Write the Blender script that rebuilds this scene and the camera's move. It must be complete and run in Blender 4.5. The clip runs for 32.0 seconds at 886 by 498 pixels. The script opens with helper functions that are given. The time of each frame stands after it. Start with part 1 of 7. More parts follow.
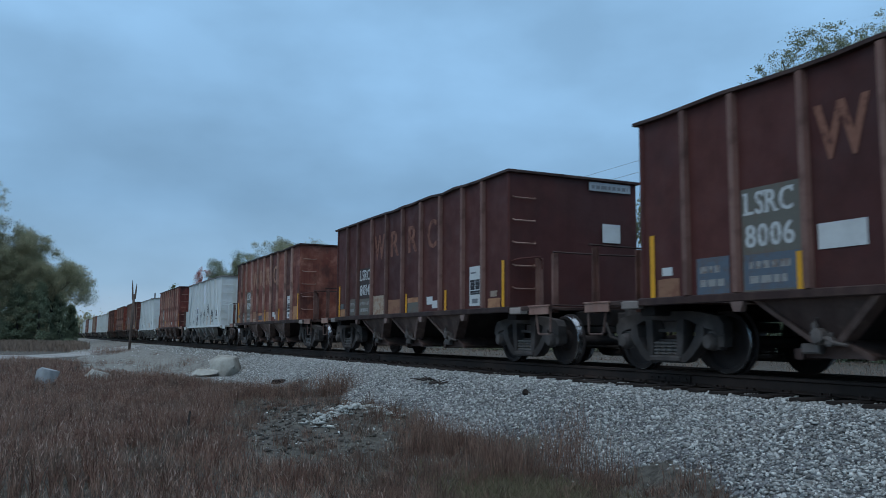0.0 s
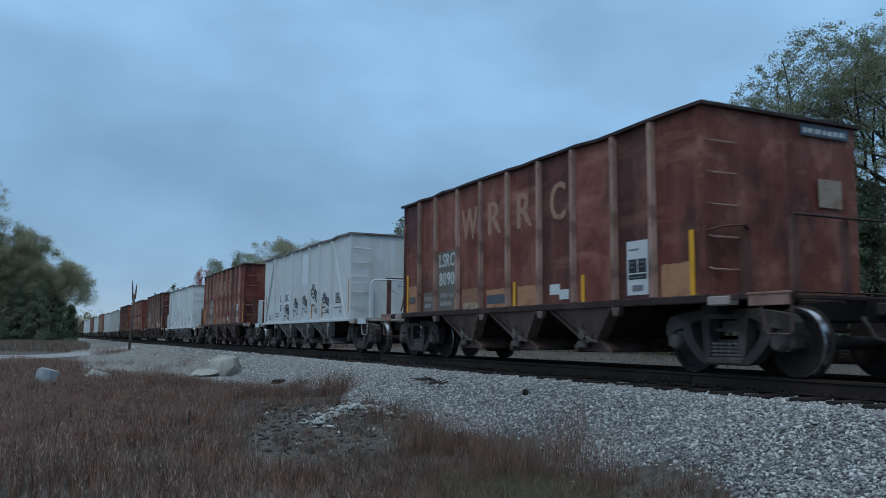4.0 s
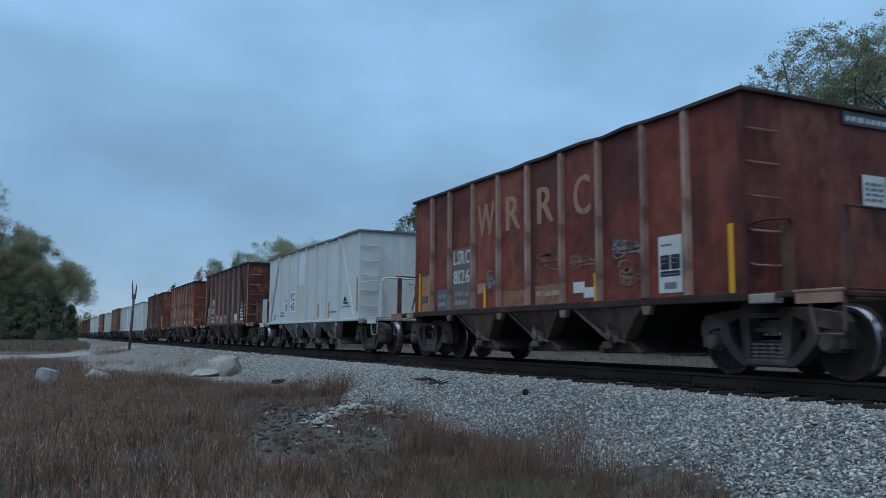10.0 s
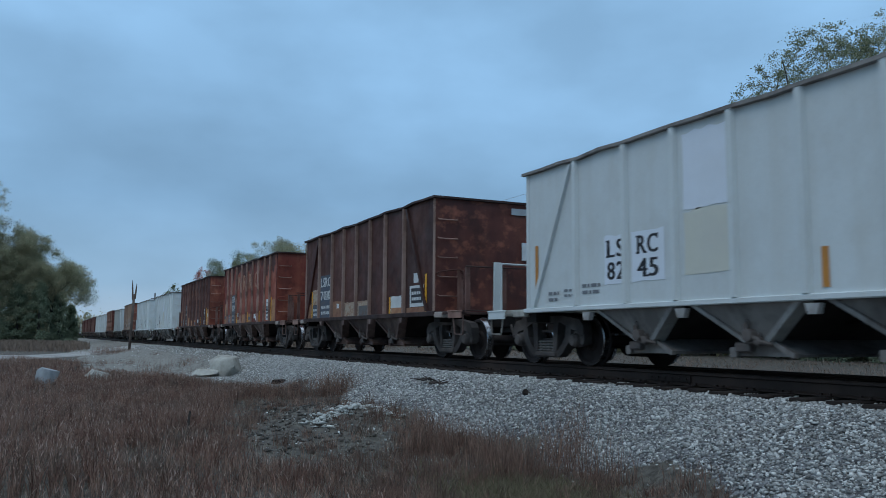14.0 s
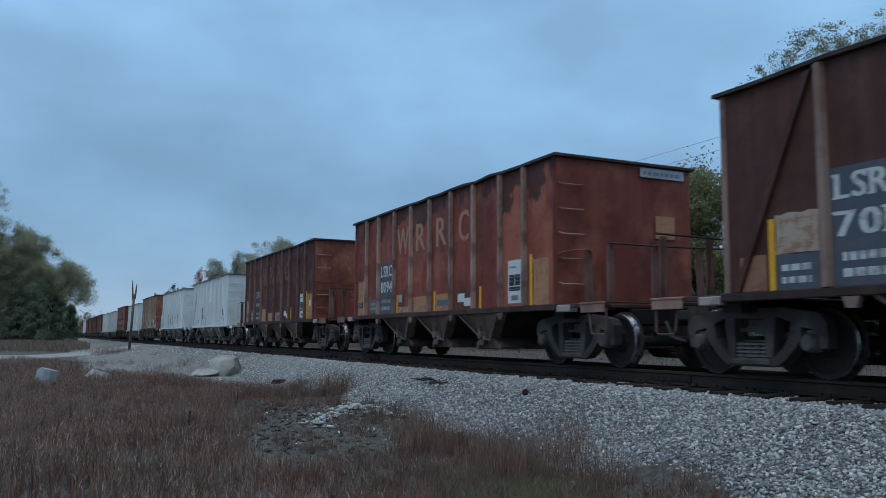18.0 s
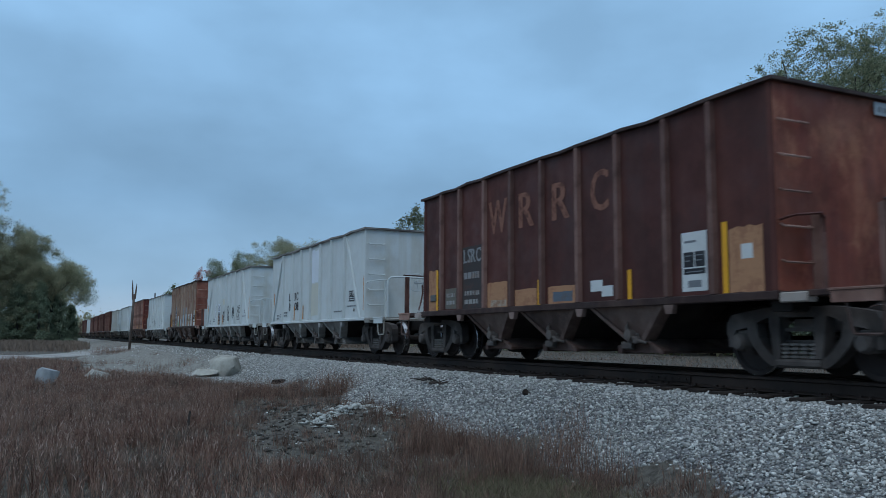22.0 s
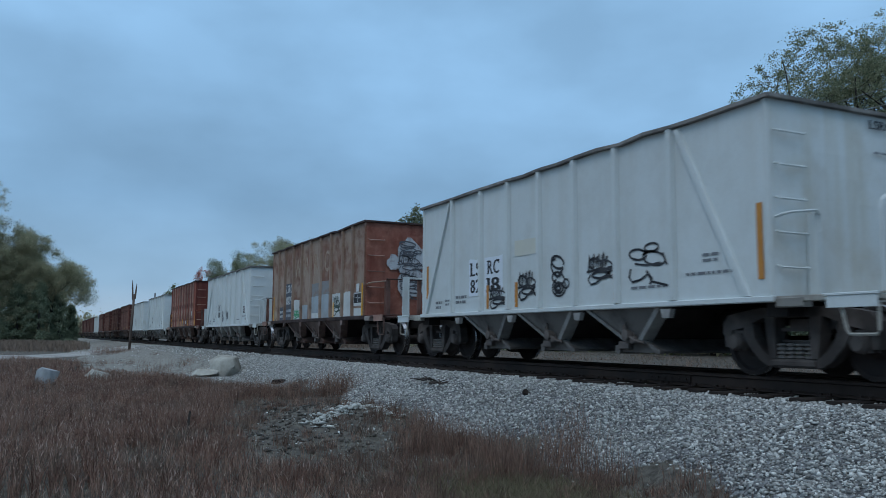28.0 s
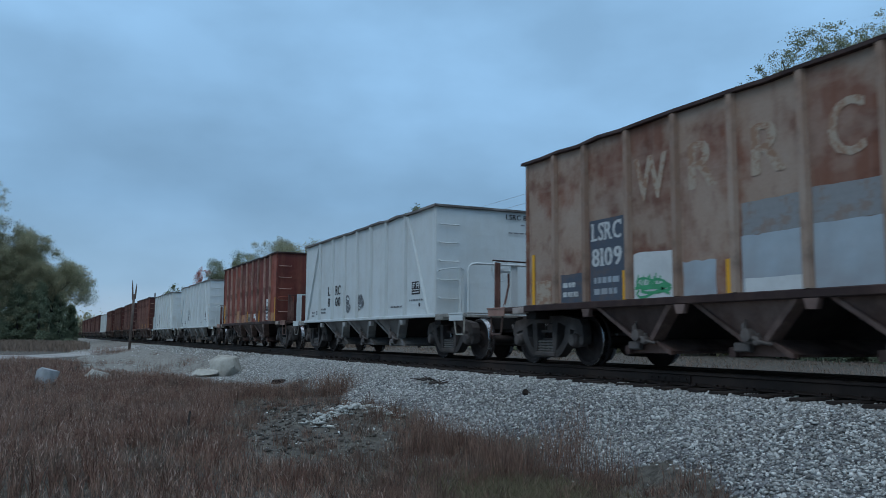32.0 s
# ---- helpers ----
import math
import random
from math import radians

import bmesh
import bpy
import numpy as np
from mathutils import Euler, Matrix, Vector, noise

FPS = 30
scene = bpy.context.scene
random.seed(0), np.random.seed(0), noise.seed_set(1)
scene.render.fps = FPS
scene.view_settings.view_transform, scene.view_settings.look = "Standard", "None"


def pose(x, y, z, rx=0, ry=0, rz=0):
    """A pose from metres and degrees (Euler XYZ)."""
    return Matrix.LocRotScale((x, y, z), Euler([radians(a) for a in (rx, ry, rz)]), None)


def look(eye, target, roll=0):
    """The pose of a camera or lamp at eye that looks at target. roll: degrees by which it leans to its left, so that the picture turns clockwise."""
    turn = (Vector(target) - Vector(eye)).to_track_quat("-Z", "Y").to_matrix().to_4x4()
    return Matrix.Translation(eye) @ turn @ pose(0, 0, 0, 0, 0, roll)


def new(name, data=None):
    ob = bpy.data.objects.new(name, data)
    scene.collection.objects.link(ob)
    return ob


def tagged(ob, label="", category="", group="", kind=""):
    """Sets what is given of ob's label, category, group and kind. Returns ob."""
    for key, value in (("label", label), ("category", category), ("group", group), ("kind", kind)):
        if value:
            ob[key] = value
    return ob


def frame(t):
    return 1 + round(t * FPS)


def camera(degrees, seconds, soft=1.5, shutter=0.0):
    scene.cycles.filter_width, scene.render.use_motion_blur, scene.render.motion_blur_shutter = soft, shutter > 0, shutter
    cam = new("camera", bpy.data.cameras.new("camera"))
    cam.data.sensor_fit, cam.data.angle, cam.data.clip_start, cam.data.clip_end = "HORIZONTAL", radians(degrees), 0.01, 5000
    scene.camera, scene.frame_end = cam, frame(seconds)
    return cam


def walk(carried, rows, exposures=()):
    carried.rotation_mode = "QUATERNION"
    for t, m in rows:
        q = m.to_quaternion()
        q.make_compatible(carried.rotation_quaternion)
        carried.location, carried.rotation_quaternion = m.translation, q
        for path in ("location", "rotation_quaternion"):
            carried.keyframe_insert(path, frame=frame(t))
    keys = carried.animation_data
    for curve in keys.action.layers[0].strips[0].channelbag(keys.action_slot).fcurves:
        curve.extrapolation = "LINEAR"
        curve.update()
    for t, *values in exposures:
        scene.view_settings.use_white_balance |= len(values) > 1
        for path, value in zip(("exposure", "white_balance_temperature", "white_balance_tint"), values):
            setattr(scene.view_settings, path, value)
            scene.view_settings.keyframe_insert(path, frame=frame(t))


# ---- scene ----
# Still camera beside the line; x runs along the track, z = 0 is the rail head.
cam = camera(56.59, 32.0, soft=0.85, shutter=0.35)
EYE = Vector((0.0, 0.0, 0.461))
YAW, PITCH = radians(-64.320), radians(6.119)
AIM = Vector((math.sin(YAW) * math.cos(PITCH), math.cos(YAW) * math.cos(PITCH), math.sin(PITCH)))
walk(cam, [(0.0, look(EYE, EYE + AIM, 0.372)), (32.0, look(EYE, EYE + AIM, 0.372))])
scene.view_settings.exposure = 0.0

rng = np.random.default_rng(7)

# ---------------------------------------------------------------- light


def make_world():
    w = bpy.data.worlds.new("overcast_dusk")
    scene.world = w
    w.use_nodes = True
    nt = w.node_tree
    N, L = nt.nodes, nt.links
    N.clear()
    out, bg = N.new("ShaderNodeOutputWorld"), N.new("ShaderNodeBackground")
    sky = N.new("ShaderNodeTexSky")
    sky.sky_type, sky.sun_disc = "NISHITA", False
    sky.sun_elevation, sky.sun_rotation = radians(8), radians(200)
    tc = N.new("ShaderNodeTexCoord")
    sep = N.new("ShaderNodeSeparateXYZ")
    L.new(tc.outputs["Generated"], sep.inputs[0])
    ramp = N.new("ShaderNodeValToRGB")
    e = ramp.color_ramp.elements
    e[0].position, e[0].color = 0.0, (0.40, 0.52, 0.65, 1)
    e[1].position, e[1].color = 1.0, (0.86, 1.02, 1.25, 1)
    for p, c in ((0.06, (0.260, 0.430, 0.622)), (0.16, (0.225, 0.410, 0.638)), (0.40, (0.298, 0.548, 0.856)), (0.55, (0.46, 0.68, 0.94))):
        q = e.new(p)
        q.color = (*c, 1)
    L.new(sep.outputs[2], ramp.inputs[0])
    # cloud banks, flattened towards the horizon
    mp = N.new("ShaderNodeMapping")
    mp.inputs["Scale"].default_value = (1.0, 1.0, 2.4)
    L.new(tc.outputs["Generated"], mp.inputs[0])
    n1 = N.new("ShaderNodeTexNoise")
    n1.inputs["Scale"].default_value, n1.inputs["Detail"].default_value, n1.inputs["Roughness"].default_value = 1.9, 3.0, 0.42
    L.new(mp.outputs[0], n1.inputs[0])
    mr = N.new("ShaderNodeMapRange")
    mr.inputs[1].default_value, mr.inputs[2].default_value = 0.35, 0.65
    mr.inputs[3].default_value, mr.inputs[4].default_value = 0.80, 1.14
    L.new(n1.outputs[0], mr.inputs[0])
    # smaller rags of cloud over the banks
    mp2 = N.new("ShaderNodeMapping")
    mp2.inputs["Scale"].default_value, mp2.inputs["Location"].default_value = (1.0, 1.0, 2.0), (3.1, 0.4, 1.7)
    L.new(tc.outputs["Generated"], mp2.inputs[0])
    n2 = N.new("ShaderNodeTexNoise")
    n2.inputs["Scale"].default_value, n2.inputs["Detail"].default_value, n2.inputs["Roughness"].default_value = 6.5, 4.0, 0.5
    L.new(mp2.outputs[0], n2.inputs[0])
    mr2 = N.new("ShaderNodeMapRange")
    mr2.inputs[1].default_value, mr2.inputs[2].default_value = 0.35, 0.65
    mr2.inputs[3].default_value, mr2.inputs[4].default_value = 0.93, 1.06
    L.new(n2.outputs[0], mr2.inputs[0])
    both = N.new("ShaderNodeMath")
    both.operation = "MULTIPLY"
    L.new(mr.outputs[0], both.inputs[0])
    L.new(mr2.outputs[0], both.inputs[1])
    mul = N.new("ShaderNodeMixRGB")
    mul.blend_type = "MULTIPLY"
    mul.inputs[0].default_value = 1
    L.new(ramp.outputs[0], mul.inputs[1])
    L.new(both.outputs[0], mul.inputs[2])
    dim = N.new("ShaderNodeMixRGB")
    dim.blend_type = "MULTIPLY"
    dim.inputs[0].default_value, dim.inputs[2].default_value = 1, (0.1, 0.1, 0.1, 1)
    L.new(sky.outputs[0], dim.inputs[1])
    mix = N.new("ShaderNodeMixRGB")
    mix.inputs[0].default_value = 0.94
    L.new(dim.outputs[0], mix.inputs[1])
    L.new(mul.outputs[0], mix.inputs[2])
    L.new(mix.outputs[0], bg.inputs[0])
    bg.inputs[1].default_value = 1.0
    L.new(bg.outputs[0], out.inputs[0])


make_world()
sun_data = bpy.data.lights.new("sun", "SUN")
sun_data.energy, sun_data.angle, sun_data.color = 0.5, radians(25), (1.0, 0.98, 0.96)
sun = new("sun", sun_data)
sun.matrix_world = look((30, -40, 60), (0, 0, 0))

# ---------------------------------------------------------------- materials


class Mat:
    """Small helper round one principled node material."""

    def __init__(self, name, rough=0.8, metal=0.0, coord="Object"):
        self.m = bpy.data.materials.new(name)
        self.m.use_nodes = True
        self.nt = self.m.node_tree
        self.N, self.L = self.nt.nodes, self.nt.links
        self.b = self.N["Principled BSDF"]
        self.b.inputs["Roughness"].default_value, self.b.inputs["Metallic"].default_value = rough, metal
        self.b.inputs["Specular IOR Level"].default_value = 0.3
        self.tc = self.N.new("ShaderNodeTexCoord").outputs[coord]

    def link(self, a, b):
        self.L.new(a, b)

    def noise(self, scale, detail=4, stretch=(1, 1, 1), at=(0, 0, 0), rough=0.55):
        mp = self.N.new("ShaderNodeMapping")
        mp.inputs["Scale"].default_value, mp.inputs["Location"].default_value = stretch, at
        self.link(self.tc, mp.inputs[0])
        n = self.N.new("ShaderNodeTexNoise")
        n.inputs["Scale"].default_value, n.inputs["Detail"].default_value, n.inputs["Roughness"].default_value = scale, detail, rough
        self.link(mp.outputs[0], n.inputs[0])
        return n.outputs[0]

    def range(self, src, a, b, c=0.0, d=1.0):
        r = self.N.new("ShaderNodeMapRange")
        for k, v in enumerate((a, b, c, d)):
            r.inputs[k + 1].default_value = v
        self.link(src, r.inputs[0])
        return r.outputs[0]

    def math(self, op, a, b):
        r = self.N.new("ShaderNodeMath")
        r.operation = op
        for k, v in enumerate((a, b)):
            if isinstance(v, (int, float)):
                r.inputs[k].default_value = v
            else:
                self.link(v, r.inputs[k])
        return r.outputs[0]

    def mix(self, fac, a, b, mode="MIX"):
        r = self.N.new("ShaderNodeMixRGB")
        r.blend_type = mode
        for k, v in enumerate((fac, a, b)):
            if isinstance(v, tuple):
                r.inputs[k].default_value = (*v, 1)
            elif isinstance(v, (int, float)):
                r.inputs[k].default_value = v
            else:
                self.link(v, r.inputs[k])
        return r.outputs[0]

    def color(self, src):
        if isinstance(src, tuple):
            self.b.inputs["Base Color"].default_value = (*src, 1)
        else:
            self.link(src, self.b.inputs["Base Color"])
        return self

    def bump(self, src, strength=0.4, dist=0.01):
        b = self.N.new("ShaderNodeBump")
        b.inputs["Strength"].default_value, b.inputs["Distance"].default_value = strength, dist
        self.link(src, b.inputs["Height"])
        self.link(b.outputs[0], self.b.inputs["Normal"])
        return self


def plain(name, c, rough=0.7, metal=0.0, vary=0.25, scale=9.0, dirt=(0.06, 0.05, 0.045), amount=0.35):
    """A painted or bare surface with grain and grime."""
    m = Mat(name, rough, metal)
    n = m.noise(scale, 5)
    d = m.range(m.noise(scale * 0.23, 4, at=(3, 1, 7)), 0.45, 0.75, 0.0, amount)
    c2 = tuple(v * (1 - vary) for v in c)
    m.color(m.mix(d, m.mix(n, c, c2), dirt))
    m.bump(n, 0.25, 0.004)
    return m.m


def car_paint(name, base, rust, pale, seed, rusty=0.5, streak=0.5, dark=(0.030, 0.018, 0.017), darkness=0.35, pale_amount=0.3, panel=0.25, edge=0.28, soot=0.0, bloom=0.0, band=0.0, grain=0.18, rim_soot=0.0):
    """Weathered paint of one wagon: paint, rust blooms, run-down streaks, soot; each panel has aged a little differently."""
    m = Mat(name, 0.62)
    at = (seed * 3.7, seed * 1.9, seed * 2.3)
    own = m.N.new("ShaderNodeObjectInfo").outputs["Random"]
    shift = m.range(own, 0, 1, -0.5 * panel, 0.5 * panel)
    big = m.math("ADD", m.noise(0.75, 6, at=at, rough=0.6), shift)
    mid = m.noise(2.4, 6, at=at)
    run = m.noise(3.2, 5, (1.0, 1.0, 0.07), at)
    fine = m.noise(26, 5, at=at)
    lo = 0.52 - 0.2 * rusty
    c = m.mix(m.range(big, lo, lo + edge), base, rust)
    c = m.mix(m.range(run, 0.48, 0.72, 0, streak), c, pale)
    c = m.mix(m.range(mid, 0.50, 0.68, 0, darkness), c, dark)
    c = m.mix(m.range(m.noise(1.5, 5, at=(at[1], at[0], at[2])), 0.54, 0.66, 0, pale_amount), c, pale)
    if band:
        c = m.mix(m.range(m.noise(2.6, 5, (0.22, 1.0, 1.3), (at[2], at[0], at[1])), 0.54, 0.68, 0, band), c, pale)
    if bloom:
        # bare metal bleeding through in lobed blotches
        c = m.mix(m.range(m.math("ADD", m.noise(1.15, 8, (1.0, 1.0, 0.8), (at[2], at[1], at[0]), 0.66), shift), 0.51, 0.61, 0, bloom), c, pale)
    if soot:
        c = m.mix(m.range(m.math("SUBTRACT", m.noise(0.95, 7, (1.0, 1.0, 0.7), (at[0] + 9, at[2], at[1]), 0.62), shift), 0.51, 0.59, 0, soot), c, dark)
    if rim_soot:
        # black scale flaking down from the rim in ragged tongues
        sep = m.N.new("ShaderNodeSeparateXYZ")
        m.link(m.tc, sep.inputs[0])
        high = m.math("ADD", m.range(sep.outputs[2], 2.2, 3.5, -0.30, 0.16), m.noise(1.5, 7, (1.3, 1.3, 0.8), (at[1] + 4, at[2], at[0]), 0.6))
        c = m.mix(m.range(m.math("ADD", high, shift), 0.50, 0.56, 0, rim_soot), c, dark)
    c = m.mix(m.range(m.noise(5.5, 5, (1.0, 1.0, 0.25), at), 0.58, 0.74, 0, 0.5 * darkness), c, dark)
    c = m.mix(m.range(m.noise(11, 6, (1.0, 1.0, 0.6), at, 0.65), 0.60, 0.70, 0.0, 0.45 * streak), c, rust)
    c = m.mix(m.range(fine, 0.35, 0.75, 0.0, grain), c, tuple(0.55 * v for v in base))
    hs = m.N.new("ShaderNodeHueSaturation")
    m.link(m.range(own, 0, 1, 1 - 0.5 * panel, 1 + 0.5 * panel), hs.inputs["Value"])
    m.link(c, hs.inputs["Color"])
    m.color(hs.outputs[0])
    m.link(m.range(mid, 0.3, 0.7, 0.5, 0.8), m.b.inputs["Roughness"])
    m.bump(m.math("ADD", m.range(fine, 0, 1, 0, 0.4), mid), 0.10, 0.02)
    return m.m


def worn(name, c, under, amount=0.9, scale=7.0):
    """Old stencil or patch paint flaked through to what lies under it."""
    m = Mat(name, 0.75)
    n = m.noise(scale, 7, rough=0.68)
    k = m.math("ADD", n, m.range(m.noise(scale * 0.21, 3, at=(5, 2, 1)), 0.3, 0.7, -0.14, 0.14))
    c2 = tuple(0.72 * v for v in c)
    m.color(m.mix(m.range(k, 0.50, 0.60, 0.04, amount), m.mix(m.noise(scale * 4, 3), c, c2), under))
    return m.m


M_STEEL = plain("rail_steel", (0.036, 0.026, 0.022), 0.7, 0.2, 0.5, 5, dirt=(0.075, 0.05, 0.04), amount=0.6)
M_TREAD = plain("wheel_tread", (0.50, 0.51, 0.52), 0.27, 1.0, 0.2, 6, amount=0.1)
M_WHEEL = plain("wheel_plate", (0.036, 0.030, 0.029), 0.8, 0.2, 0.5, 6, dirt=(0.085, 0.070, 0.066), amount=0.6)
M_TRUCK = plain("truck_cast_steel", (0.069, 0.060, 0.056), 0.8, 0.1, 0.6, 6, dirt=(0.190, 0.168, 0.156), amount=0.75)
M_SPRING = plain("truck_spring", (0.19, 0.18, 0.17), 0.6, 0.3)
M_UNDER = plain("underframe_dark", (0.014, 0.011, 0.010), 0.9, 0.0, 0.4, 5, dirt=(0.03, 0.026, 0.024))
M_TIE = plain("tie_timber", (0.030, 0.023, 0.020), 0.95, 0.0, 0.6, 9, dirt=(0.085, 0.072, 0.062), amount=0.7)
M_YELLOW = plain("reflective_yellow", (0.78, 0.39, 0.02), 0.45, 0.0, 0.15, 8, amount=0.25)
M_ORANGE = plain("reflective_orange", (0.55, 0.24, 0.05), 0.5, 0.0, 0.2, 8, amount=0.3)
M_LABEL = plain("label_white", (0.62, 0.66, 0.66), 0.55, 0.0, 0.15, 12, amount=0.2)
M_INK = plain("stencil_black", (0.02, 0.022, 0.028), 0.6, 0.0, 0.3, 12, dirt=(0.3, 0.32, 0.33), amount=0.15)
M_FAINT = plain("small_print_grey", (0.20, 0.22, 0.24), 0.6, 0.0, 0.3, 12)
M_TEXTPALE = worn("stencil_pale", (0.34, 0.35, 0.34), (0.14, 0.10, 0.085), 0.8, 12)
M_TEXTRUST = worn("stencil_faded_tan", (0.27, 0.125, 0.085), (0.085, 0.031, 0.025), 0.85, 4)
M_CREAM = worn("stencil_worn_cream", (0.44, 0.37, 0.29), (0.26, 0.14, 0.085), 0.8)
M_NAVY = worn("patch_navy", (0.080, 0.105, 0.14), (0.13, 0.10, 0.09), 0.5, 6)
M_LETTER = worn("stencil_white", (0.60, 0.64, 0.64), (0.20, 0.19, 0.185), 0.6, 9)
M_GREENTAG = plain("spray_green", (0.06, 0.36, 0.17), 0.6)
M_SILVER = worn("spray_silver", (0.52, 0.55, 0.58), (0.24, 0.20, 0.19), 0.75, 5)
M_GREYPATCH = worn("patch_grey", (0.14, 0.145, 0.145), (0.13, 0.075, 0.058), 0.6, 6)
M_BLUEPATCH = plain("patch_blue", (0.42, 0.51, 0.57), 0.7, 0.0, 0.4, 3.2, dirt=(0.25, 0.20, 0.17), amount=0.55)
M_TANPATCH = worn("patch_primer_tan", (0.47, 0.250, 0.135), (0.23, 0.10, 0.06), 0.55, 5)
M_GREYTAN = worn("patch_dusty_tan", (0.38, 0.31, 0.245), (0.20, 0.11, 0.08), 0.6, 5)
M_BROWNPATCH = worn("patch_brown_primer", (0.31, 0.165, 0.10), (0.17, 0.07, 0.048), 0.6, 5)
M_DARKPANEL = worn("patch_near_black", (0.055, 0.050, 0.050), (0.085, 0.045, 0.038), 0.6, 6)
M_HAZE = worn("patch_hazy_blue_grey", (0.27, 0.29, 0.30), (0.24, 0.16, 0.12), 0.6, 5)
M_DARKGREEN = plain("spray_dark_green", (0.025, 0.06, 0.045), 0.6)
M_TAGGREY = plain("spray_dull_dark_grey", (0.10, 0.105, 0.12), 0.6)
M_SCRAWL = worn("chalk_blue_grey", (0.21, 0.25, 0.28), (0.13, 0.05, 0.036), 0.9, 9)
M_CHALK = worn("chalk_faded_cream", (0.25, 0.17, 0.13), (0.15, 0.055, 0.038), 0.9, 9)
M_ROCK = plain("boulder", (0.540, 0.540, 0.485), 0.9, 0.0, 0.5, 7, dirt=(0.220, 0.210, 0.180), amount=0.9)
M_BLUEROCK = plain("bluish_boulder", (0.36, 0.40, 0.42), 0.9, 0.0, 0.5, 6, dirt=(0.17, 0.165, 0.15), amount=0.9)
M_PALER = plain("patch_pale_blue_grey", (0.70, 0.77, 0.84), 0.6, 0.0, 0.1, 6, dirt=(0.6, 0.64, 0.66), amount=0.3)
M_BEIGE = plain("patch_beige", (0.60, 0.61, 0.53), 0.6, 0.0, 0.1, 6, dirt=(0.50, 0.51, 0.49), amount=0.4)
M_WOOD = plain("grey_wood", (0.075, 0.062, 0.055), 0.9, 0.0, 0.4, 10)
M_POLE = plain("weathered_pole_wood", (0.17, 0.135, 0.115), 0.9, 0.0, 0.45, 7, dirt=(0.07, 0.055, 0.05), amount=0.6)
M_WIRE = plain("wire", (0.30, 0.32, 0.34), 0.6)
M_BARK = plain("bark", (0.060, 0.050, 0.045), 0.95, 0.0, 0.4, 8)

# ---------------------------------------------------------------- geometry


class Geo:
    """Vertices and faces of one mesh, gathered piece by piece."""

    def __init__(self):
        self.v, self.f = [], []

    def add(self, v, f):
        n = len(self.v)
        self.v += [tuple(p) for p in v]
        self.f += [tuple(i + n for i in q) for q in f]
        return self

    def box(self, x0, x1, y0, y1, z0, z1):
        v = [(x, y, z) for z in (z0, z1) for y in (y0, y1) for x in (x0, x1)]
        return self.add(v, [(0, 2, 3, 1), (4, 5, 7, 6), (0, 1, 5, 4), (2, 6, 7, 3), (0, 4, 6, 2), (1, 3, 7, 5)])

    def bbox(self, x0, x1, y0, y1, z0, z1, b=0.01):
        """Box with chamfered edges along its longest axis."""
        size = (x1 - x0, y1 - y0, z1 - z0)
        k = size.index(max(size))
        lo, hi = (x0, y0, z0), (x1, y1, z1)
        i, j = [a for a in (0, 1, 2) if a != k]
        p = [(lo[i] + b, lo[j]), (hi[i] - b, lo[j]), (hi[i], lo[j] + b), (hi[i], hi[j] - b), (hi[i] - b, hi[j]), (lo[i] + b, hi[j]), (lo[i], hi[j] - b), (lo[i], lo[j] + b)]
        v = []
        for e in (lo[k], hi[k]):
            for a, c in p:
                q = [0, 0, 0]
                q[k], q[i], q[j] = e, a, c
                v.append(q)
        f = [tuple(range(8))[::-1], tuple(range(8, 16))] + [(a, (a + 1) % 8, 8 + (a + 1) % 8, 8 + a) for a in range(8)]
        return self.add(v, f)

    def prism(self, pts, axis, a, b):
        """Polygon pts extruded along an axis from a to b; pts are in the other two axes in order."""
        i, j = [q for q in (0, 1, 2) if q != axis]
        v = []
        for e in (a, b):
            for p in pts:
                q = [0, 0, 0]
                q[axis], q[i], q[j] = e, p[0], p[1]
                v.append(q)
        n = len(pts)
        return self.add(v, [tuple(range(n))[::-1], tuple(range(n, 2 * n))] + [(k, (k + 1) % n, n + (k + 1) % n, n + k) for k in range(n)])

    def tube(self, path, r, n=6):
        """Round bar along a path; r is one radius or one a point."""
        path = [Vector(p) for p in path]
        rs = r if isinstance(r, (list, tuple)) else [r] * len(path)
        v = []
        for k, p in enumerate(path):
            d = (path[min(k + 1, len(path) - 1)] - path[max(k - 1, 0)]).normalized()
            u = d.orthogonal().normalized() if abs(d.z) > 0.95 else d.cross(Vector((0, 0, 1))).normalized()
            w = d.cross(u)
            for a in range(n):
                t = 2 * math.pi * a / n
                v.append(p + (u * math.cos(t) + w * math.sin(t)) * rs[k])
        f = [tuple(range(n)), tuple(range((len(path) - 1) * n, len(path) * n))[::-1]]
        for k in range(len(path) - 1):
            for a in range(n):
                f.append((k * n + a, k * n + n + a, k * n + n + (a + 1) % n, k * n + (a + 1) % n))
        return self.add(v, f)

    def lathe(self, prof, n=24, axis=1, at=(0, 0, 0)):
        """Profile of (offset along axis, radius) turned about the axis."""
        i, j = [q for q in (0, 1, 2) if q != axis]
        v = []
        for o, r in prof:
            for a in range(n):
                q = [0, 0, 0]
                q[axis], q[i], q[j] = o, r * math.cos(2 * math.pi * a / n), r * math.sin(2 * math.pi * a / n)
                v.append([q[c] + at[c] for c in (0, 1, 2)])
        f = [tuple(range(n))[::-1], tuple(range((len(prof) - 1) * n, len(prof) * n))]
        for k in range(len(prof) - 1):
            for a in range(n):
                f.append((k * n + a, k * n + (a + 1) % n, k * n + n + (a + 1) % n, k * n + n + a))
        return self.add(v, f)

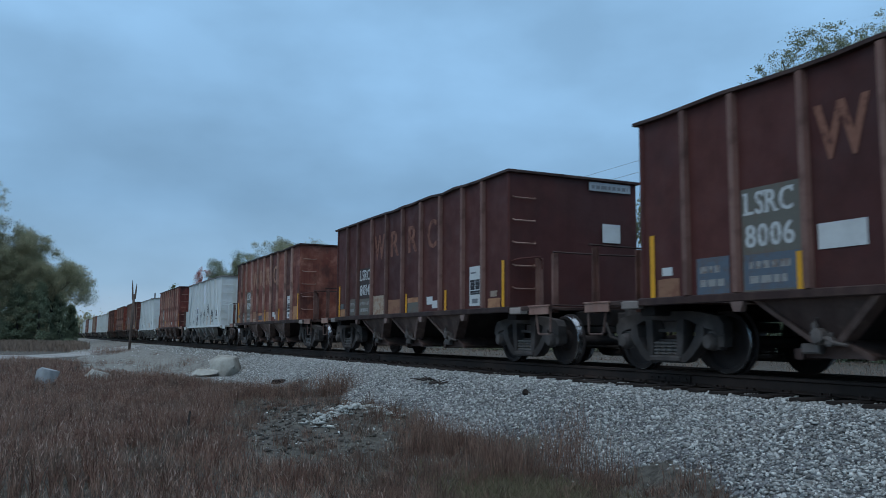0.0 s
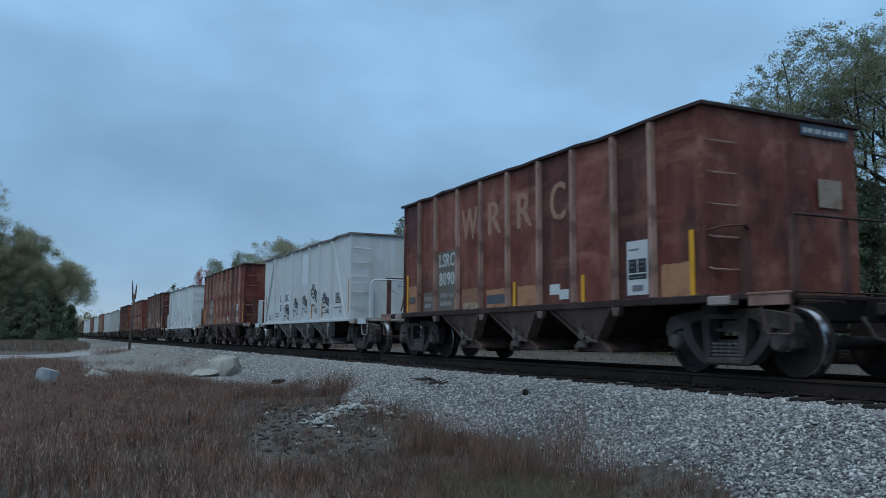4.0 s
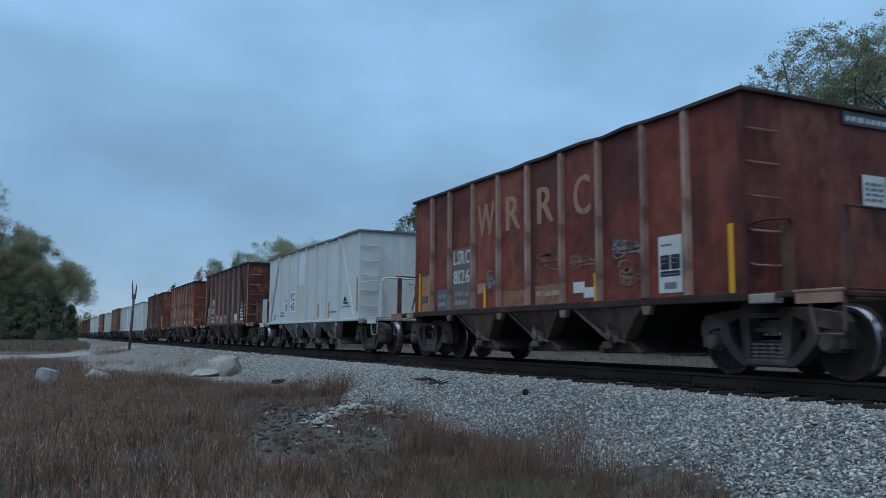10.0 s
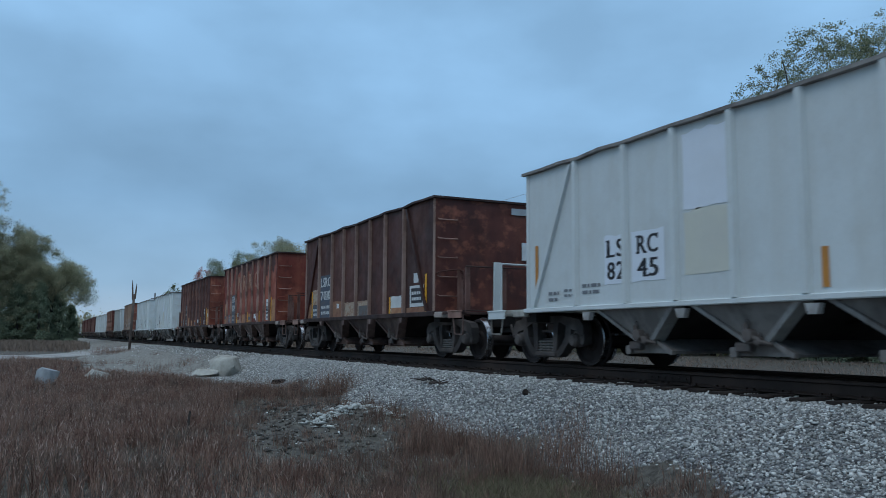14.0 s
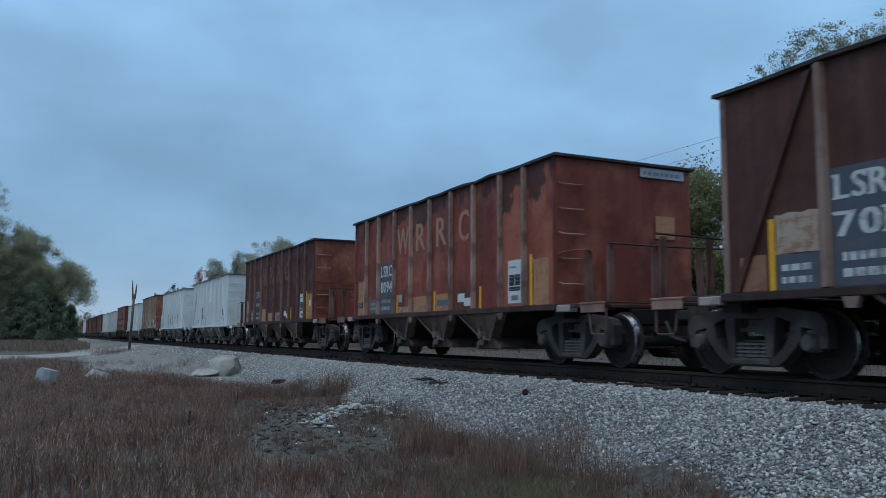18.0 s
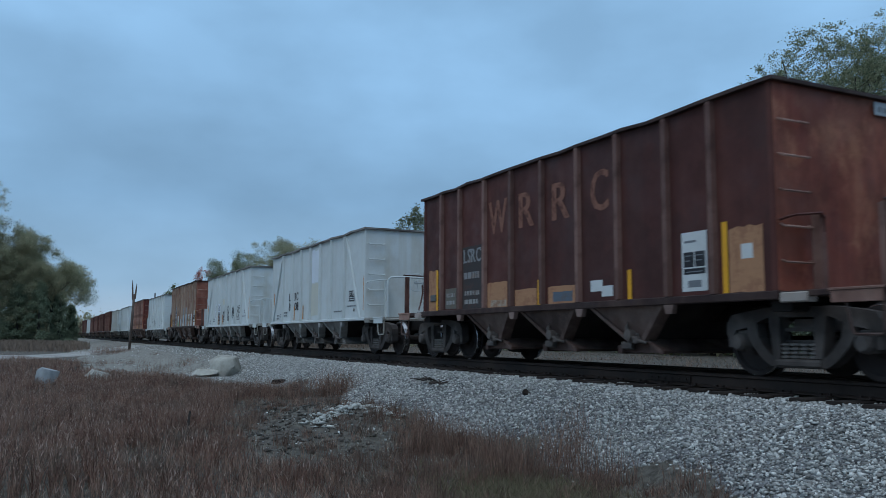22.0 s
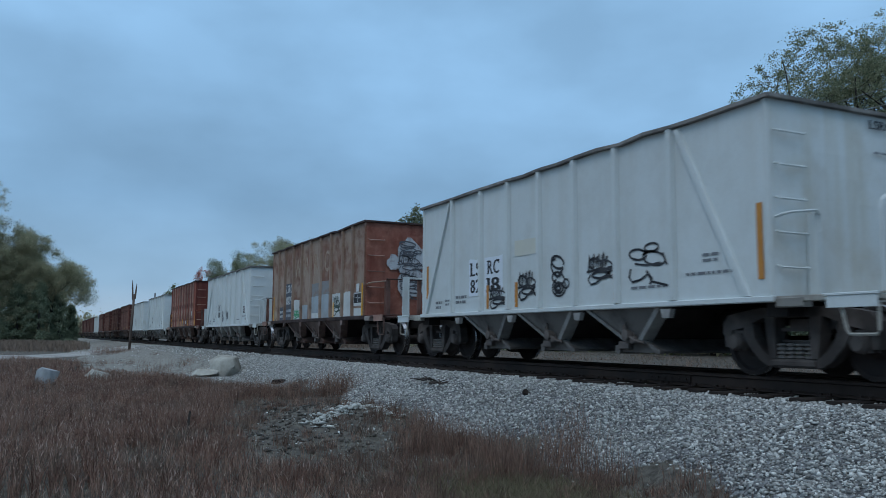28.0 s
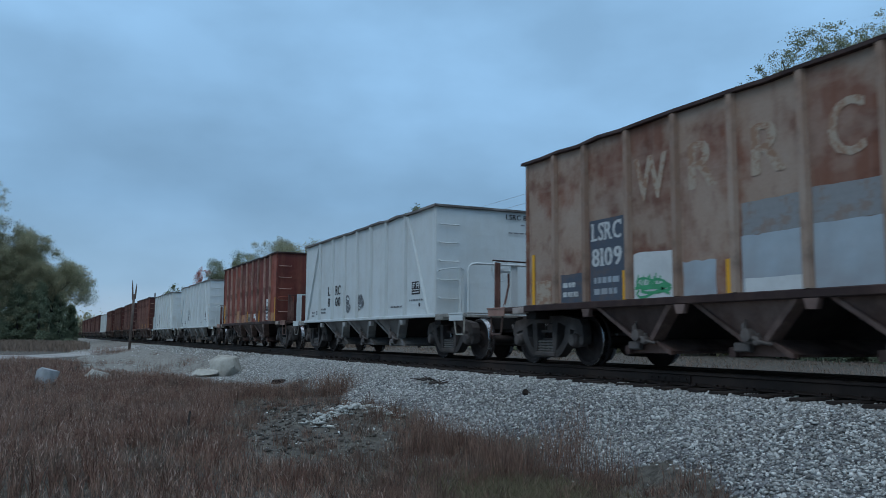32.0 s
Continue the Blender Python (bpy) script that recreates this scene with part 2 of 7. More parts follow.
    def mesh(self, name, smooth=False):
        m = bpy.data.meshes.new(name)
        m.from_pydata(self.v, [], self.f)
        bm = bmesh.new()
        bm.from_mesh(m)
        bmesh.ops.recalc_face_normals(bm, faces=bm.faces)
        bm.to_mesh(m)
        bm.free()
        if smooth:
            m.polygons.foreach_set("use_smooth", [True] * len(m.polygons))
        return m


def array_mesh(name, verts, quads, smooth=False):
    """Mesh from numpy arrays: verts (n, 3), faces (m, 3 or 4)."""
    m = bpy.data.meshes.new(name)
    k = quads.shape[1]
    m.vertices.add(len(verts))
    m.vertices.foreach_set("co", verts.astype(np.float32).ravel())
    m.loops.add(quads.size)
    m.loops.foreach_set("vertex_index", quads.astype(np.int32).ravel())
    m.polygons.add(len(quads))
    m.polygons.foreach_set("loop_start", np.arange(0, quads.size, k, dtype=np.int32))
    if smooth:
        m.polygons.foreach_set("use_smooth", np.ones(len(quads), dtype=bool))
    m.update(calc_edges=True)
    return m


def place(name, mesh, material, parent=None, label=""):
    """One mesh object, its material held by the object so that alike parts share the mesh."""
    if not mesh.materials:
        mesh.materials.append(material)
    ob = new(name, mesh)
    ob.material_slots[0].link = "OBJECT"
    ob.material_slots[0].material = material
    if parent:
        ob.parent = parent
    if label:
        ob["label"] = label
    return ob


KEPT = {}


def part(name, key, build, material, parent, label="", smooth=False):
    """A part from a kept mesh: build() makes its Geo once for each key."""
    if key not in KEPT:
        KEPT[key] = build().mesh(name, smooth)
    return place(name, KEPT[key], material, parent, label)


def smoothstep(a, b, x):
    t = np.clip((x - a) / (b - a), 0, 1)
    return t * t * (3 - 2 * t)


CY = 8.927  # the track's centre line


def ground_z(x, y):
    """Height of the land: bank of the line, ditch side, far flats."""
    x, y = np.asarray(x, float), np.asarray(y, float)
    low = -1.02 + 0.10 * np.sin(x * 0.31 + 1.0) * np.sin(y * 0.5 + x * 0.13) + 0.45 * smoothstep(-32, -75, x)
    foot = 5.5 + 0.35 * np.sin(x * 0.42) - 3.0 * smoothstep(-24, -40, x)
    near = low + (-0.28 - low) * smoothstep(foot, 7.30, y)
    back = -0.33 - 0.17 * smoothstep(10.4, 12.0, y) + 0.2 * smoothstep(16, 26, y)
    z = np.where(y < CY, near, back)
    # clods and tussocks, then a low spoil heap by the grass
    rough = np.sin(x * 7.1 + 2.2 * np.sin(y * 5.3)) * np.sin(y * 8.7 + 1.7 * np.sin(x * 6.1)) + 0.5 * np.sin(x * 17.0 + y * 3.0) * np.sin(y * 19.0 - x * 4.0)
    z = z + 0.022 * rough * ((x > -30) & (y < 6.0))
    return z + 0.22 * np.exp(-(((x + 14.2) / 1.9) ** 2 + ((y - 4.8) / 1.05) ** 2))

# ---------------------------------------------------------------- ground


def gravel_mat(name, light, dark, scale, dirt=None):
    """Crushed stone; towards the crossing it is buried under fine pale dirt."""
    m = Mat(name, 0.9, coord="Object")
    v = m.N.new("ShaderNodeTexVoronoi")
    v.inputs["Scale"].default_value = scale
    m.link(m.tc, v.inputs["Vector"])
    hsv = m.N.new("ShaderNodeSeparateColor")
    m.link(v.outputs["Color"], hsv.inputs[0])
    c = m.mix(hsv.outputs[0], dark, light)
    c = m.mix(m.range(m.noise(0.7, 4), 0.4, 0.7, 0, 0.45), c, (0.10, 0.092, 0.085))
    if dirt:
        sep = m.N.new("ShaderNodeSeparateXYZ")
        m.link(m.tc, sep.inputs[0])
        over = m.math("ADD", sep.outputs[0], m.range(m.noise(0.5, 5), 0, 1, -6, 6))
        soft = m.mix(m.noise(1.2, 6), dirt, tuple(0.66 * q for q in dirt))
        soft = m.mix(m.range(m.noise(9, 6, rough=0.7), 0.48, 0.66, 0, 0.8), soft, (0.10, 0.092, 0.08))
        soft = m.mix(m.range(m.noise(2.3, 5, at=(4, 4, 4)), 0.5, 0.7, 0, 0.6), soft, (0.12, 0.105, 0.085))
        c = m.mix(m.range(over, -24, -28), c, soft)
    m.color(c)
    m.bump(m.math("SUBTRACT", 1.0, v.outputs["Distance"]), 0.9, 0.03)
    return m.m


def soil_mat():
    m = Mat("dry_soil", 0.95)
    a = m.noise(0.45, 5)
    b = m.noise(9.0, 6)
    c = m.mix(m.range(a, 0.35, 0.65), (0.142, 0.124, 0.106), (0.124, 0.120, 0.102))
    c = m.mix(m.range(b, 0.35, 0.7), c, (0.040, 0.036, 0.031))
    m.color(c)
    m.bump(b, 0.8, 0.05)
    return m.m


M_BALLAST = gravel_mat("ballast_stone_bed", (0.246, 0.254, 0.258), (0.039, 0.040, 0.043), 26, (0.315, 0.310, 0.278))
M_ROAD = gravel_mat("fine_road_gravel", (0.460, 0.455, 0.432), (0.331, 0.327, 0.308), 30)
M_SOIL = soil_mat()


def axis(parts):
    out = [np.array([parts[0][0]])]
    for a, b, n in parts:
        out.append(np.linspace(a, b, n + 1)[1:])
    return np.concatenate(out)


def sheet(name, xs, ys, zf, material, label, category):
    X, Y = np.meshgrid(xs, ys, indexing="ij")
    Z = zf(X, Y)
    v = np.stack([X, Y, Z], -1).reshape(-1, 3)
    n = len(ys)
    i, j = np.meshgrid(np.arange(len(xs) - 1), np.arange(n - 1), indexing="ij")
    a = (i * n + j).ravel()
    ob = place(name, array_mesh(name, v, np.stack([a, a + n, a + n + 1, a + 1], 1), True), material)
    return tagged(ob, label, category, kind="structure")


def wob(x, y, s=1.0):
    """Cheap wavy noise from a few sines."""
    return (np.sin(x * 1.7 * s + 1.3 * np.sin(y * 2.1 * s)) + np.sin(y * 2.9 * s + 1.9 * np.sin(x * 1.1 * s + 2)) + 0.6 * np.sin(x * 5.3 * s + y * 4.1 * s)) / 2.6


def gravel_edge(x):
    """The y at which the bank's gravel gives way to grass."""
    x = np.asarray(x, float)
    return 5.75 + 0.30 * np.sin(x * 0.55 + 0.4) + 0.25 * np.sin(x * 1.7) - 3.9 * smoothstep(-22, -38, x) + 0.45 * np.exp(-((x + 14.6) / 1.6) ** 2)


def ballast_z(x, y):
    g = ground_z(x, y)
    d = np.minimum(y - gravel_edge(x) - 0.22 * wob(x, y, 1.3), (11.7 + 0.3 * np.sin(x * 0.7)) - y)
    return g + np.where(d > 0, 0.045, -0.05) * np.clip(np.abs(d) * 4, 0, 1) + 0.012 * wob(x, y, 6) * (d > 0)


sheet("ground", axis([(-900, -140, 40), (-140, -48, 60), (-48, -25, 100), (-25, -2, 300), (-2, 30, 30), (30, 500, 30)]),
      axis([(-500, -30, 20), (-30, -4, 40), (-4, -1, 15), (-1, 6.5, 110), (6.5, 14, 35), (14, 50, 36), (50, 700, 30)]), ground_z, M_SOIL,
      "dry dark soil with dead grass litter beside the railway", "ground")
sheet("ballast_bank", axis([(-420, -100, 160), (-100, -46, 120), (-46, -2, 300), (-2, 20, 40), (20, 300, 60)]),
      axis([(0.6, 4.4, 16), (4.4, 8.0, 50), (8.0, 12.6, 30)]), ballast_z, M_BALLAST,
      "grey crushed stone bank of the railway line", "ballast")


def lane_z(x, y):
    """The lane comes up slantwise to the crossing."""
    mid = -50.0 - 1.55 * (y + 2.5)
    d = np.abs(x - mid + 0.4 * np.sin(y * 0.9)) - 3.5
    return ground_z(x, y) + np.where(d < 0, 0.06, -0.10)


sheet("road", axis([(-66, -28, 150)]), axis([(-18, 6.2, 120)]), lane_z, M_ROAD, "pale gravel lane running up to the line", "road")

# ---------------------------------------------------------------- track


def rail_geo():
    p = [(-0.075, -0.185), (0.075, -0.185), (0.075, -0.172), (0.012, -0.155), (0.010, -0.05), (0.036, -0.038), (0.036, -0.006), (0.028, 0.0), (-0.028, 0.0), (-0.036, -0.006), (-0.036, -0.038), (-0.010, -0.05), (-0.012, -0.155), (-0.075, -0.172)]
    return Geo().prism(p, 0, -420, 300)


TIES = []


def build_track():
    track = tagged(new("railway_track"), "single railway track of rusty steel rails on dark timber ties", "railway track", kind="structure")
    track.location = (0, CY, 0)
    for s in (-1, 1):
        part("rail", "rail", rail_geo, M_STEEL, track, "rusty steel rail").location = (0, s * 0.755, 0)
    tie = [Geo().bbox(-0.115 - 0.008 * k, 0.115, -1.30 - 0.04 * k, 1.30 + 0.02 * k, -0.36, -0.185, 0.015).mesh("tie") for k in range(3)]
    plate = Geo().bbox(-0.09, 0.09, -0.16, 0.16, -0.184, -0.170, 0.004)
    for a in (-0.06, 0.06):
        for b in (-0.10, 0.10):
            plate.box(a - 0.012, a + 0.012, b - 0.016, b + 0.016, -0.172, -0.145)
    KEPT["plate"] = plate.mesh("tie_plate")
    rest = Geo()
    x, n = -300.0, 0
    TIES.clear()
    while x < 200:
        x += 0.52 + 0.05 * rng.uniform(-1, 1)
        if -110 < x < 8:
            TIES.append(x)
            t = place("tie", tie[n % 3], M_TIE, track)
            t.location = (x, rng.uniform(-0.17, 0.03), rng.uniform(-0.012, 0.006))
            t.rotation_euler = (0, 0, rng.uniform(-0.02, 0.02))
            if x > -26:
                for s in (-1, 1):
                    place("tie_plate", KEPT["plate"], M_STEEL, track).location = (x, s * 0.755, 0)
            n += 1
        else:
            rest.box(x - 0.115, x + 0.115, -1.3, 1.3, -0.36, -0.187)
    tagged(place("far_ties", rest.mesh("far_ties"), M_TIE, track), kind="stuff")
    bar = Geo().bbox(-0.45, 0.45, -0.032, -0.012, -0.145, -0.05, 0.006)
    for k in range(6):
        bar.lathe([(-0.05, 0.016), (-0.03, 0.018)], 6, 1, (-0.36 + 0.145 * k, 0, -0.10))
    for x in (-9.4, -21.3, -33.2):
        b = place("joint_bar", bar.mesh("joint_bar"), M_STEEL, track, "bolted rusty rail joint bar")
        b.location = (x, -0.755, 0)


build_track()

# ---------------------------------------------------------------- wagons
HALF = 4.88  # half length of a body
HB = 1.427   # half width of a body
BROWN_RIBS = (-3.96, -3.11, -2.07, -1.07, -0.05, 1.00, 2.00, 3.05, 3.90)
WHITE_RIBS = (-3.39, -2.16, -1.12, -0.08, 0.96, 2.02, 3.21)


def panel_sheet_geo(a, b, z0, z1, amp, seed):
    """One side panel between two posts, with a slight belly; outer face towards -y."""
    r = np.random.default_rng(seed)
    nx, nz = 6, 8
    v = []
    dents = [(r.uniform(0, 1), r.uniform(0, 1), r.uniform(-0.004, 0.001)) for _ in range(3)]
    for side in (0, 1):
        for i in range(nx):
            for k in range(nz):
                u, t = i / (nx - 1), k / (nz - 1)
                d = amp * math.sin(math.pi * u) * math.sin(math.pi * t)
                d += sum(q * math.exp(-((u - p) ** 2 + (t - o) ** 2) * 14) for p, o, q in dents) * math.sin(math.pi * u)
                v.append((a + (b - a) * u, -HB - d + 0.02 * side, z0 + (z1 - z0) * t))
    n = nx * nz
    f = []
    for i in range(nx - 1):
        for k in range(nz - 1):
            q = i * nz + k
            f += [(q, q + nz, q + nz + 1, q + 1), (n + q, n + q + 1, n + q + nz + 1, n + q + nz)]
    for i in range(nx - 1):
        f.append((i * nz + nz - 1, i * nz + nz + nz - 1, n + i * nz + nz + nz - 1, n + i * nz + nz - 1))
    return Geo().add(v, f)


def end_geo(z0, z1, x):
    s = 1 if x > 0 else -1
    g = Geo()
    v, f = [], []
    ny, nz = 9, 9
    for i in range(ny):
        for k in range(nz):
            a, t = i / (ny - 1), k / (nz - 1)
            v.append((x + s * 0.018 * math.sin(3.1 * a * 3 + 5 * t) * math.sin(math.pi * t) * math.sin(math.pi * a), -HB + 2 * HB * a, z0 + (z1 - z0) * t))
    m = len(v)
    v += [(p[0] - s * 0.02, p[1], p[2]) for p in v]
    for i in range(ny - 1):
        for k in range(nz - 1):
            a = i * nz + k
            f += [(a, a + nz, a + nz + 1, a + 1), (m + a, m + a + 1, m + a + nz + 1, m + a + nz)]
    return g.add(v, f)


def rim_geo(half, z1, seed):
    """Top chord round the open top, a little bent by years of loading: one closed bar."""
    r = np.random.default_rng(seed + 50)
    n = 18
    ring = []
    for s in (-1, 1):
        wave = r.normal(0, 0.012, n + 1)
        wave[0] = wave[-1] = 0
        row = [(-half + 2 * half * k / n, s, wave[k]) for k in range(n + 1)]
        ring += row if s < 0 else row[::-1]
    v, f = [], []
    for x, s, w in ring:
        e = 1 if x > half - 1e-6 else -1 if x < -half + 1e-6 else 0
        for d, z in ((0.062, -0.034), (-0.045, -0.040), (-0.045, 0.012), (0.062, 0.012)):
            v.append((x + e * (d + 0.008), s * (HB + 0.012 + d), z1 + w + z))
    m = len(ring)
    for k in range(m):
        a, b = 4 * k, 4 * ((k + 1) % m)
        f += [(a + j, b + j, b + (j + 1) % 4, a + (j + 1) % 4) for j in range(4)]
    return Geo().add(v, f)


def rib_geo(z0, z1, lean=0.0, w=0.042, deep=0.066, flare=0.022):
    """Hat-shaped side post standing proud; lean shifts its foot."""
    g = Geo()
    v = []
    for z, dx in ((z0, lean), (z1, 0.0)):
        v += [(dx - w - flare, -HB - 0.002, z), (dx - w, -HB - deep, z), (dx + w, -HB - deep, z), (dx + w + flare, -HB - 0.002, z)]
    return g.add(v, [(0, 1, 5, 4), (1, 2, 6, 5), (2, 3, 7, 6), (0, 3, 2, 1), (4, 5, 6, 7), (0, 4, 7, 3)])


HOP_TOP, HOP_LOW, HOP_Z = 0.80, 0.11, 0.45  # half lengths of a hopper's mouth and throat, height of the throat


def hopper_geo(z):
    """Slope sheets of one hopper, hollow below the floor."""
    t, b = HOP_TOP, HOP_LOW
    v = [(-t, -1.38, z), (t, -1.38, z), (t, 1.38, z), (-t, 1.38, z), (-b, -1.16, HOP_Z), (b, -1.16, HOP_Z), (b, 1.16, HOP_Z), (-b, 1.16, HOP_Z)]
    return Geo().add(v, [(0, 1, 5, 4), (1, 2, 6, 5), (2, 3, 7, 6), (3, 0, 4, 7), (4, 5, 6, 7), (0, 3, 2, 1)])


def hopper_side_geo(z):
    """Side plate of a hopper, just outside its slope sheets, towards -y."""
    t, b = HOP_TOP - 0.01, HOP_LOW - 0.01
    v = []
    for d in (0.008, 0.022):
        v += [(-t, -1.38 - d, z + 0.03), (t, -1.38 - d, z + 0.03), (b, -1.16 - d, HOP_Z), (-b, -1.16 - d, HOP_Z)]
    return Geo().add(v, [(0, 1, 2, 3), (4, 7, 6, 5), (0, 4, 5, 1), (1, 5, 6, 2), (2, 6, 7, 3), (3, 7, 4, 0)])


def brace_geo(z, s):
    """Sloping angle along one edge of a hopper: an outer flange and a web turned inwards, towards -y."""
    g = Geo()
    t, b = HOP_TOP, HOP_LOW
    for x0, x1, y0, y1 in ((-0.02, 0.085, -0.045, -0.020), (0.060, 0.085, -0.020, 0.16)):
        v = []
        for x, y, zz in ((t, -1.38, z + 0.02), (b, -1.16, HOP_Z - 0.03)):
            for dx, dy in ((x0, y0), (x1, y0), (x1, y1), (x0, y1)):
                v.append((s * (x + dx), y + dy, zz))
        g.add(v, [(0, 1, 5, 4), (1, 2, 6, 5), (2, 3, 7, 6), (3, 0, 4, 7), (0, 3, 2, 1), (4, 5, 6, 7)])
    return g


def gate_geo():
    """Discharge gate: chute, sliding door and its frame, with the latch on each side."""
    g = Geo().prism([(-0.40, 0.255), (-0.36, 0.385), (-0.14, HOP_Z + 0.01), (0.12, HOP_Z + 0.01), (0.52, 0.29), (0.50, 0.255)], 1, -1.10, 1.10)
    g.bbox(-0.47, -0.36, -1.16, 1.16, 0.235, 0.36, 0.015)
    for s in (-1, 1):
        g.prism([(0.09, HOP_Z + 0.03), (0.15, HOP_Z + 0.03), (0.54, 0.295), (0.54, 0.245), (0.49, 0.245)], 1, s * 1.10, s * 1.17)
    return g


def latch_geo():
    """Latch of a discharge gate on the camera side: hooked lever, cam and cross shaft."""
    g = Geo().bbox(-0.13, 0.10, -1.25, -1.15, 0.40, 0.54, 0.02)
    g.lathe([(-0.07, 0.04), (-0.06, 0.080), (0.05, 0.080), (0.06, 0.04)], 12, 1, (-0.02, -1.28, 0.51))
    g.lathe([(-0.04, 0.03), (-0.03, 0.055), (0.03, 0.055), (0.04, 0.03)], 10, 1, (0.10, -1.27, 0.44))
    g.tube([(0.02, -1.30, 0.50), (0.15, -1.28, 0.43), (0.27, -1.22, 0.40)], [0.03, 0.026, 0.022], 6)
    g.tube([(-0.02, -1.32, 0.70), (-0.06, -1.31, 0.63), (-0.05, -1.31, 0.56), (-0.02, -1.30, 0.50)], [0.016, 0.034, 0.036, 0.03], 6)
    g.bbox(-0.34, -0.10, -1.20, -1.12, 0.30, 0.42, 0.02)
    return g


def wheel_mesh():
    g = Geo()
    r = 0.425
    for s in (-1, 1):
        prof = [(0.660, 0.10), (0.680, 0.13), (0.700, 0.30), (0.685, 0.365), (0.685, r + 0.025), (0.712, r + 0.028), (0.722, r + 0.004), (0.812, r - 0.006), (0.818, r - 0.014), (0.818, 0.36), (0.775, 0.335), (0.755, 0.18), (0.800, 0.13), (0.800, 0.09)]
        g.lathe([(s * a, b) for a, b in prof], 40)
    tread = set()
    n = 40
    per = n * 13 + 2
    for s in (0, 1):
        for k in (6, 7):
            tread |= set(range(s * per + 2 + k * n, s * per + 2 + (k + 1) * n))
    g.lathe([(-1.10, 0.07), (-0.66, 0.085), (0.66, 0.085), (1.10, 0.07)], 14)
    m = bpy.data.meshes.new("wheelset")
    m.from_pydata(g.v, [], g.f)
    m.materials.append(M_WHEEL)
    m.materials.append(M_TREAD)
    m.polygons.foreach_set("material_index", [1 if i in tread else 0 for i in range(len(g.f))])
    bm = bmesh.new()
    bm.from_mesh(m)
    bmesh.ops.recalc_face_normals(bm, faces=bm.faces)
    bm.to_mesh(m)
    bm.free()
    return m


def side_frame_geo():
    """Cast truck side: arched top, bow below, spring window, pedestal jaws and bearing caps; outside at -y."""
    g = Geo()
    y0, y1 = -1.09, -0.92
    k = 0.916
    top = [(-1.20, 0.52), (-1.19, 0.66), (-1.10, 0.76), (-0.85, 0.80), (-0.50, 0.84), (0.50, 0.84), (0.85, 0.80), (1.10, 0.76), (1.19, 0.66), (1.20, 0.52), (1.07, 0.50), (1.03, 0.57), (0.86, 0.60), (0.66, 0.66), (0.48, 0.72), (-0.48, 0.72), (-0.66, 0.66), (-0.86, 0.60), (-1.03, 0.57), (-1.07, 0.50)]
    g.prism(top, 1, y0, y1)
    for s in (-1, 1):
        g.prism([(s * a, b) for a, b in ((1.20, 0.54), (1.18, 0.36), (1.08, 0.36), (1.06, 0.54))], 1, y0 + 0.02, y1)
        bow = [(0.82, 0.62), (0.82, 0.50), (0.75, 0.39), (0.56, 0.215), (0.43, 0.145), (0.28, 0.135), (0.28, 0.235), (0.39, 0.255), (0.51, 0.345), (0.63, 0.48), (0.67, 0.66)]
        g.prism([(s * a, b) for a, b in bow], 1, y0 - 0.005, y1 - 0.003)
        g.prism([(s * a, b) for a, b in ((0.44, 0.73), (0.27, 0.73), (0.27, 0.24), (0.38, 0.25))], 1, y0 - 0.02, y1 - 0.006)
        g.bbox(s * 0.95 - 0.11, s * 0.95 + 0.11, y0 + 0.03, y1 + 0.05, 0.32, 0.57, 0.04)
        g.lathe([(y0 - 0.075, 0.03), (y0 - 0.07, 0.085), (y0 - 0.03, 0.11), (y0 + 0.06, 0.12)], 16, 1, (s * 0.95, 0, 0.425))
    g.bbox(-0.34, 0.34, y0 - 0.03, y1, 0.13, 0.235, 0.03)
    g.v = [(a * k, b, c) for a, b, c in g.v]
    return g


def spring_geo():
    prof = []
    for k in range(4):
        z = 0.235 + 0.048 * k
        prof += [(z, 0.036), (z + 0.012, 0.062), (z + 0.030, 0.062), (z + 0.042, 0.036)]
    return Geo().lathe(prof, 10, 2, (0, -1.045, 0))


def bolster_geo():
    g = Geo().bbox(-0.19, 0.19, -0.93, 0.93, 0.56, 0.70, 0.02)
    g.lathe([(0.70, 0.2), (0.80, 0.2)], 16, 2)
    g.bbox(-0.10, 0.10, -0.9, 0.9, 0.28, 0.36, 0.02)
    for s in (-1, 1):
        g.box(s * 0.42, s * 0.50, -0.85, 0.85, 0.36, 0.46)
        g.box(-0.25, 0.25, s * 0.97 - 0.02, s * 0.97 + 0.02, 0.425, 0.455)
        g.box(-0.25, 0.25, s * 0.99 - 0.02, s * 0.99 + 0.02, 0.555, 0.600)
    return g


def platform_geo(z):
    """Narrow running board against the end of the body, open beyond it."""
    return Geo().bbox(4.91, 5.27, -HB + 0.035, HB - 0.035, z - 0.05, z, 0.01)


def platform_bar_geo(z, s):
    return Geo().bbox(4.6, 6.22, s * HB - 0.03, s * HB + 0.03, z - 0.065, z + 0.004, 0.008)


def end_sill_geo(z):
    g = Geo().bbox(6.15, 6.23, -HB + 0.035, HB - 0.035, z - 0.085, z - 0.03, 0.01)
    return g.tube([(6.21, -HB + 0.05, z), (6.21, HB - 0.05, z)], 0.013, 5)


def bracket_plate_geo(z, q):
    """Plate on the platform's edge that carries the hanging step."""
    y = q * (HB + 0.039)
    g = Geo().bbox(5.60, 6.20, y - 0.008, y + 0.008, z - 0.15, z - 0.02, 0.005)
    return g.bbox(5.58, 6.22, y - 0.020, y + 0.020, z - 0.022, z + 0.008, 0.006)


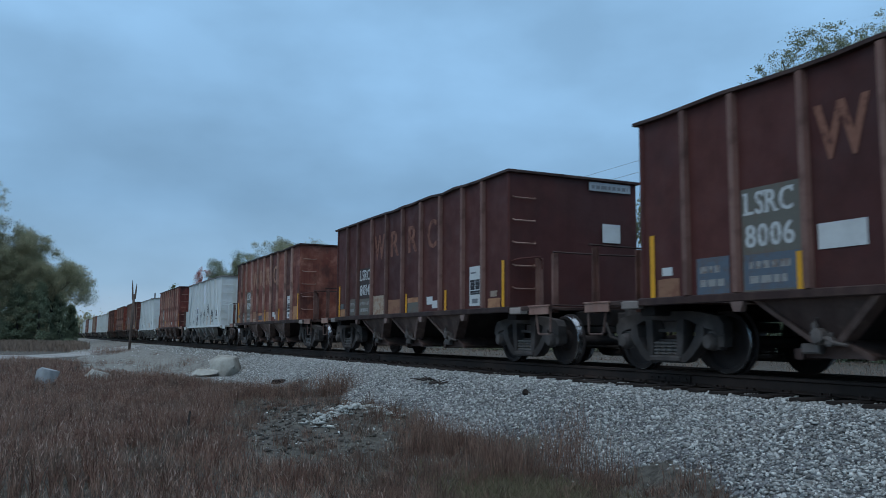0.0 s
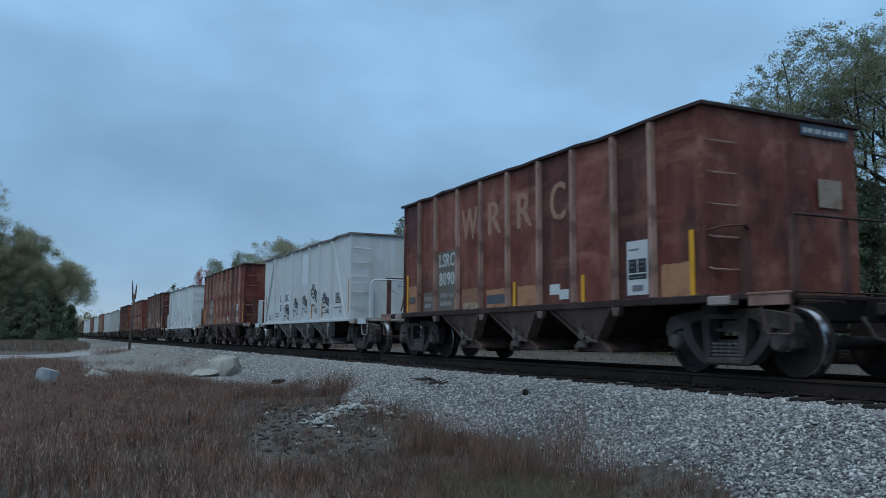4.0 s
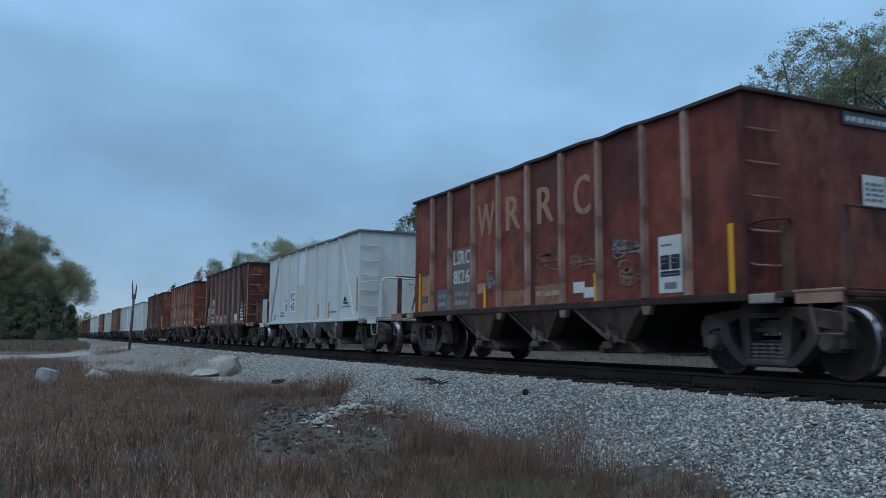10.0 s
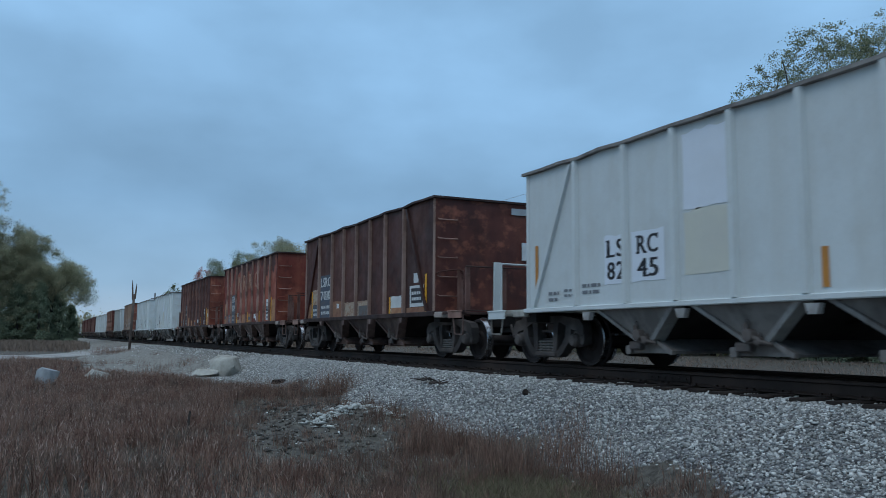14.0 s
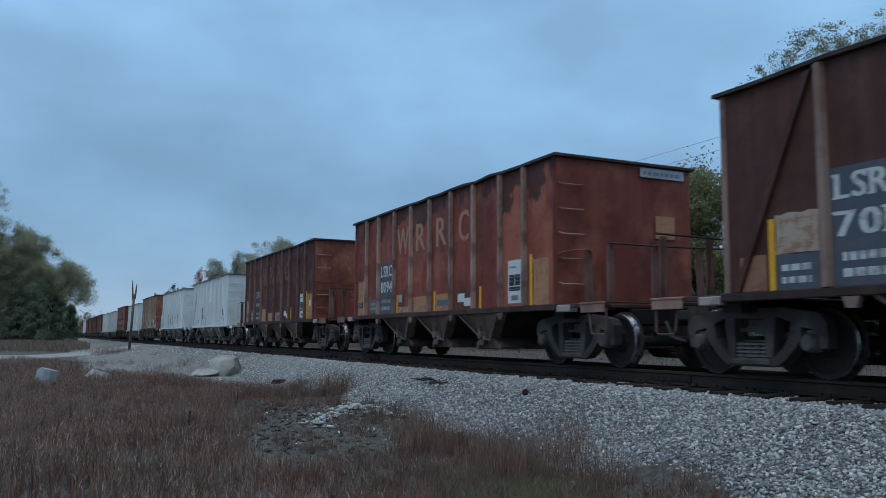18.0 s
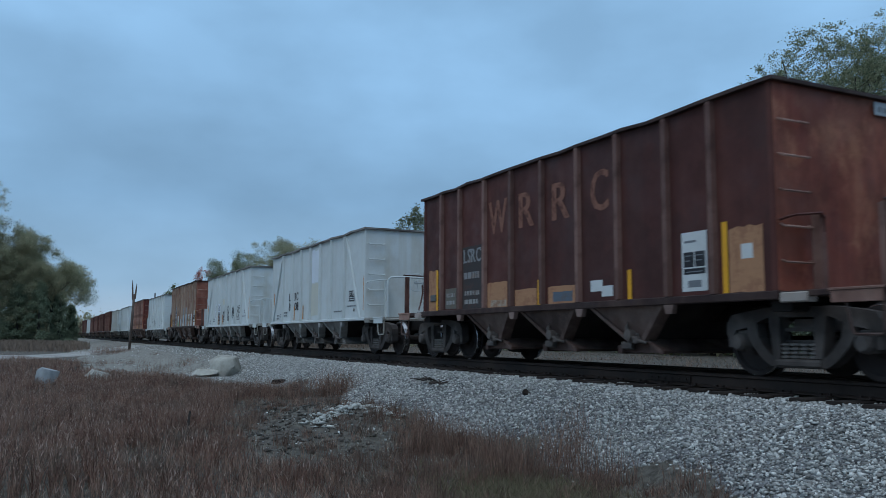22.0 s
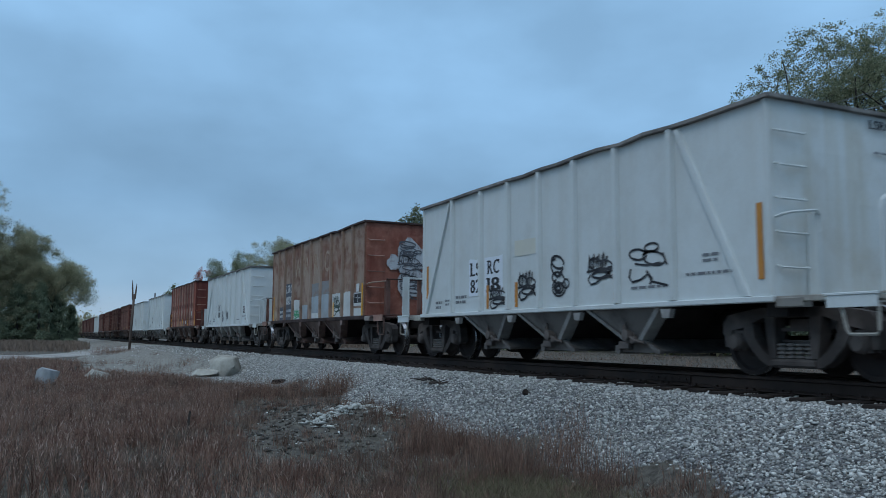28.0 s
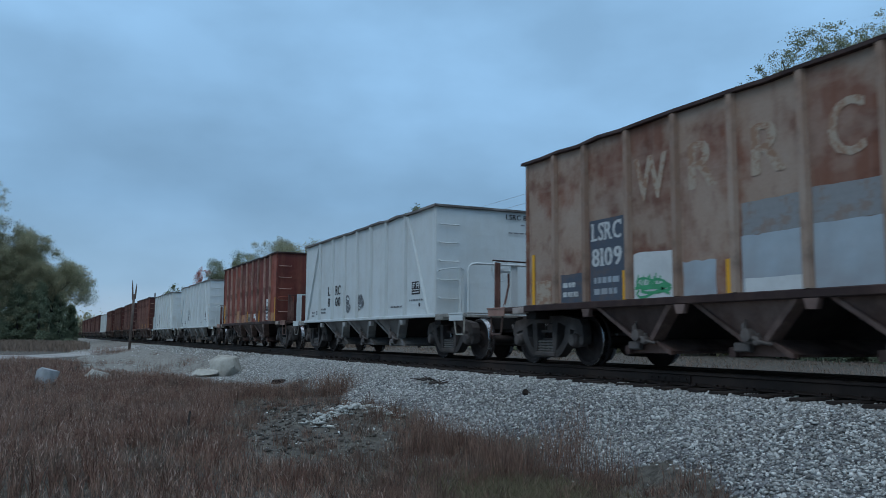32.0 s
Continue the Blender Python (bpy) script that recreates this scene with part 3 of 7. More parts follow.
def stile_geo(z):
    """Flat upright that closes the ladder on the inside."""
    return Geo().bbox(4.93, 5.06, -0.925, -0.905, z, 1.93, 0.004).bbox(5.04, 5.065, -0.90, -0.835, z, 1.90, 0.005)


def gusset_geo(z):
    """Three-cornered plate at the foot of a railing post."""
    return Geo().prism([(6.14, z), (6.14, z + 0.20), (5.86, z)], 1, -0.006, 0.006)


def draft_geo(z):
    g = Geo().bbox(4.4, 6.24, -0.24, 0.24, z - 0.33, z - 0.06, 0.02)
    return g.bbox(4.70, 5.00, -HB + 0.06, HB - 0.06, z - 0.22, z - 0.052, 0.02)


def stirrup_geo(z, s):
    """Hanging step of bent bar at one corner of an end."""
    y = s * (HB - 0.01)
    return Geo().tube([(5.72, y, z - 0.06), (5.80, y, 0.56), (5.83, y, 0.52), (6.14, y, 0.52), (6.17, y, 0.56), (6.18, y, z - 0.03)], 0.018, 6)


def rung_geo():
    return Geo().tube([(0, -HB + 0.06, 0.03), (0.07, -HB + 0.07, 0.0), (0.07, -HB + 0.50, 0), (0, -HB + 0.51, 0.03)], 0.014, 5)


def grab_geo(white):
    """Handhold from the corner across the ladder to its inner upright."""
    y, z = -HB, 0.04 if white else 0.0
    return Geo().tube([(4.90, y + 0.03, 1.83 + z), (5.03, y + 0.03, 1.85 + z), (5.07, y + 0.10, 1.87 + z), (5.08, y + 0.48, 1.915 + z), (5.07, y + 0.555, 1.87 + z), (5.06, y + 0.565, 1.70)], 0.018, 6)


def railing_tube_geo(z, lead):
    """Bent tube of a pale wagon's end railing, with a handhold back to the body at the trailing end."""
    x = 6.19
    if lead:
        return Geo().tube([(x, -1.33, z - 0.05), (x, -1.33, 1.80), (x, -1.31, 1.88), (x, -1.25, 1.93), (x, -1.16, 1.945), (x, 1.16, 1.945), (x, 1.25, 1.93), (x, 1.31, 1.88), (x, 1.33, 1.80), (x, 1.33, z - 0.05)], 0.024, 7)
    g = Geo().tube([(x, -1.33, 1.83), (x, 1.33, 1.85)], 0.020, 6)
    for y in (0.46, -0.46):
        g.tube([(x, y, 1.80), (x, y, 1.90), (x - 0.03, y, 1.95), (x - 0.12, y, 1.985), (4.90, y, 1.985)], 0.022, 6)
    return g


def rail_post_geo(z, w, top):
    """Angle-iron upright of an end railing, a little wider at its foot."""
    v = [(6.15 + a, b * (1.2 if c < top else 1.0), c) for c in (z - 0.12, top) for a, b in ((0, -w), (0.018, -w), (0.018, w), (0, w))]
    g = Geo().add(v, [(0, 3, 2, 1), (4, 5, 6, 7), (0, 1, 5, 4), (1, 2, 6, 5), (2, 3, 7, 6), (3, 0, 4, 7)])
    return g.box(6.105, 6.15, -w, -w + 0.018, z - 0.10, top - 0.01)


def railing_angle_geo():
    return Geo().tube([(6.20, -1.37, 1.885), (6.20, -0.4, 1.88), (6.20, 0.5, 1.90), (6.20, 1.37, 1.91)], 0.017, 6)


def brake_post_geo(z):
    """Upright of the hand brake with its rod running down to the rigging."""
    g = Geo().bbox(6.10, 6.16, -0.33, -0.17, z - 0.05, 1.97, 0.008)
    g.tube([(6.07, -0.50, 1.82), (6.11, -0.30, 1.82)], 0.03, 6)
    return g


def brake_rod_geo(z):
    return Geo().tube([(6.07, -0.34, 1.78), (6.07, -0.33, 1.55), (6.07, -0.40, 1.25), (6.07, -0.49, z)], 0.022, 6)


def brake_wheel_geo():
    g = Geo()
    ring = [(0.0, 0.225 * math.cos(a), 0.225 * math.sin(a)) for a in [2 * math.pi * k / 16 for k in range(17)]]
    g.tube(ring, 0.014, 6)
    for k in range(5):
        a = 2 * math.pi * k / 5
        g.tube([(0.02, 0, 0), (0, 0.22 * math.cos(a), 0.22 * math.sin(a))], 0.010, 5)
    g.lathe([(-0.05, 0.05), (0.05, 0.05)], 10, 0)
    return g


def coupler_geo():
    g = Geo().bbox(6.20, 6.55, -0.09, 0.09, 0.74, 0.90, 0.02)
    g.prism([(6.52, -0.16), (6.68, -0.20), (6.77, -0.10), (6.77, 0.02), (6.68, 0.05), (6.74, 0.14), (6.66, 0.2), (6.52, 0.15)], 2, 0.68, 0.96)
    g.tube([(6.25, -0.35, 0.72), (6.45, -0.40, 0.48), (6.70, -0.36, 0.42)], 0.025, 6)
    return g


def strip_geo(h):
    return Geo().box(-0.045, 0.045, -0.003, 0.0, 0.0, h)


def panel_geo(w, h):
    return Geo().box(0, w, -0.001, 0.0, 0, h)


TEXTS = {}
# corners of a letter that carry a slab: 0 foot left, 1 foot right, 2 head left, 3 head right
SLABS = {"L": (0, 2), "R": (0, 1, 2), "W": (2, 3), "1": (0, 1, 2), "4": (1,), "7": (2,), "2": (1,), "C": (3,), "S": (3,)}


def glyph(ch, h):
    """Flat outline of one letter."""
    if (ch, h) not in TEXTS:
        cu = bpy.data.curves.new("lettering", "FONT")
        cu.body, cu.size, cu.resolution_u = ch, h / 0.70, 3
        ob = bpy.data.objects.new("lettering", cu)
        scene.collection.objects.link(ob)
        TEXTS[(ch, h)] = bpy.data.meshes.new_from_object(ob.evaluated_get(bpy.context.evaluated_depsgraph_get()))
        bpy.data.objects.remove(ob)
    return TEXTS[(ch, h)]


def text_mesh(words, h, slab=True):
    """Bold stencil letters with slab serifs: the font's outline doubled sideways, a coat of paint thick."""
    key = (words, h, slab)
    if key not in TEXTS:
        g, at = Geo(), 0.0
        fat = (-0.040, 0.0, 0.040) if h > 0.3 else (-0.06, -0.02, 0.02, 0.06)
        for ch in words:
            if ch == " ":
                at += 0.45 * h
                continue
            flat = glyph(ch, h)
            x0, x1 = min(p.co.x for p in flat.vertices), max(p.co.x for p in flat.vertices)
            for k, dx in enumerate(fat):
                g.add([(at + p.co.x - x0 + dx * h, p.co.y + 0.25 * abs(dx) * h, 0.0002 * k) for p in flat.vertices], [tuple(q.vertices) for q in flat.polygons])
            for c in SLABS.get(ch, ()) if slab else ():
                mid, low = at + (x1 - x0 if c % 2 else 0.0), 0.0 if c < 2 else 0.90 * h
                tall = (0.10 if ch not in "CS" else 0.28) * h
                w0, w1 = (-0.15, 0.15) if ch not in "CS2" else (-0.05, 0.08)
                g.add([(mid + w0 * h, low - (tall - 0.10 * h), 0.001), (mid + w1 * h, low - (tall - 0.10 * h), 0.001), (mid + w1 * h, low + 0.10 * h, 0.001), (mid + w0 * h, low + 0.10 * h, 0.001)], [(0, 1, 2, 3)])
            at += x1 - x0 + 0.20 * h
        m = bpy.data.meshes.new("lettering")
        m.from_pydata(g.v, [], g.f)
        TEXTS[key] = (m, at - 0.20 * h)
    return TEXTS[key]


def write(car, words, x, z, h, material, end=0.0, y=None, width=None, slab=True):
    """Letters on the camera side (or on the leading end) of a wagon, from x (or y) rightwards, drawn out to a width."""
    mesh, long = text_mesh(words, h, slab)
    ob = place("lettering", mesh, material, car)
    ob.scale = (width / long if width else 1.0, 1, 1)
    if end:
        ob.location, ob.rotation_euler = (end, y, z), (radians(90), 0, radians(90))
    else:
        ob.location, ob.rotation_euler = (x, -HB - 0.0057, z), (radians(90), 0, 0)
    return ob


def ragged_geo(w, h, seed):
    """Brushed-on paint patch with uneven edges."""
    r = np.random.default_rng(seed)
    pts = [(w * t, h * r.uniform(-0.02, 0.02)) for t in (0, 0.3, 0.7)] + [(w + r.uniform(-0.02, 0.01), h * t) for t in (0, 0.5)]
    pts += [(w * t, h * r.uniform(0.965, 1.02)) for t in (1, 0.8, 0.62, 0.45, 0.3, 0.12, 0)] + [(r.uniform(-0.01, 0.02), h * 0.5)]
    return Geo().prism(pts, 1, -0.001, 0.0)


def stick(car, name, x, z, w, h, material, label="", end=0.0, y=0.0, out=0.0042):
    """A flat painted patch or sticker on the side or the leading end."""
    if name == "paint_patch":
        seed = int(abs(x) * 97 + w * 1000 + h * 300)
        ob = part(name, ("patch", seed), lambda: ragged_geo(w, h, seed), material, car, label)
    else:
        ob = part(name, ("panel", round(w, 3), round(h, 3)), lambda: panel_geo(w, h), material, car, label)
    if end:
        ob.location, ob.rotation_euler = (end, y, z), (0, 0, radians(90))
    else:
        ob.location = (x, -HB - out, z)
    return ob


def bars(car, x, z, w, h, material, n=3, end=0.0, y=0.0):
    """Unreadable lines of small writing."""
    key = ("bars", round(w, 2), round(h, 2), n)

    def build():
        g = Geo()
        r = np.random.default_rng(int(w * 100 + h * 10))
        for k in range(n):
            a, z0 = 0.0, h - (k + 1) * h / n
            while a < w * r.uniform(0.75, 1.0):
                b = min(w, a + r.uniform(0.05, 0.16))
                g.box(a, b, -0.001, 0.0, z0 + h / n * 0.2, z0 + h / n * 0.72)
                a = b + 0.03
        return g
    ob = tagged(part("small_print", key, build, material, car), kind="stuff")
    if end:
        ob.location, ob.rotation_euler = (end, y, z), (0, 0, radians(90))
    else:
        ob.location = (x, -HB - 0.0072, z)


def ring(cx, cz, rx, rz, a0=0.0, turns=1.0, tilt=0.0):
    """Part of an ellipse as a pen stroke, in shares of the tag's width and height."""
    return [(cx + rx * math.cos(a0 + 6.283 * turns * t) - tilt * rz * math.sin(a0 + 6.283 * turns * t), cz + rz * math.sin(a0 + 6.283 * turns * t)) for t in np.linspace(0, 1, 18)]


def scribble_geo(w, h, seed, hand=0, thick=1.0):
    """Sprayed tag as thin ribbons. hand 0: a ring over crossed letters with a zigzag tail; 1: loops over a long wave; 2: coils; 3: close loops."""
    r = np.random.default_rng(seed)
    j = lambda a: a + r.uniform(-0.04, 0.04)
    if hand == 0:
        strokes = [ring(j(0.28), 0.93, 0.14, 0.055), ring(j(0.24), j(0.70), 0.20, 0.13, 0.4, 1.05, 0.5), ring(j(0.62), j(0.62), 0.13, 0.20, 2.0, 1.1, 0.7), ring(0.78, j(0.55), 0.15, 0.18, 1.0, 0.9, 0.5),
                   [(0.05, 0.70), (0.45, 0.73), (0.30, 0.50), (0.55, 0.80)], [(0.50, 0.45), (0.60, 0.85), (0.72, 0.48), (0.80, 0.80)], [(0.02, 0.52), (0.02, 0.33), (0.30, 0.36), (0.46, 0.34), (0.42, 0.22), (0.98, 0.0)], [(0.60, 0.22), (0.78, 0.22), (0.75, 0.10)], [(0.05, 0.28), (0.12, 0.0)]]
    elif hand == 1:
        strokes = [ring(0.22, 0.78, 0.20, 0.12, 0.2, 1.1, 0.4), ring(0.55, 0.90, 0.16, 0.09), ring(0.60, 0.66, 0.24, 0.16, 1.0, 1.3, 0.6), [(0.80, 0.75), (0.88, 0.52), (0.97, 0.45), (1.0, 0.58)],
                   [(0.15, 0.58), (0.45, 0.52), (0.75, 0.55)], [(0.05, 0.48), (0.0, 0.30), (0.08, 0.18), (0.28, 0.22), (0.45, 0.33), (0.55, 0.16), (0.75, 0.10), (1.0, 0.02)], [(0.42, 0.40), (0.55, 0.22), (0.50, 0.10)]]
    elif hand == 2:
        strokes = [ring(0.40, 0.82, 0.30, 0.15, -0.6, 0.95, 0.8), ring(0.34, 0.70, 0.26, 0.20, 1.4, 0.7, 0.5), ring(0.42, 0.46, 0.30, 0.14, 1.0, 1.1, 0.6), ring(0.46, 0.25, 0.34, 0.20, 2.0, 0.8), ring(0.44, 0.24, 0.22, 0.12, 2.4, 0.9, 0.3), ring(0.44, 0.23, 0.11, 0.06), ring(0.82, 0.32, 0.15, 0.10, 0.0, 1.1), [(0.30, 0.62), (0.34, 0.45), (0.52, 0.58), (0.70, 0.66)], [(0.30, 0.05), (0.28, 0.40)]]
    else:
        strokes = [[(0.06 + 0.16 * k, 0.45), (0.10 + 0.16 * k, j(0.95)), (0.16 + 0.16 * k, 0.55), (0.22 + 0.16 * k, j(0.88))] for k in range(4)]
        strokes += [ring(j(0.3), 0.62, 0.22, 0.20, 0.5, 1.2, 0.4), ring(j(0.65), 0.55, 0.20, 0.18, 1.5, 1.2, 0.4), ring(0.80, j(0.35), 0.15, 0.14), [(0.0, 0.42), (0.50, 0.50), (0.95, 0.40)], [(0.12, 0.34), (0.05, 0.18), (0.14, 0.03), (0.32, 0.06), (0.48, 0.18), (0.62, 0.26), (0.78, 0.24), (0.92, 0.12)], ring(0.48, 0.30, 0.30, 0.10, 0.0, 1.1, 0.3)]
    g = Geo()
    for q, pts in enumerate(strokes):
        pts = [(w * x, h * z) for x, z in pts]
        wd = r.uniform(0.015, 0.023) * thick
        v, m = [], len(pts)
        for k, (x, z) in enumerate(pts):
            p, o = pts[max(k - 1, 0)], pts[min(k + 1, m - 1)]
            dx, dz = o[0] - p[0], o[1] - p[1]
            L = math.hypot(dx, dz) or 1
            v += [(x - dz / L * wd, -0.0003 * q, z + dx / L * wd), (x + dz / L * wd, -0.0003 * q, z - dx / L * wd)]
        g.add(v, [(2 * k, 2 * k + 1, 2 * k + 3, 2 * k + 2) for k in range(m - 1)])
    return g


def blob_geo(w, h, seed):
    """Filled sprayed shape with a wavy outline."""
    r = np.random.default_rng(seed)
    ph = r.uniform(0, 6.3, 3)
    pts = []
    for k in range(28):
        a = 2 * math.pi * k / 28
        q = 1 + 0.10 * math.sin(3 * a + ph[0]) + 0.08 * math.sin(5 * a + ph[1]) + 0.05 * math.sin(8 * a + ph[2])
        pts.append((w * (0.5 + 0.46 * q * math.cos(a)), h * (0.5 + 0.46 * q * math.sin(a))))
    return Geo().prism(pts, 1, -0.002, 0.0)


def bracket_geo(z):
    """Small cast bracket hung below the side sill."""
    return Geo().prism([(-0.10, z - 0.09), (0.10, z - 0.09), (0.06, z - 0.21), (-0.06, z - 0.21)], 1, -HB - 0.05, -HB + 0.03)


def tag_paint(car, x, z, w, h, seed, material, end=0.0, y=0.0, hand=0, thick=1.0):
    ob = part("graffiti", ("tag", seed, w, h), lambda: scribble_geo(w, h, seed, hand, thick), material, car, "sprayed looping graffiti tag")
    if end:
        ob.location, ob.rotation_euler = (end, y, z), (0, 0, radians(90))
    else:
        ob.location = (x, -HB - 0.0078, z)


def pad_geo(z, q):
    """Jacking pad under the corner of a body, hung from the platform's edge."""
    return Geo().bbox(4.93, 5.30, q * (HB - 0.0275) - 0.0725, q * (HB - 0.0275) + 0.0725, z - 0.125, z - 0.012, 0.012)


def turn_copy(ob):
    """Turns a part built for the leading end half round, for the trailing end."""
    ob.rotation_euler = (0, 0, math.pi)
    return ob


def truck(car, x):
    t = part("truck", "bolster", bolster_geo, M_TRUCK, car, "cast steel four-wheel truck")
    t.location = (x, 0, 0)
    for s in (0, 1):
        made = [part("side_frame", "side_frame", side_frame_geo, M_TRUCK, t)]
        for x in (-0.195, -0.065, 0.065, 0.195):
            made.append(part("spring", "spring", spring_geo, M_SPRING, t))
            made[-1].location = (x, 0, 0)
        for ob in made:
            if s:
                ob.rotation_euler = (0, 0, math.pi)
    if "wheelset" not in KEPT:
        KEPT["wheelset"] = wheel_mesh()
    out = []
    for s in (-1, 1):
        w = new("wheelset", KEPT["wheelset"])
        w.parent, w.location = t, (s * 0.87, 0, 0.425)
        out.append(w)
    return out


WHEELS, WAGONS = [], []


def wagon(i, white, paint, rib_paint, hopper_paint, label, seed, diagonal=None, spots=None, end_paint=None, brake=False):
    """One open hopper wagon; its origin is at its middle on the rail head, its leading end towards +x."""
    car = tagged(new("hopper_wagon"), label, "freight wagon", "wagons of the train")
    z0, z1 = (0.945, 3.315) if white else (1.0, 3.505)
    half = HALF
    ribs = WHITE_RIBS if white or diagonal else BROWN_RIBS
    kind = "w" if white or diagonal else "b"
    sv = seed % 3
    for s in (-1, 1):
        edges = [-half + 0.002, *ribs, half - 0.002]
        for k, (a, b) in enumerate(zip(edges[:-1], edges[1:])):
            ob = part("side_panel", ("panel_sheet", kind, z1, sv, s, k), lambda: panel_sheet_geo(a, b, z0, z1 - 0.008, 0.003 * math.sin(3.3 * k + sv) - 0.001, 7 * k + sv), paint, car)
            if s > 0:
                turn_copy(ob)
        part("end_sheet", ("end", z1, s), lambda: end_geo(z0, z1 - 0.012, s * half), end_paint or paint, car)
        ob = part("side_sill", ("sill", z0), lambda: Geo().bbox(-half - 0.03, half + 0.03, -HB - 0.055, -HB + 0.04, z0 - (0.06 if white else 0.09), z0 + 0.015, 0.012), rib_paint if white else SILLB, car)
        if s > 0:
            turn_copy(ob)
    # pale wagons' rim is greyed throughout to carry the shadow line below it
    part("top_chord", ("rim", z1, sv), lambda: rim_geo(half, z1, sv), HOPW if white else SILLB, car, "" if white else "dark bent top rim")
    for s in (0, 1):
        for x in ribs:
            ob = part("side_post", ("rib", z0, z1), lambda: rib_geo(z0 + 0.02, z1 - 0.03), rib_paint, car)
            ob.location = (x if not s else -x, 0, 0)
            if s:
                turn_copy(ob)
        for x in (-half + 0.045, half - 0.045):
            ob = part("corner_post", ("cpost", z0, z1), lambda: rib_geo(z0 + 0.02, z1 - 0.03, 0.0, 0.022, 0.03), rib_paint if kind == "w" else paint, car)
            ob.location = (x, 0, 0)
            if s:
                turn_copy(ob)
        if kind == "w":
            for x, lean in ((ribs[-1] + 0.14, 1.15), (ribs[0] - 0.14, -1.12)):
                ob = part("diagonal_brace", ("diag", z0, z1, lean), lambda: rib_geo(z0 + 0.02, z1 - 0.08, lean, 0.045, 0.055, 0.004), rib_paint if white else paint, car)
                ob.location = (x if not s else -x, 0, 0)
                if s:
                    turn_copy(ob)
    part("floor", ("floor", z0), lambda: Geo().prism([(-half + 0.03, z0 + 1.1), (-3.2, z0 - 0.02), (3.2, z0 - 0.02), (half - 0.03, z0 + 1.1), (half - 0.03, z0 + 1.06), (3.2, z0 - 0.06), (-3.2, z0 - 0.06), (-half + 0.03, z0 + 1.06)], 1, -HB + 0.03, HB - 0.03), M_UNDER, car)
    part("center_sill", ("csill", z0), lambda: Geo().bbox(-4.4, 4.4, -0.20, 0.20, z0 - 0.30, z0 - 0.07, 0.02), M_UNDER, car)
    for x in (-2.08, -0.02, 2.05):
        # slope sheets are coloured darker than the side plates to deepen underside shade
        part("hopper", ("hopper", z0), lambda: hopper_geo(z0 - 0.07), M_SLOPE, car, "dirty sloping discharge hopper, coloured dark for underside shade").location = (x, 0, 0)
        for sy in (0, 1):
            ob = part("hopper_side", ("hside", z0), lambda: hopper_side_geo(z0 - 0.07), hopper_paint, car)
            ob.location = (x, 0, 0)
            if sy:
                turn_copy(ob)
        for sx in (-1, 1):
            for sy in (0, 1):
                ob = part("hopper_brace", ("brace", z0, sx), lambda: brace_geo(z0 - 0.07, sx), BRACEW if white else BRACEB, car)
                ob.location = (x, 0, 0)
                if sy:
                    turn_copy(ob)
        part("gate", "gate", gate_geo, HOPW if white else HOPB, car, "dark discharge gate").location = (x, 0, 0)
        for sy in (0, 1):
            ob = part("latch", "latch", latch_geo, LATCH, car, "dusty gate latch")
            ob.location = (x, 0, 0)
            if sy:
                turn_copy(ob)
    for s in (0, 1):
        for x in (-3.10, -1.02, 1.04, 3.08):
            ob = part("sill_bracket", ("bracket", z0), lambda: bracket_geo(z0), BRACEW if white else BRACEB, car)
            ob.location = (x, 0, 0)
            if s:
                turn_copy(ob)
        trim = TRIMW if white else HOPB
        made = [part("platform", ("plat", z0), lambda: platform_geo(z0), trim, car),
                part("end_sill", ("esill", z0), lambda: end_sill_geo(z0), TRIMW if white else SILLB, car),
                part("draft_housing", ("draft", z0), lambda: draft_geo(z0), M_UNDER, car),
                part("grab_rail", ("grab", white), lambda: grab_geo(white), rib_paint if white else paint, car),
                part("ladder_stile", ("stile", z0), lambda: stile_geo(z0), rib_paint if white else RIBD, car),
                part("coupler", "coupler", coupler_geo, M_TRUCK, car)]
        for q in (-1, 1):
            made.append(part("platform_edge", ("pbar", z0, q), lambda: platform_bar_geo(z0, q), trim if white else SILLB, car))
            made.append(part("jacking_pad", ("pad", z0, q), lambda: pad_geo(z0, q), TRIMW if white else PADS, car, "" if white else "pale dusty jacking pad"))
            made.append(part("step_bracket", ("sbracket", z0, q), lambda: bracket_plate_geo(z0, q), rib_paint if white else RIBB, car))
            made.append(part("step", ("step", z0, q), lambda: stirrup_geo(z0, q), trim, car))
        for k in range(5):
            made.append(part("rung", "rung", rung_geo, rib_paint if white else RIBB, car))
            made[-1].location = ((half if not s else -half), 0, z0 + 0.34 + k * (0.415 if not white else 0.40))
        if white:
            made.append(part("end_railing", ("railw", z0, s), lambda: railing_tube_geo(z0, not s), rib_paint, car))
            for y in (-0.46, 0.46):
                made.append(part("gusset", ("gusset", z0), lambda: gusset_geo(z0), rib_paint, car))
                made[-1].location = (0, y, 0)
        else:
            made.append(part("end_railing", "railb", railing_angle_geo, SILLB, car))
        for y in ((0.25,) if white and not s else (-1.30, -0.46, 0.46, 1.30)):
            made.append(part("railing_post", ("rpost", z0, white), lambda: rail_post_geo(z0, 0.075 if white else 0.045, 1.87), rib_paint if white else RIBD, car))
            made[-1].location = (0, y if not s else -y, 0)
        if s:
            for ob in made:
                turn_copy(ob)
    if white or brake:
        part("brake_post", ("bpost", z0), lambda: brake_post_geo(z0), rib_paint, car)
        part("brake_rod", ("brod", z0), lambda: brake_rod_geo(z0), RIBD, car, "rusty brake rod")
        part("brake_wheel", "bwheel", brake_wheel_geo, rib_paint if white else SILLB, car).location = (6.05, -0.50, 1.84)
    WHEELS.extend(truck(car, -4.82))
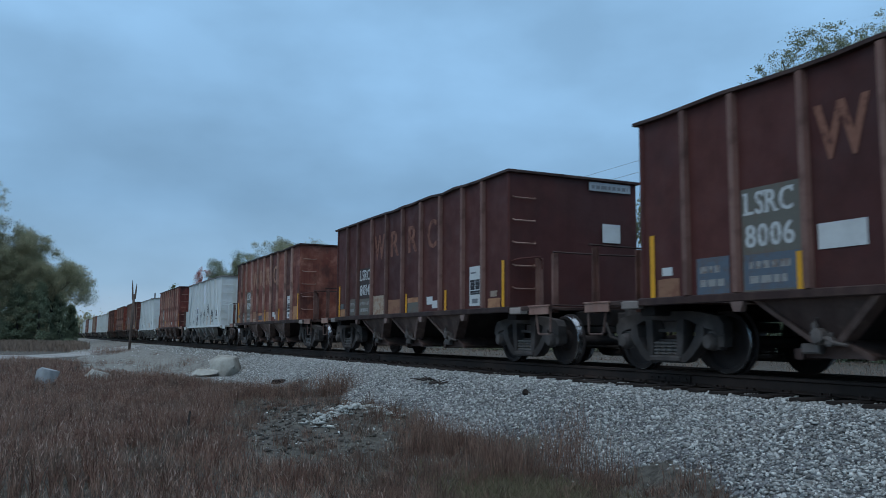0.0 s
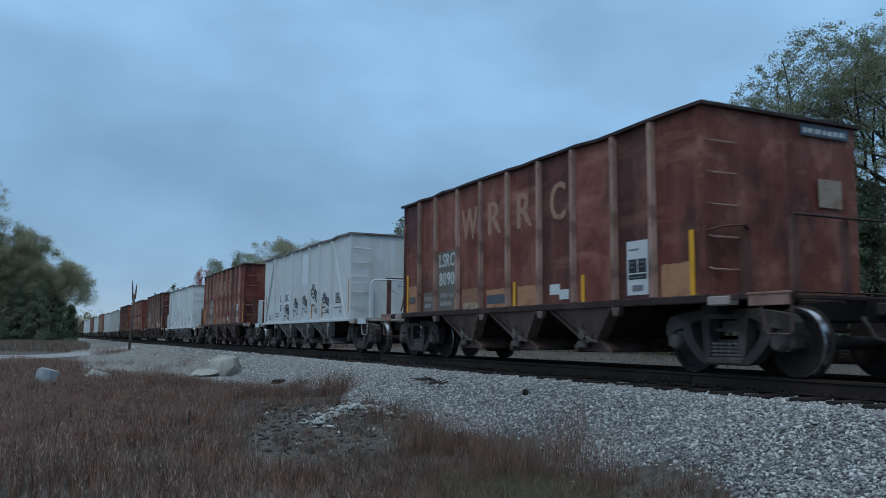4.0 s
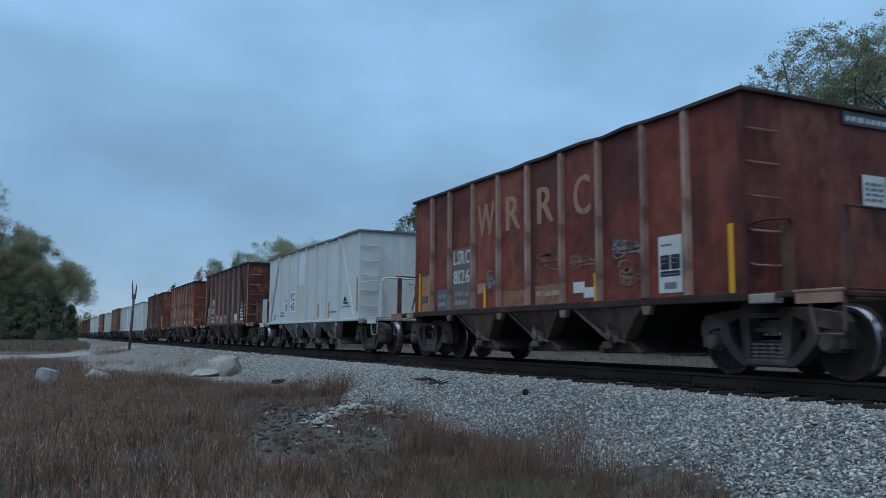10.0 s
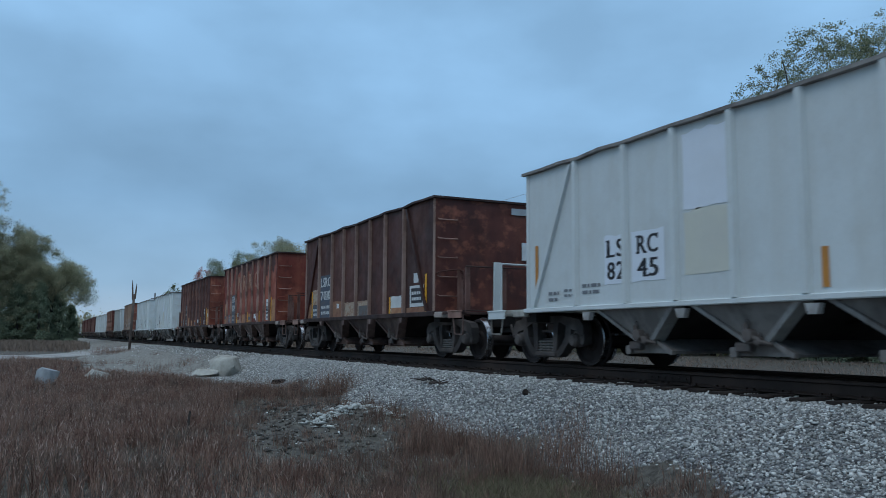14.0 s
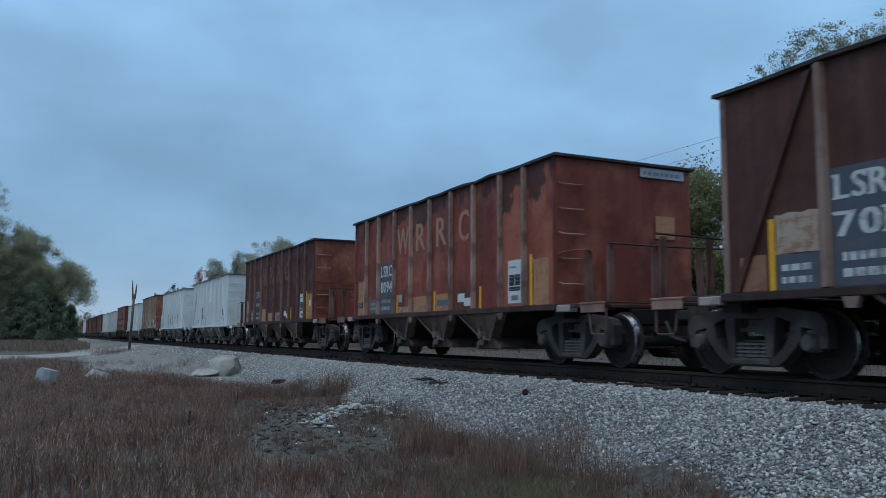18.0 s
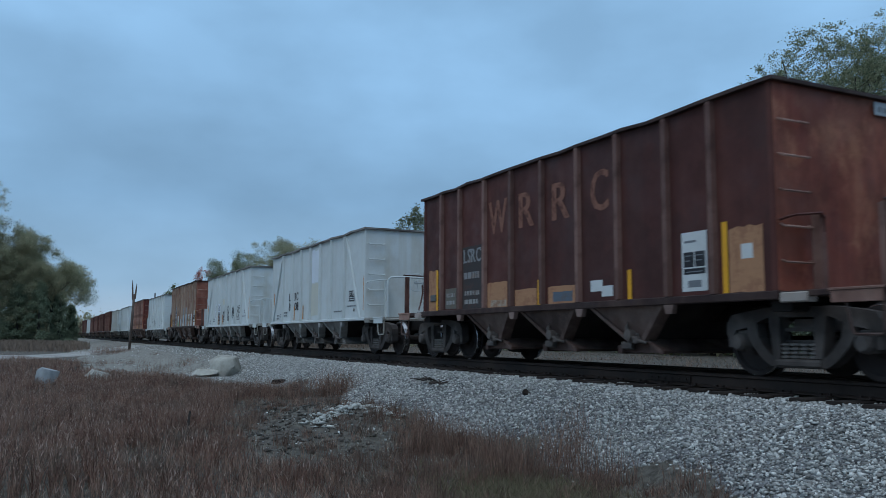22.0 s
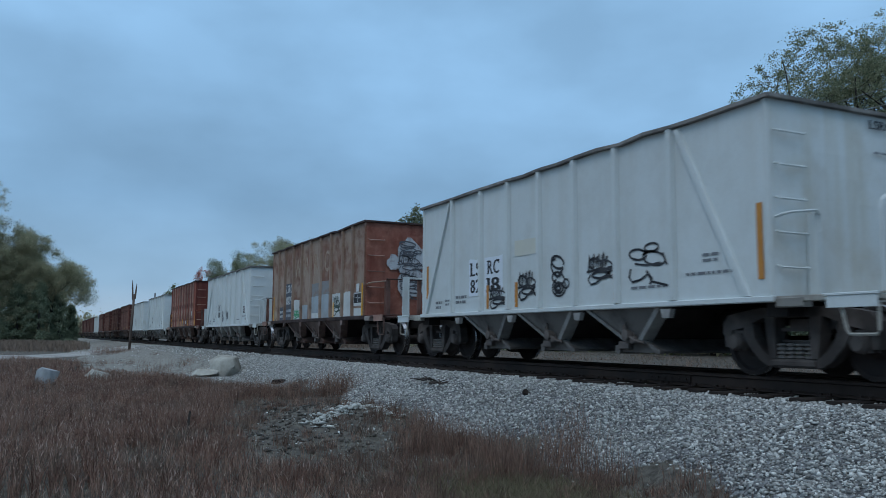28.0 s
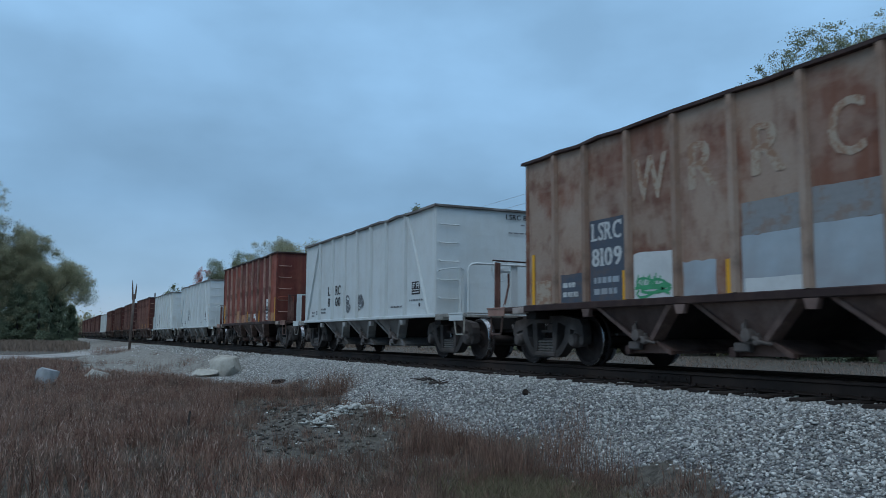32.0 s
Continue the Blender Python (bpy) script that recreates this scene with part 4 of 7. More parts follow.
    WHEELS.extend(truck(car, 4.82))
    # reflective strips
    if spots is None:
        spots = ((-4.65, 1.0, 0.87), (-2.19, 1.0, 0.44), (0.15, 1.01, 0.44), (2.23, 1.0, 0.44), (4.64, 1.0, 0.87))
    for x, z, h in spots:
        if h:
            part("reflective_strip", ("strip", h), lambda: strip_geo(h), M_ORANGE if white else M_YELLOW, car, "orange reflective strip" if white else "yellow reflective strip").location = (x, -HB - 0.0082, z)
    WAGONS.append((i, car))
    return car



def rust(name, seed, base, blooms, pale=(0.20, 0.12, 0.09), **k):
    return car_paint(name, base, blooms, pale, seed, **k)


DARK = rust("maroon_paint_sooty", 1, (0.072, 0.020, 0.018), (0.091, 0.027, 0.021), (0.133, 0.053, 0.039), pale_amount=0.12, streak=0.15, panel=0.15, soot=0.25, darkness=0.2)
DARK2 = rust("maroon_paint_worn", 2, (0.072, 0.021, 0.017), (0.098, 0.031, 0.023), (0.148, 0.061, 0.043), pale_amount=0.12, streak=0.25, panel=0.18, soot=0.3, darkness=0.25)
BLACKISH = rust("dark_brown_paint", 14, (0.066, 0.022, 0.017), (0.091, 0.032, 0.023), (0.153, 0.075, 0.055), pale_amount=0.2, streak=0.4, panel=0.25, soot=0.5)
MID = rust("brown_banded_paint", 15, (0.135, 0.035, 0.025), (0.192, 0.056, 0.035), (0.333, 0.147, 0.103), pale_amount=0.2, rusty=0.6, band=0.75, soot=0.55, bloom=0.35)
BRIGHT = rust("bright_red_oxide_paint", 33, (0.175, 0.036, 0.024), (0.228, 0.056, 0.034), (0.318, 0.117, 0.077), pale_amount=0.15, rusty=0.5, soot=0.35, bloom=0.2)
ENDRED = rust("dull_red_end_paint", 34, (0.111, 0.025, 0.019), (0.159, 0.041, 0.026), (0.233, 0.086, 0.054), pale_amount=0.1, rusty=0.5, soot=0.35, darkness=0.3)
RED = rust("red_oxide_paint", 3, (0.111, 0.027, 0.019), (0.170, 0.050, 0.031), (0.265, 0.117, 0.077), pale_amount=0.2, rusty=0.55, soot=0.5, bloom=0.25)
ORANGE = rust("orange_rusted_paint", 4, (0.196, 0.038, 0.025), (0.263, 0.062, 0.038), (0.382, 0.140, 0.085), pale_amount=0.3, rusty=0.55, streak=0.3, dark=(0.042, 0.018, 0.016), darkness=0.35, soot=0.4, bloom=0.5, panel=0.22, rim_soot=0.9)
ENDRUST = rust("rusted_end_paint", 23, (0.178, 0.038, 0.025), (0.250, 0.063, 0.037), (0.428, 0.171, 0.100), pale_amount=0.22, rusty=0.6, streak=0.2, dark=(0.065, 0.021, 0.017), darkness=0.4, soot=0.4, bloom=0.3, panel=0.12)
ENDSOOT = rust("sooty_end_paint", 18, (0.119, 0.025, 0.020), (0.164, 0.040, 0.027), (0.339, 0.140, 0.086), pale_amount=0.18, rusty=0.5, streak=0.25, dark=(0.030, 0.012, 0.011), darkness=0.45, soot=0.7, bloom=0.35, panel=0.1)
ENDMIX = rust("rusty_red_end_paint", 35, (0.206, 0.051, 0.034), (0.312, 0.098, 0.055), (0.550, 0.247, 0.140), pale_amount=0.25, rusty=0.6, streak=0.25, dark=(0.069, 0.025, 0.020), darkness=0.35, soot=0.4, bloom=0.45, panel=0.1)
ENDBAND = rust("banded_end_paint", 24, (0.074, 0.023, 0.018), (0.117, 0.036, 0.025), (0.276, 0.095, 0.059), pale_amount=0.15, rusty=0.5, streak=0.2, darkness=0.4, soot=0.4, band=0.9, panel=0.1)
TAN = car_paint("rust_and_primer_paint", (0.205, 0.090, 0.056), (0.315, 0.228, 0.172), (0.365, 0.290, 0.235), 5, 0.50, 0.35, dark=(0.135, 0.052, 0.034), darkness=0.85, pale_amount=0.45, panel=0.2, edge=0.10, band=0.35, bloom=0.35)
RIBB = car_paint("dusty_post_paint", (0.276, 0.153, 0.120), (0.341, 0.212, 0.171), (0.424, 0.312, 0.253), 6, 0.5, 0.5, dark=(0.058, 0.030, 0.025), darkness=0.6, soot=0.35)
RIBD = car_paint("dark_dusty_post_paint", (0.150, 0.074, 0.060), (0.200, 0.112, 0.092), (0.285, 0.190, 0.155), 26, 0.5, 0.5, dark=(0.045, 0.022, 0.019), darkness=0.6, soot=0.35)
RIBL = car_paint("pale_dusty_post_paint", (0.22, 0.14, 0.11), (0.27, 0.185, 0.15), (0.32, 0.25, 0.215), 16, 0.5, 0.5, darkness=0.4)
RIBT = car_paint("tan_post_paint", (0.28, 0.19, 0.14), (0.33, 0.26, 0.21), (0.38, 0.34, 0.30), 8, 0.5, 0.5, darkness=0.45)
WHITE = car_paint("pale_grey_paint", (0.593, 0.655, 0.664), (0.566, 0.622, 0.624), (0.490, 0.503, 0.463), 9, 0.4, 0.3, dark=(0.392, 0.400, 0.379), darkness=0.12, pale_amount=0.14, panel=0.05, soot=0.12, grain=0.10)
WHITE2 = car_paint("pale_grey_paint_stained", (0.615, 0.668, 0.672), (0.580, 0.618, 0.606), (0.455, 0.430, 0.330), 11, 0.42, 0.48, dark=(0.400, 0.375, 0.315), darkness=0.22, pale_amount=0.26, panel=0.06, soot=0.22, grain=0.12)
TRIMW = car_paint("pale_trim_paint_dirty", (0.40, 0.405, 0.37), (0.32, 0.31, 0.265), (0.21, 0.17, 0.13), 19, 0.5, 0.6, dark=(0.10, 0.085, 0.078), darkness=0.7, pale_amount=0.5, soot=0.5)
LATCH = car_paint("dusty_latch_steel", (0.115, 0.100, 0.092), (0.16, 0.145, 0.135), (0.25, 0.23, 0.21), 28, 0.5, 0.5, dark=(0.05, 0.042, 0.038), darkness=0.5, soot=0.4)
BRACEB = car_paint("dusty_brace_paint", (0.155, 0.100, 0.085), (0.207, 0.145, 0.126), (0.310, 0.240, 0.213), 29, 0.5, 0.6, dark=(0.046, 0.030, 0.026), darkness=0.5, soot=0.4)
BRACEW = car_paint("pale_brace_paint", (0.40, 0.41, 0.40), (0.30, 0.29, 0.275), (0.20, 0.185, 0.17), 30, 0.5, 0.6, dark=(0.09, 0.08, 0.075), darkness=0.5, soot=0.4)
PADS = car_paint("pale_pad_paint", (0.34, 0.30, 0.27), (0.26, 0.20, 0.17), (0.45, 0.43, 0.40), 27, 0.4, 0.4, dark=(0.07, 0.05, 0.045), darkness=0.5, soot=0.4)
# dirt darkened further: the shade under the wagon is in this colour
M_SLOPE = plain("slope_sheet_dirt_and_shade", (0.045, 0.036, 0.034), 0.9, 0.0, 0.45, 6, dirt=(0.090, 0.080, 0.074), amount=0.6)
HOPB = car_paint("brown_hopper_dirt", (0.096, 0.057, 0.047), (0.142, 0.090, 0.074), (0.241, 0.183, 0.160), 12, 0.5, 0.6, darkness=0.5, soot=0.5)
# hopper dirt, toned down for shade; also paints the pale rim's shadow line
HOPW = car_paint("grey_hopper_dirt_and_shade", (0.27, 0.26, 0.245), (0.19, 0.178, 0.166), (0.11, 0.10, 0.094), 13, 0.55, 0.8, dark=(0.06, 0.054, 0.05), darkness=0.6, pale_amount=0.4, soot=0.5)
ORANGE3 = rust("red_rusted_paint", 21, (0.161, 0.032, 0.023), (0.214, 0.051, 0.032), (0.323, 0.116, 0.070), pale_amount=0.25, rusty=0.6, streak=0.35, dark=(0.038, 0.016, 0.014), darkness=0.4, soot=0.6, bloom=0.35, panel=0.2)
M_CREAM2 = worn("stencil_faded_cream", (0.42, 0.255, 0.170), (0.18, 0.062, 0.042), 0.85, 5)
SILLB = car_paint("sooty_sill_paint", (0.034, 0.017, 0.015), (0.046, 0.023, 0.019), (0.12, 0.075, 0.06), 22, 0.5, 0.4, darkness=0.5, soot=0.5, bloom=0.25, panel=0.1)

# ---------------------------------------------------------------- stones, grass, trees


def blades_mesh(name, P, h, w, lean, seed):
    """Grass: one bent two-segment blade at each place P (n, 3)."""
    r = np.random.default_rng(seed)
    n = len(P)
    a = r.uniform(0, 2 * np.pi, n)
    b = r.uniform(0, 2 * np.pi, n)
    dx, dy = np.cos(a) * w, np.sin(a) * w
    lx, ly = np.cos(b) * lean * h, np.sin(b) * lean * h
    v = np.zeros((n, 6, 3))
    for k, (t, wide, bend) in enumerate(((0.0, 1.0, 0.0), (0.55, 0.9, 0.35), (1.0, 0.25, 1.0))):
        for s, col in ((-1, 2 * k), (1, 2 * k + 1)):
            v[:, col, 0] = P[:, 0] + s * dx * wide + lx * bend
            v[:, col, 1] = P[:, 1] + s * dy * wide + ly * bend
            v[:, col, 2] = P[:, 2] + h * t
    base = (np.arange(n) * 6)[:, None]
    q = np.concatenate([base + np.array([[0, 1, 3, 2]]), base + np.array([[2, 3, 5, 4]])], 0)
    return array_mesh(name, v.reshape(-1, 3), q)


def island_mat(name, cols, rough=0.9, thin=0.0, patch=0.0, tuft=0.0):
    """Colour picked afresh for each blade, leaf or stone; thin: the share of light that shines through."""
    m = Mat(name, rough)
    g = m.N.new("ShaderNodeNewGeometry")
    ramp = m.N.new("ShaderNodeValToRGB")
    ramp.color_ramp.interpolation = "LINEAR"
    e = ramp.color_ramp.elements
    while len(e) < len(cols):
        e.new(0.5)
    for k, c in enumerate(cols):
        e[k].position = k / max(1, len(cols) - 1)
        e[k].color = (*c, 1)
    m.link(g.outputs["Random Per Island"], ramp.inputs[0])
    c = m.mix(m.range(m.noise(0.35, 3), 0.35, 0.7, 0.0, 0.55), ramp.outputs[0], tuple(0.62 * v for v in cols[len(cols) // 2]))
    if patch:
        # stands of darker, greyer growth among the red
        c = m.mix(m.range(m.noise(1.3, 5, at=(2, 5, 1)), 0.48, 0.62, 0.0, patch), c, (0.125, 0.113, 0.092))
        c = m.mix(m.range(m.noise(0.8, 4, at=(7, 1, 3)), 0.52, 0.66, 0.0, 0.5 * patch), c, (0.36, 0.24, 0.19))
    if tuft:
        # whole tufts bleached or weathered dark
        c = m.mix(m.range(m.noise(4.6, 3, (1.0, 1.0, 0.3), (9, 4, 2)), 0.50, 0.64, 0.0, tuft), c, tuple(0.30 * v for v in cols[1]))
        c = m.mix(m.range(m.noise(6.2, 3, (1.0, 1.0, 0.3), (1, 8, 5)), 0.54, 0.68, 0.0, tuft), c, tuple(0.95 * v for v in cols[4]))
    m.color(c)
    m.b.inputs["Specular IOR Level"].default_value = 0.15
    if thin:
        t = m.N.new("ShaderNodeBsdfTranslucent")
        m.link(c, t.inputs[0])
        x = m.N.new("ShaderNodeMixShader")
        x.inputs[0].default_value = thin
        m.link(m.b.outputs[0], x.inputs[1])
        m.link(t.outputs[0], x.inputs[2])
        m.link(x.outputs[0], m.N["Material Output"].inputs[0])
    return m.m


M_GRASS = island_mat("bluestem_grass", ((0.071, 0.043, 0.035), (0.218, 0.122, 0.094), (0.330, 0.178, 0.135), (0.200, 0.116, 0.091), (0.497, 0.336, 0.257), (0.119, 0.082, 0.066), (0.287, 0.191, 0.147)), thin=0.25, patch=0.75, tuft=0.8)
M_STRAW = island_mat("bleached_grass", ((0.075, 0.068, 0.055), (0.20, 0.172, 0.138), (0.44, 0.39, 0.32), (0.12, 0.106, 0.085), (0.15, 0.155, 0.11)), thin=0.2)
M_DRY = island_mat("dull_dry_grass", ((0.11, 0.088, 0.072), (0.20, 0.155, 0.125), (0.27, 0.21, 0.165), (0.15, 0.115, 0.092)))
M_GREEN = island_mat("green_weeds", ((0.080, 0.080, 0.048), (0.150, 0.148, 0.082), (0.23, 0.200, 0.130), (0.30, 0.25, 0.18)), thin=0.25)
M_HEADS = island_mat("grass_seed_heads", ((0.20, 0.135, 0.115), (0.38, 0.27, 0.225), (0.54, 0.42, 0.35), (0.28, 0.20, 0.17)), thin=0.3)
M_STALK = island_mat("dark_weed_stalks", ((0.060, 0.043, 0.036), (0.14, 0.092, 0.072), (0.25, 0.165, 0.13), (0.10, 0.080, 0.062)), thin=0.2)
M_STONES = island_mat("crushed_stones", ((0.082, 0.085, 0.083), (0.234, 0.244, 0.238), (0.382, 0.399, 0.386), (0.480, 0.497, 0.480), (0.725, 0.739, 0.714), (0.294, 0.303, 0.292), (0.174, 0.174, 0.164), (0.414, 0.425, 0.405)), 0.85)
M_CLODS = island_mat("earth_clods", ((0.035, 0.032, 0.028), (0.080, 0.074, 0.066), (0.135, 0.128, 0.116), (0.060, 0.056, 0.048)))
M_CHIPS = island_mat("pale_broken_rock", ((0.330, 0.352, 0.341), (0.572, 0.594, 0.561), (0.770, 0.792, 0.737)), 0.85)


def grass_field():
    r = np.random.default_rng(21)

    def scatter(n, x0, x1, y0, y1, keep):
        x, y = r.uniform(x0, x1, n), r.uniform(y0, y1, n)
        k = keep(x, y)
        return x[k], y[k]

    def bare(x, y):
        """Thin patches: the spoil heap and its surround."""
        return 0.95 * np.exp(-(((x + 16.5) / 2.6) ** 2 + ((y - 4.1) / 0.75) ** 2)) + 1.6 * np.exp(-(((x + 13.9) / 3.2) ** 2 + ((y - 4.9) / 1.25) ** 2)) + 1.15 * np.exp(-(((x + 9.8) / 2.6) ** 2 + ((y - 4.1) / 1.15) ** 2)) + 0.6 * np.exp(-(((x + 6.6) / 1.4) ** 2 + ((y - 4.3) / 1.0) ** 2))

    def heap(x, y):
        """The bare spoil heap, long in the direction away from the lane's end."""
        u, v = -0.975 * (x + 14.3) + 0.222 * (y - 4.15), 0.222 * (x + 14.3) + 0.975 * (y - 4.15)
        return np.exp(-(u / 4.5) ** 4 - ((v + 0.16 * np.sin(1.7 * u) + 0.10 * np.sin(4.3 * u)) / 1.15) ** 4)

    def field(x, y):
        d = gravel_edge(x) + 0.25 * wob(x, y, 1.1) - y
        p = np.clip(d / 1.2, 0, 1) * np.clip(1.15 - 1.2 * bare(x, y) - 1.15 * heap(x, y), 0.012, 1) * np.clip(0.55 + 0.75 * wob(x, y, 1.2), 0.05, 1)
        return r.uniform(0, 1, len(x)) < p

    for nm, n, box, hh, ww, lab in (("tall_grass", 210000, (-26, -4.5, -3.5, 6.2), 0.31, 0.0030, "dense reddish brown dry prairie grass"),
                                    ("tall_grass", 70000, (-45.5, -26, -9.0, 4.0), 0.32, 0.006, "dense reddish brown dry prairie grass further off"),
                                    ("tall_grass", 60000, (-4.5, 8, -9.0, 5.6), 0.31, 0.0034, "dense reddish brown dry prairie grass by the bank")):
        x, y = scatter(n, *box, field)
        # blades stand in tufts
        tx, ty = np.round(x / 0.16) * 0.16, np.round(y / 0.16) * 0.16
        x, y = x * 0.6 + tx * 0.4, y * 0.6 + ty * 0.4
        d = np.clip(gravel_edge(x) - y, 0, 2.5) / 2.5
        low = np.clip(1 - 0.7 * np.exp(-(((x + 10) / 4.5) ** 2 + ((y - 3.6) / 1.7) ** 2)) - 0.6 * np.exp(-(((x + 6.8) / 1.9) ** 2 + ((y - 4.4) / 1.0) ** 2)), 0.25, 1)
        h = hh * (0.6 + 0.4 * d) * r.uniform(0.5, 1.25, len(x)) * (1 + 0.30 * wob(x, y, 0.7)) * low
        P = np.stack([x, y, ground_z(x, y) - 0.02], 1)
        tagged(place(nm, blades_mesh(nm, P, h, ww * r.uniform(0.6, 1.5, len(x)), r.uniform(0.03, 0.55, len(x)), 3), M_GRASS), lab, "grass", kind="stuff")
        # feathery heads on the taller stems
        k = np.flatnonzero((h > 0.7 * hh) & (r.uniform(0, 1, len(x)) < 0.30))
        H = P[k] + np.stack([r.normal(0, 0.03, len(k)), r.normal(0, 0.03, len(k)), h[k] * r.uniform(0.7, 0.98, len(k))], 1)
        tagged(place("seed_heads", blades_mesh("seed_heads", H, r.uniform(0.025, 0.06, len(k)), ww * r.uniform(0.9, 1.7, len(k)), r.uniform(0.1, 0.9, len(k)), 15), M_HEADS), "pale feathery seed heads of dry grass", "grass", kind="stuff")
    # pale stones and flakes lying on the heap
    n = 2600
    x, y = r.uniform(-18, -7, n), r.uniform(2.6, 5.6, n)
    k = r.uniform(0, 1, n) < 0.55 * heap(x, y) + 0.6 * np.exp(-(((x + 8.9) / 1.4) ** 2 + ((y - 4.6) / 0.6) ** 2))
    stones("soil_stones", x[k], y[k], 0.006 + 0.020 * r.uniform(0, 1, int(k.sum())) ** 3, ground_z, M_STONES, "small grey stones in the soil of the heap", 41, 0.6)
    n = 5200
    x, y = r.uniform(-19.5, -8.5, n), r.uniform(2.6, 5.7, n)
    k = r.uniform(0, 1, n) < 0.75 * heap(x, y) * (0.45 + 0.55 * (wob(x, y, 2.4) > -0.1))
    stones("soil_clods", x[k], y[k], 0.010 + 0.045 * r.uniform(0, 1, int(k.sum())) ** 2.6, ground_z, M_CLODS, "dark clods of dug earth on the heap", 43, 0.7)
    # low mixed tufts over the thin soil
    tx, ty = r.uniform(-19, -5, 300), r.uniform(2.6, 5.9, 300)
    q = r.uniform(0, 1, 300) < np.clip((gravel_edge(tx) - 0.05 - ty) / 0.5, 0, 1) * (1 - 0.8 * heap(tx, ty))
    tx, ty = tx[q], ty[q]
    k = r.integers(0, len(tx), 9000)
    x, y = tx[k] + r.normal(0, 0.07, len(k)), ty[k] + r.normal(0, 0.06, len(k))
    tall = (0.10 + 0.16 * r.uniform(0, 1, len(tx)) ** 2)[k]
    P = np.stack([x, y, ground_z(x, y) - 0.01], 1)
    tagged(place("low_grass", blades_mesh("low_grass", P, tall * r.uniform(0.5, 1.2, len(k)), np.full(len(k), 0.0026), r.uniform(0.1, 1.0, len(k)), 14), M_GRASS), "low brown grass tufts on thin soil", "grass", kind="stuff")
    # taller dark weeds standing singly in the thin patch
    n = 90
    tx, ty = r.uniform(-18.5, -6, n), r.uniform(2.9, 5.5, n)
    q = r.uniform(0, 1, n) > 0.8 * heap(tx, ty)
    tx, ty = tx[q], ty[q]
    n = len(tx)
    k = np.repeat(np.arange(n), 70)
    x, y = tx[k] + r.normal(0, 0.10, len(k)), ty[k] + r.normal(0, 0.08, len(k))
    tall = (0.12 + 0.26 * r.uniform(0, 1, n) ** 2)[k]
    P = np.stack([x, y, ground_z(x, y) - 0.01], 1)
    tagged(place("weed_stalks", blades_mesh("weed_stalks", P, tall * r.uniform(0.4, 1.1, len(k)), np.full(len(k), 0.0032), r.uniform(0.05, 0.7, len(k)), 16), M_STALK), "dark brown dry weed stalks on thin soil", "weeds", kind="stuff")
    # short bleached litter on the bare soil and along the gravel's edge
    x, y = scatter(80000, -24, -4, -1, 6.6, lambda x, y: r.uniform(0, 1, len(x)) < (0.25 + 0.5 * (wob(x, y, 2.2) > 0.05)) * (1 - 0.9 * heap(x, y)) * np.clip((gravel_edge(x) + 0.25 - y) / 0.5, 0, 1))
    P = np.stack([x, y, ground_z(x, y) - 0.01], 1)
    tagged(place("dead_grass", blades_mesh("dead_grass", P, r.uniform(0.02, 0.11, len(x)), np.full(len(x), 0.0030), r.uniform(0.3, 1.6, len(x)), 4), M_STRAW), "short bleached dead grass on bare soil", "grass", kind="stuff")
    # green weeds low at the foot of the bank
    gx = np.concatenate([r.normal(-7.0, 0.8, 5200), r.normal(-5.9, 0.5, 2600), r.normal(-7.0, 0.6, 1600), r.normal(-5.2, 0.35, 1200)])
    gy = np.concatenate([r.normal(4.25, 0.40, 5200), r.normal(3.9, 0.35, 2600), r.normal(4.6, 0.3, 1600), r.normal(4.6, 0.3, 1200)])
    P = np.stack([gx, gy, ground_z(gx, gy) - 0.01], 1)
    tagged(place("weeds", blades_mesh("weeds", P, r.uniform(0.03, 0.17, len(gx)), np.full(len(gx), 0.004), r.uniform(0.2, 1.2, len(gx)), 5), M_GREEN), "low green weeds among dead grass", "weeds", kind="stuff")
    # dry strip below the far trees and along the far side
    x = np.concatenate([r.uniform(-98, -62, 32000), r.uniform(-140, -60, 20000)])
    y = np.concatenate([r.uniform(-26, 3.0, 32000), r.uniform(19.5, 27, 20000)])
    k = np.abs(x + 50.0 + 1.55 * (y + 2.5)) > 5.5
    x, y = x[k], y[k]
    P = np.stack([x, y, ground_z(x, y) - 0.02], 1)
    tagged(place("far_grass", blades_mesh("far_grass", P, r.uniform(0.25, 0.6, len(x)), np.full(len(x), 0.02), r.uniform(0.1, 0.6, len(x)), 6), M_DRY), "tall dry grass below the woods", "grass", kind="stuff")


def far_side_growth():
    r = np.random.default_rng(77)
    x, y = r.uniform(-70, -4, 26000), r.uniform(15.5, 24.0, 26000)
    k = r.uniform(0, 1, len(x)) < 0.25 + 0.75 * (wob(x, y, 0.5) > 0.1)
    x, y = x[k], y[k]
    P = np.stack([x, y, ground_z(x, y) - 0.01], 1)
    tagged(place("low_growth", blades_mesh("low_growth", P, r.uniform(0.04, 0.16, len(x)), np.full(len(x), 0.008), r.uniform(0.3, 1.4, len(x)), 8), M_DRY), "low dry growth on the dirt beyond the rails", "grass", kind="stuff")


def clump(name, x, y, n, h, spread, mat, label, seed):
    """A single tuft of upright grass that stands apart."""
    r = np.random.default_rng(seed)
    px, py = r.normal(0, spread, n), r.normal(0, spread, n)
    P = np.stack([px, py, np.zeros(n)], 1)
    ob = place(name, blades_mesh(name, P, h * (0.25 + 0.85 * r.uniform(0, 1, n) ** 1.6), np.full(n, 0.0026), r.uniform(0.05, 0.5, n), seed), mat)
    ob.location = (x, y, float(ground_z(x, y)) - 0.02)
    return tagged(ob, label, "grass tuft", kind="stuff")


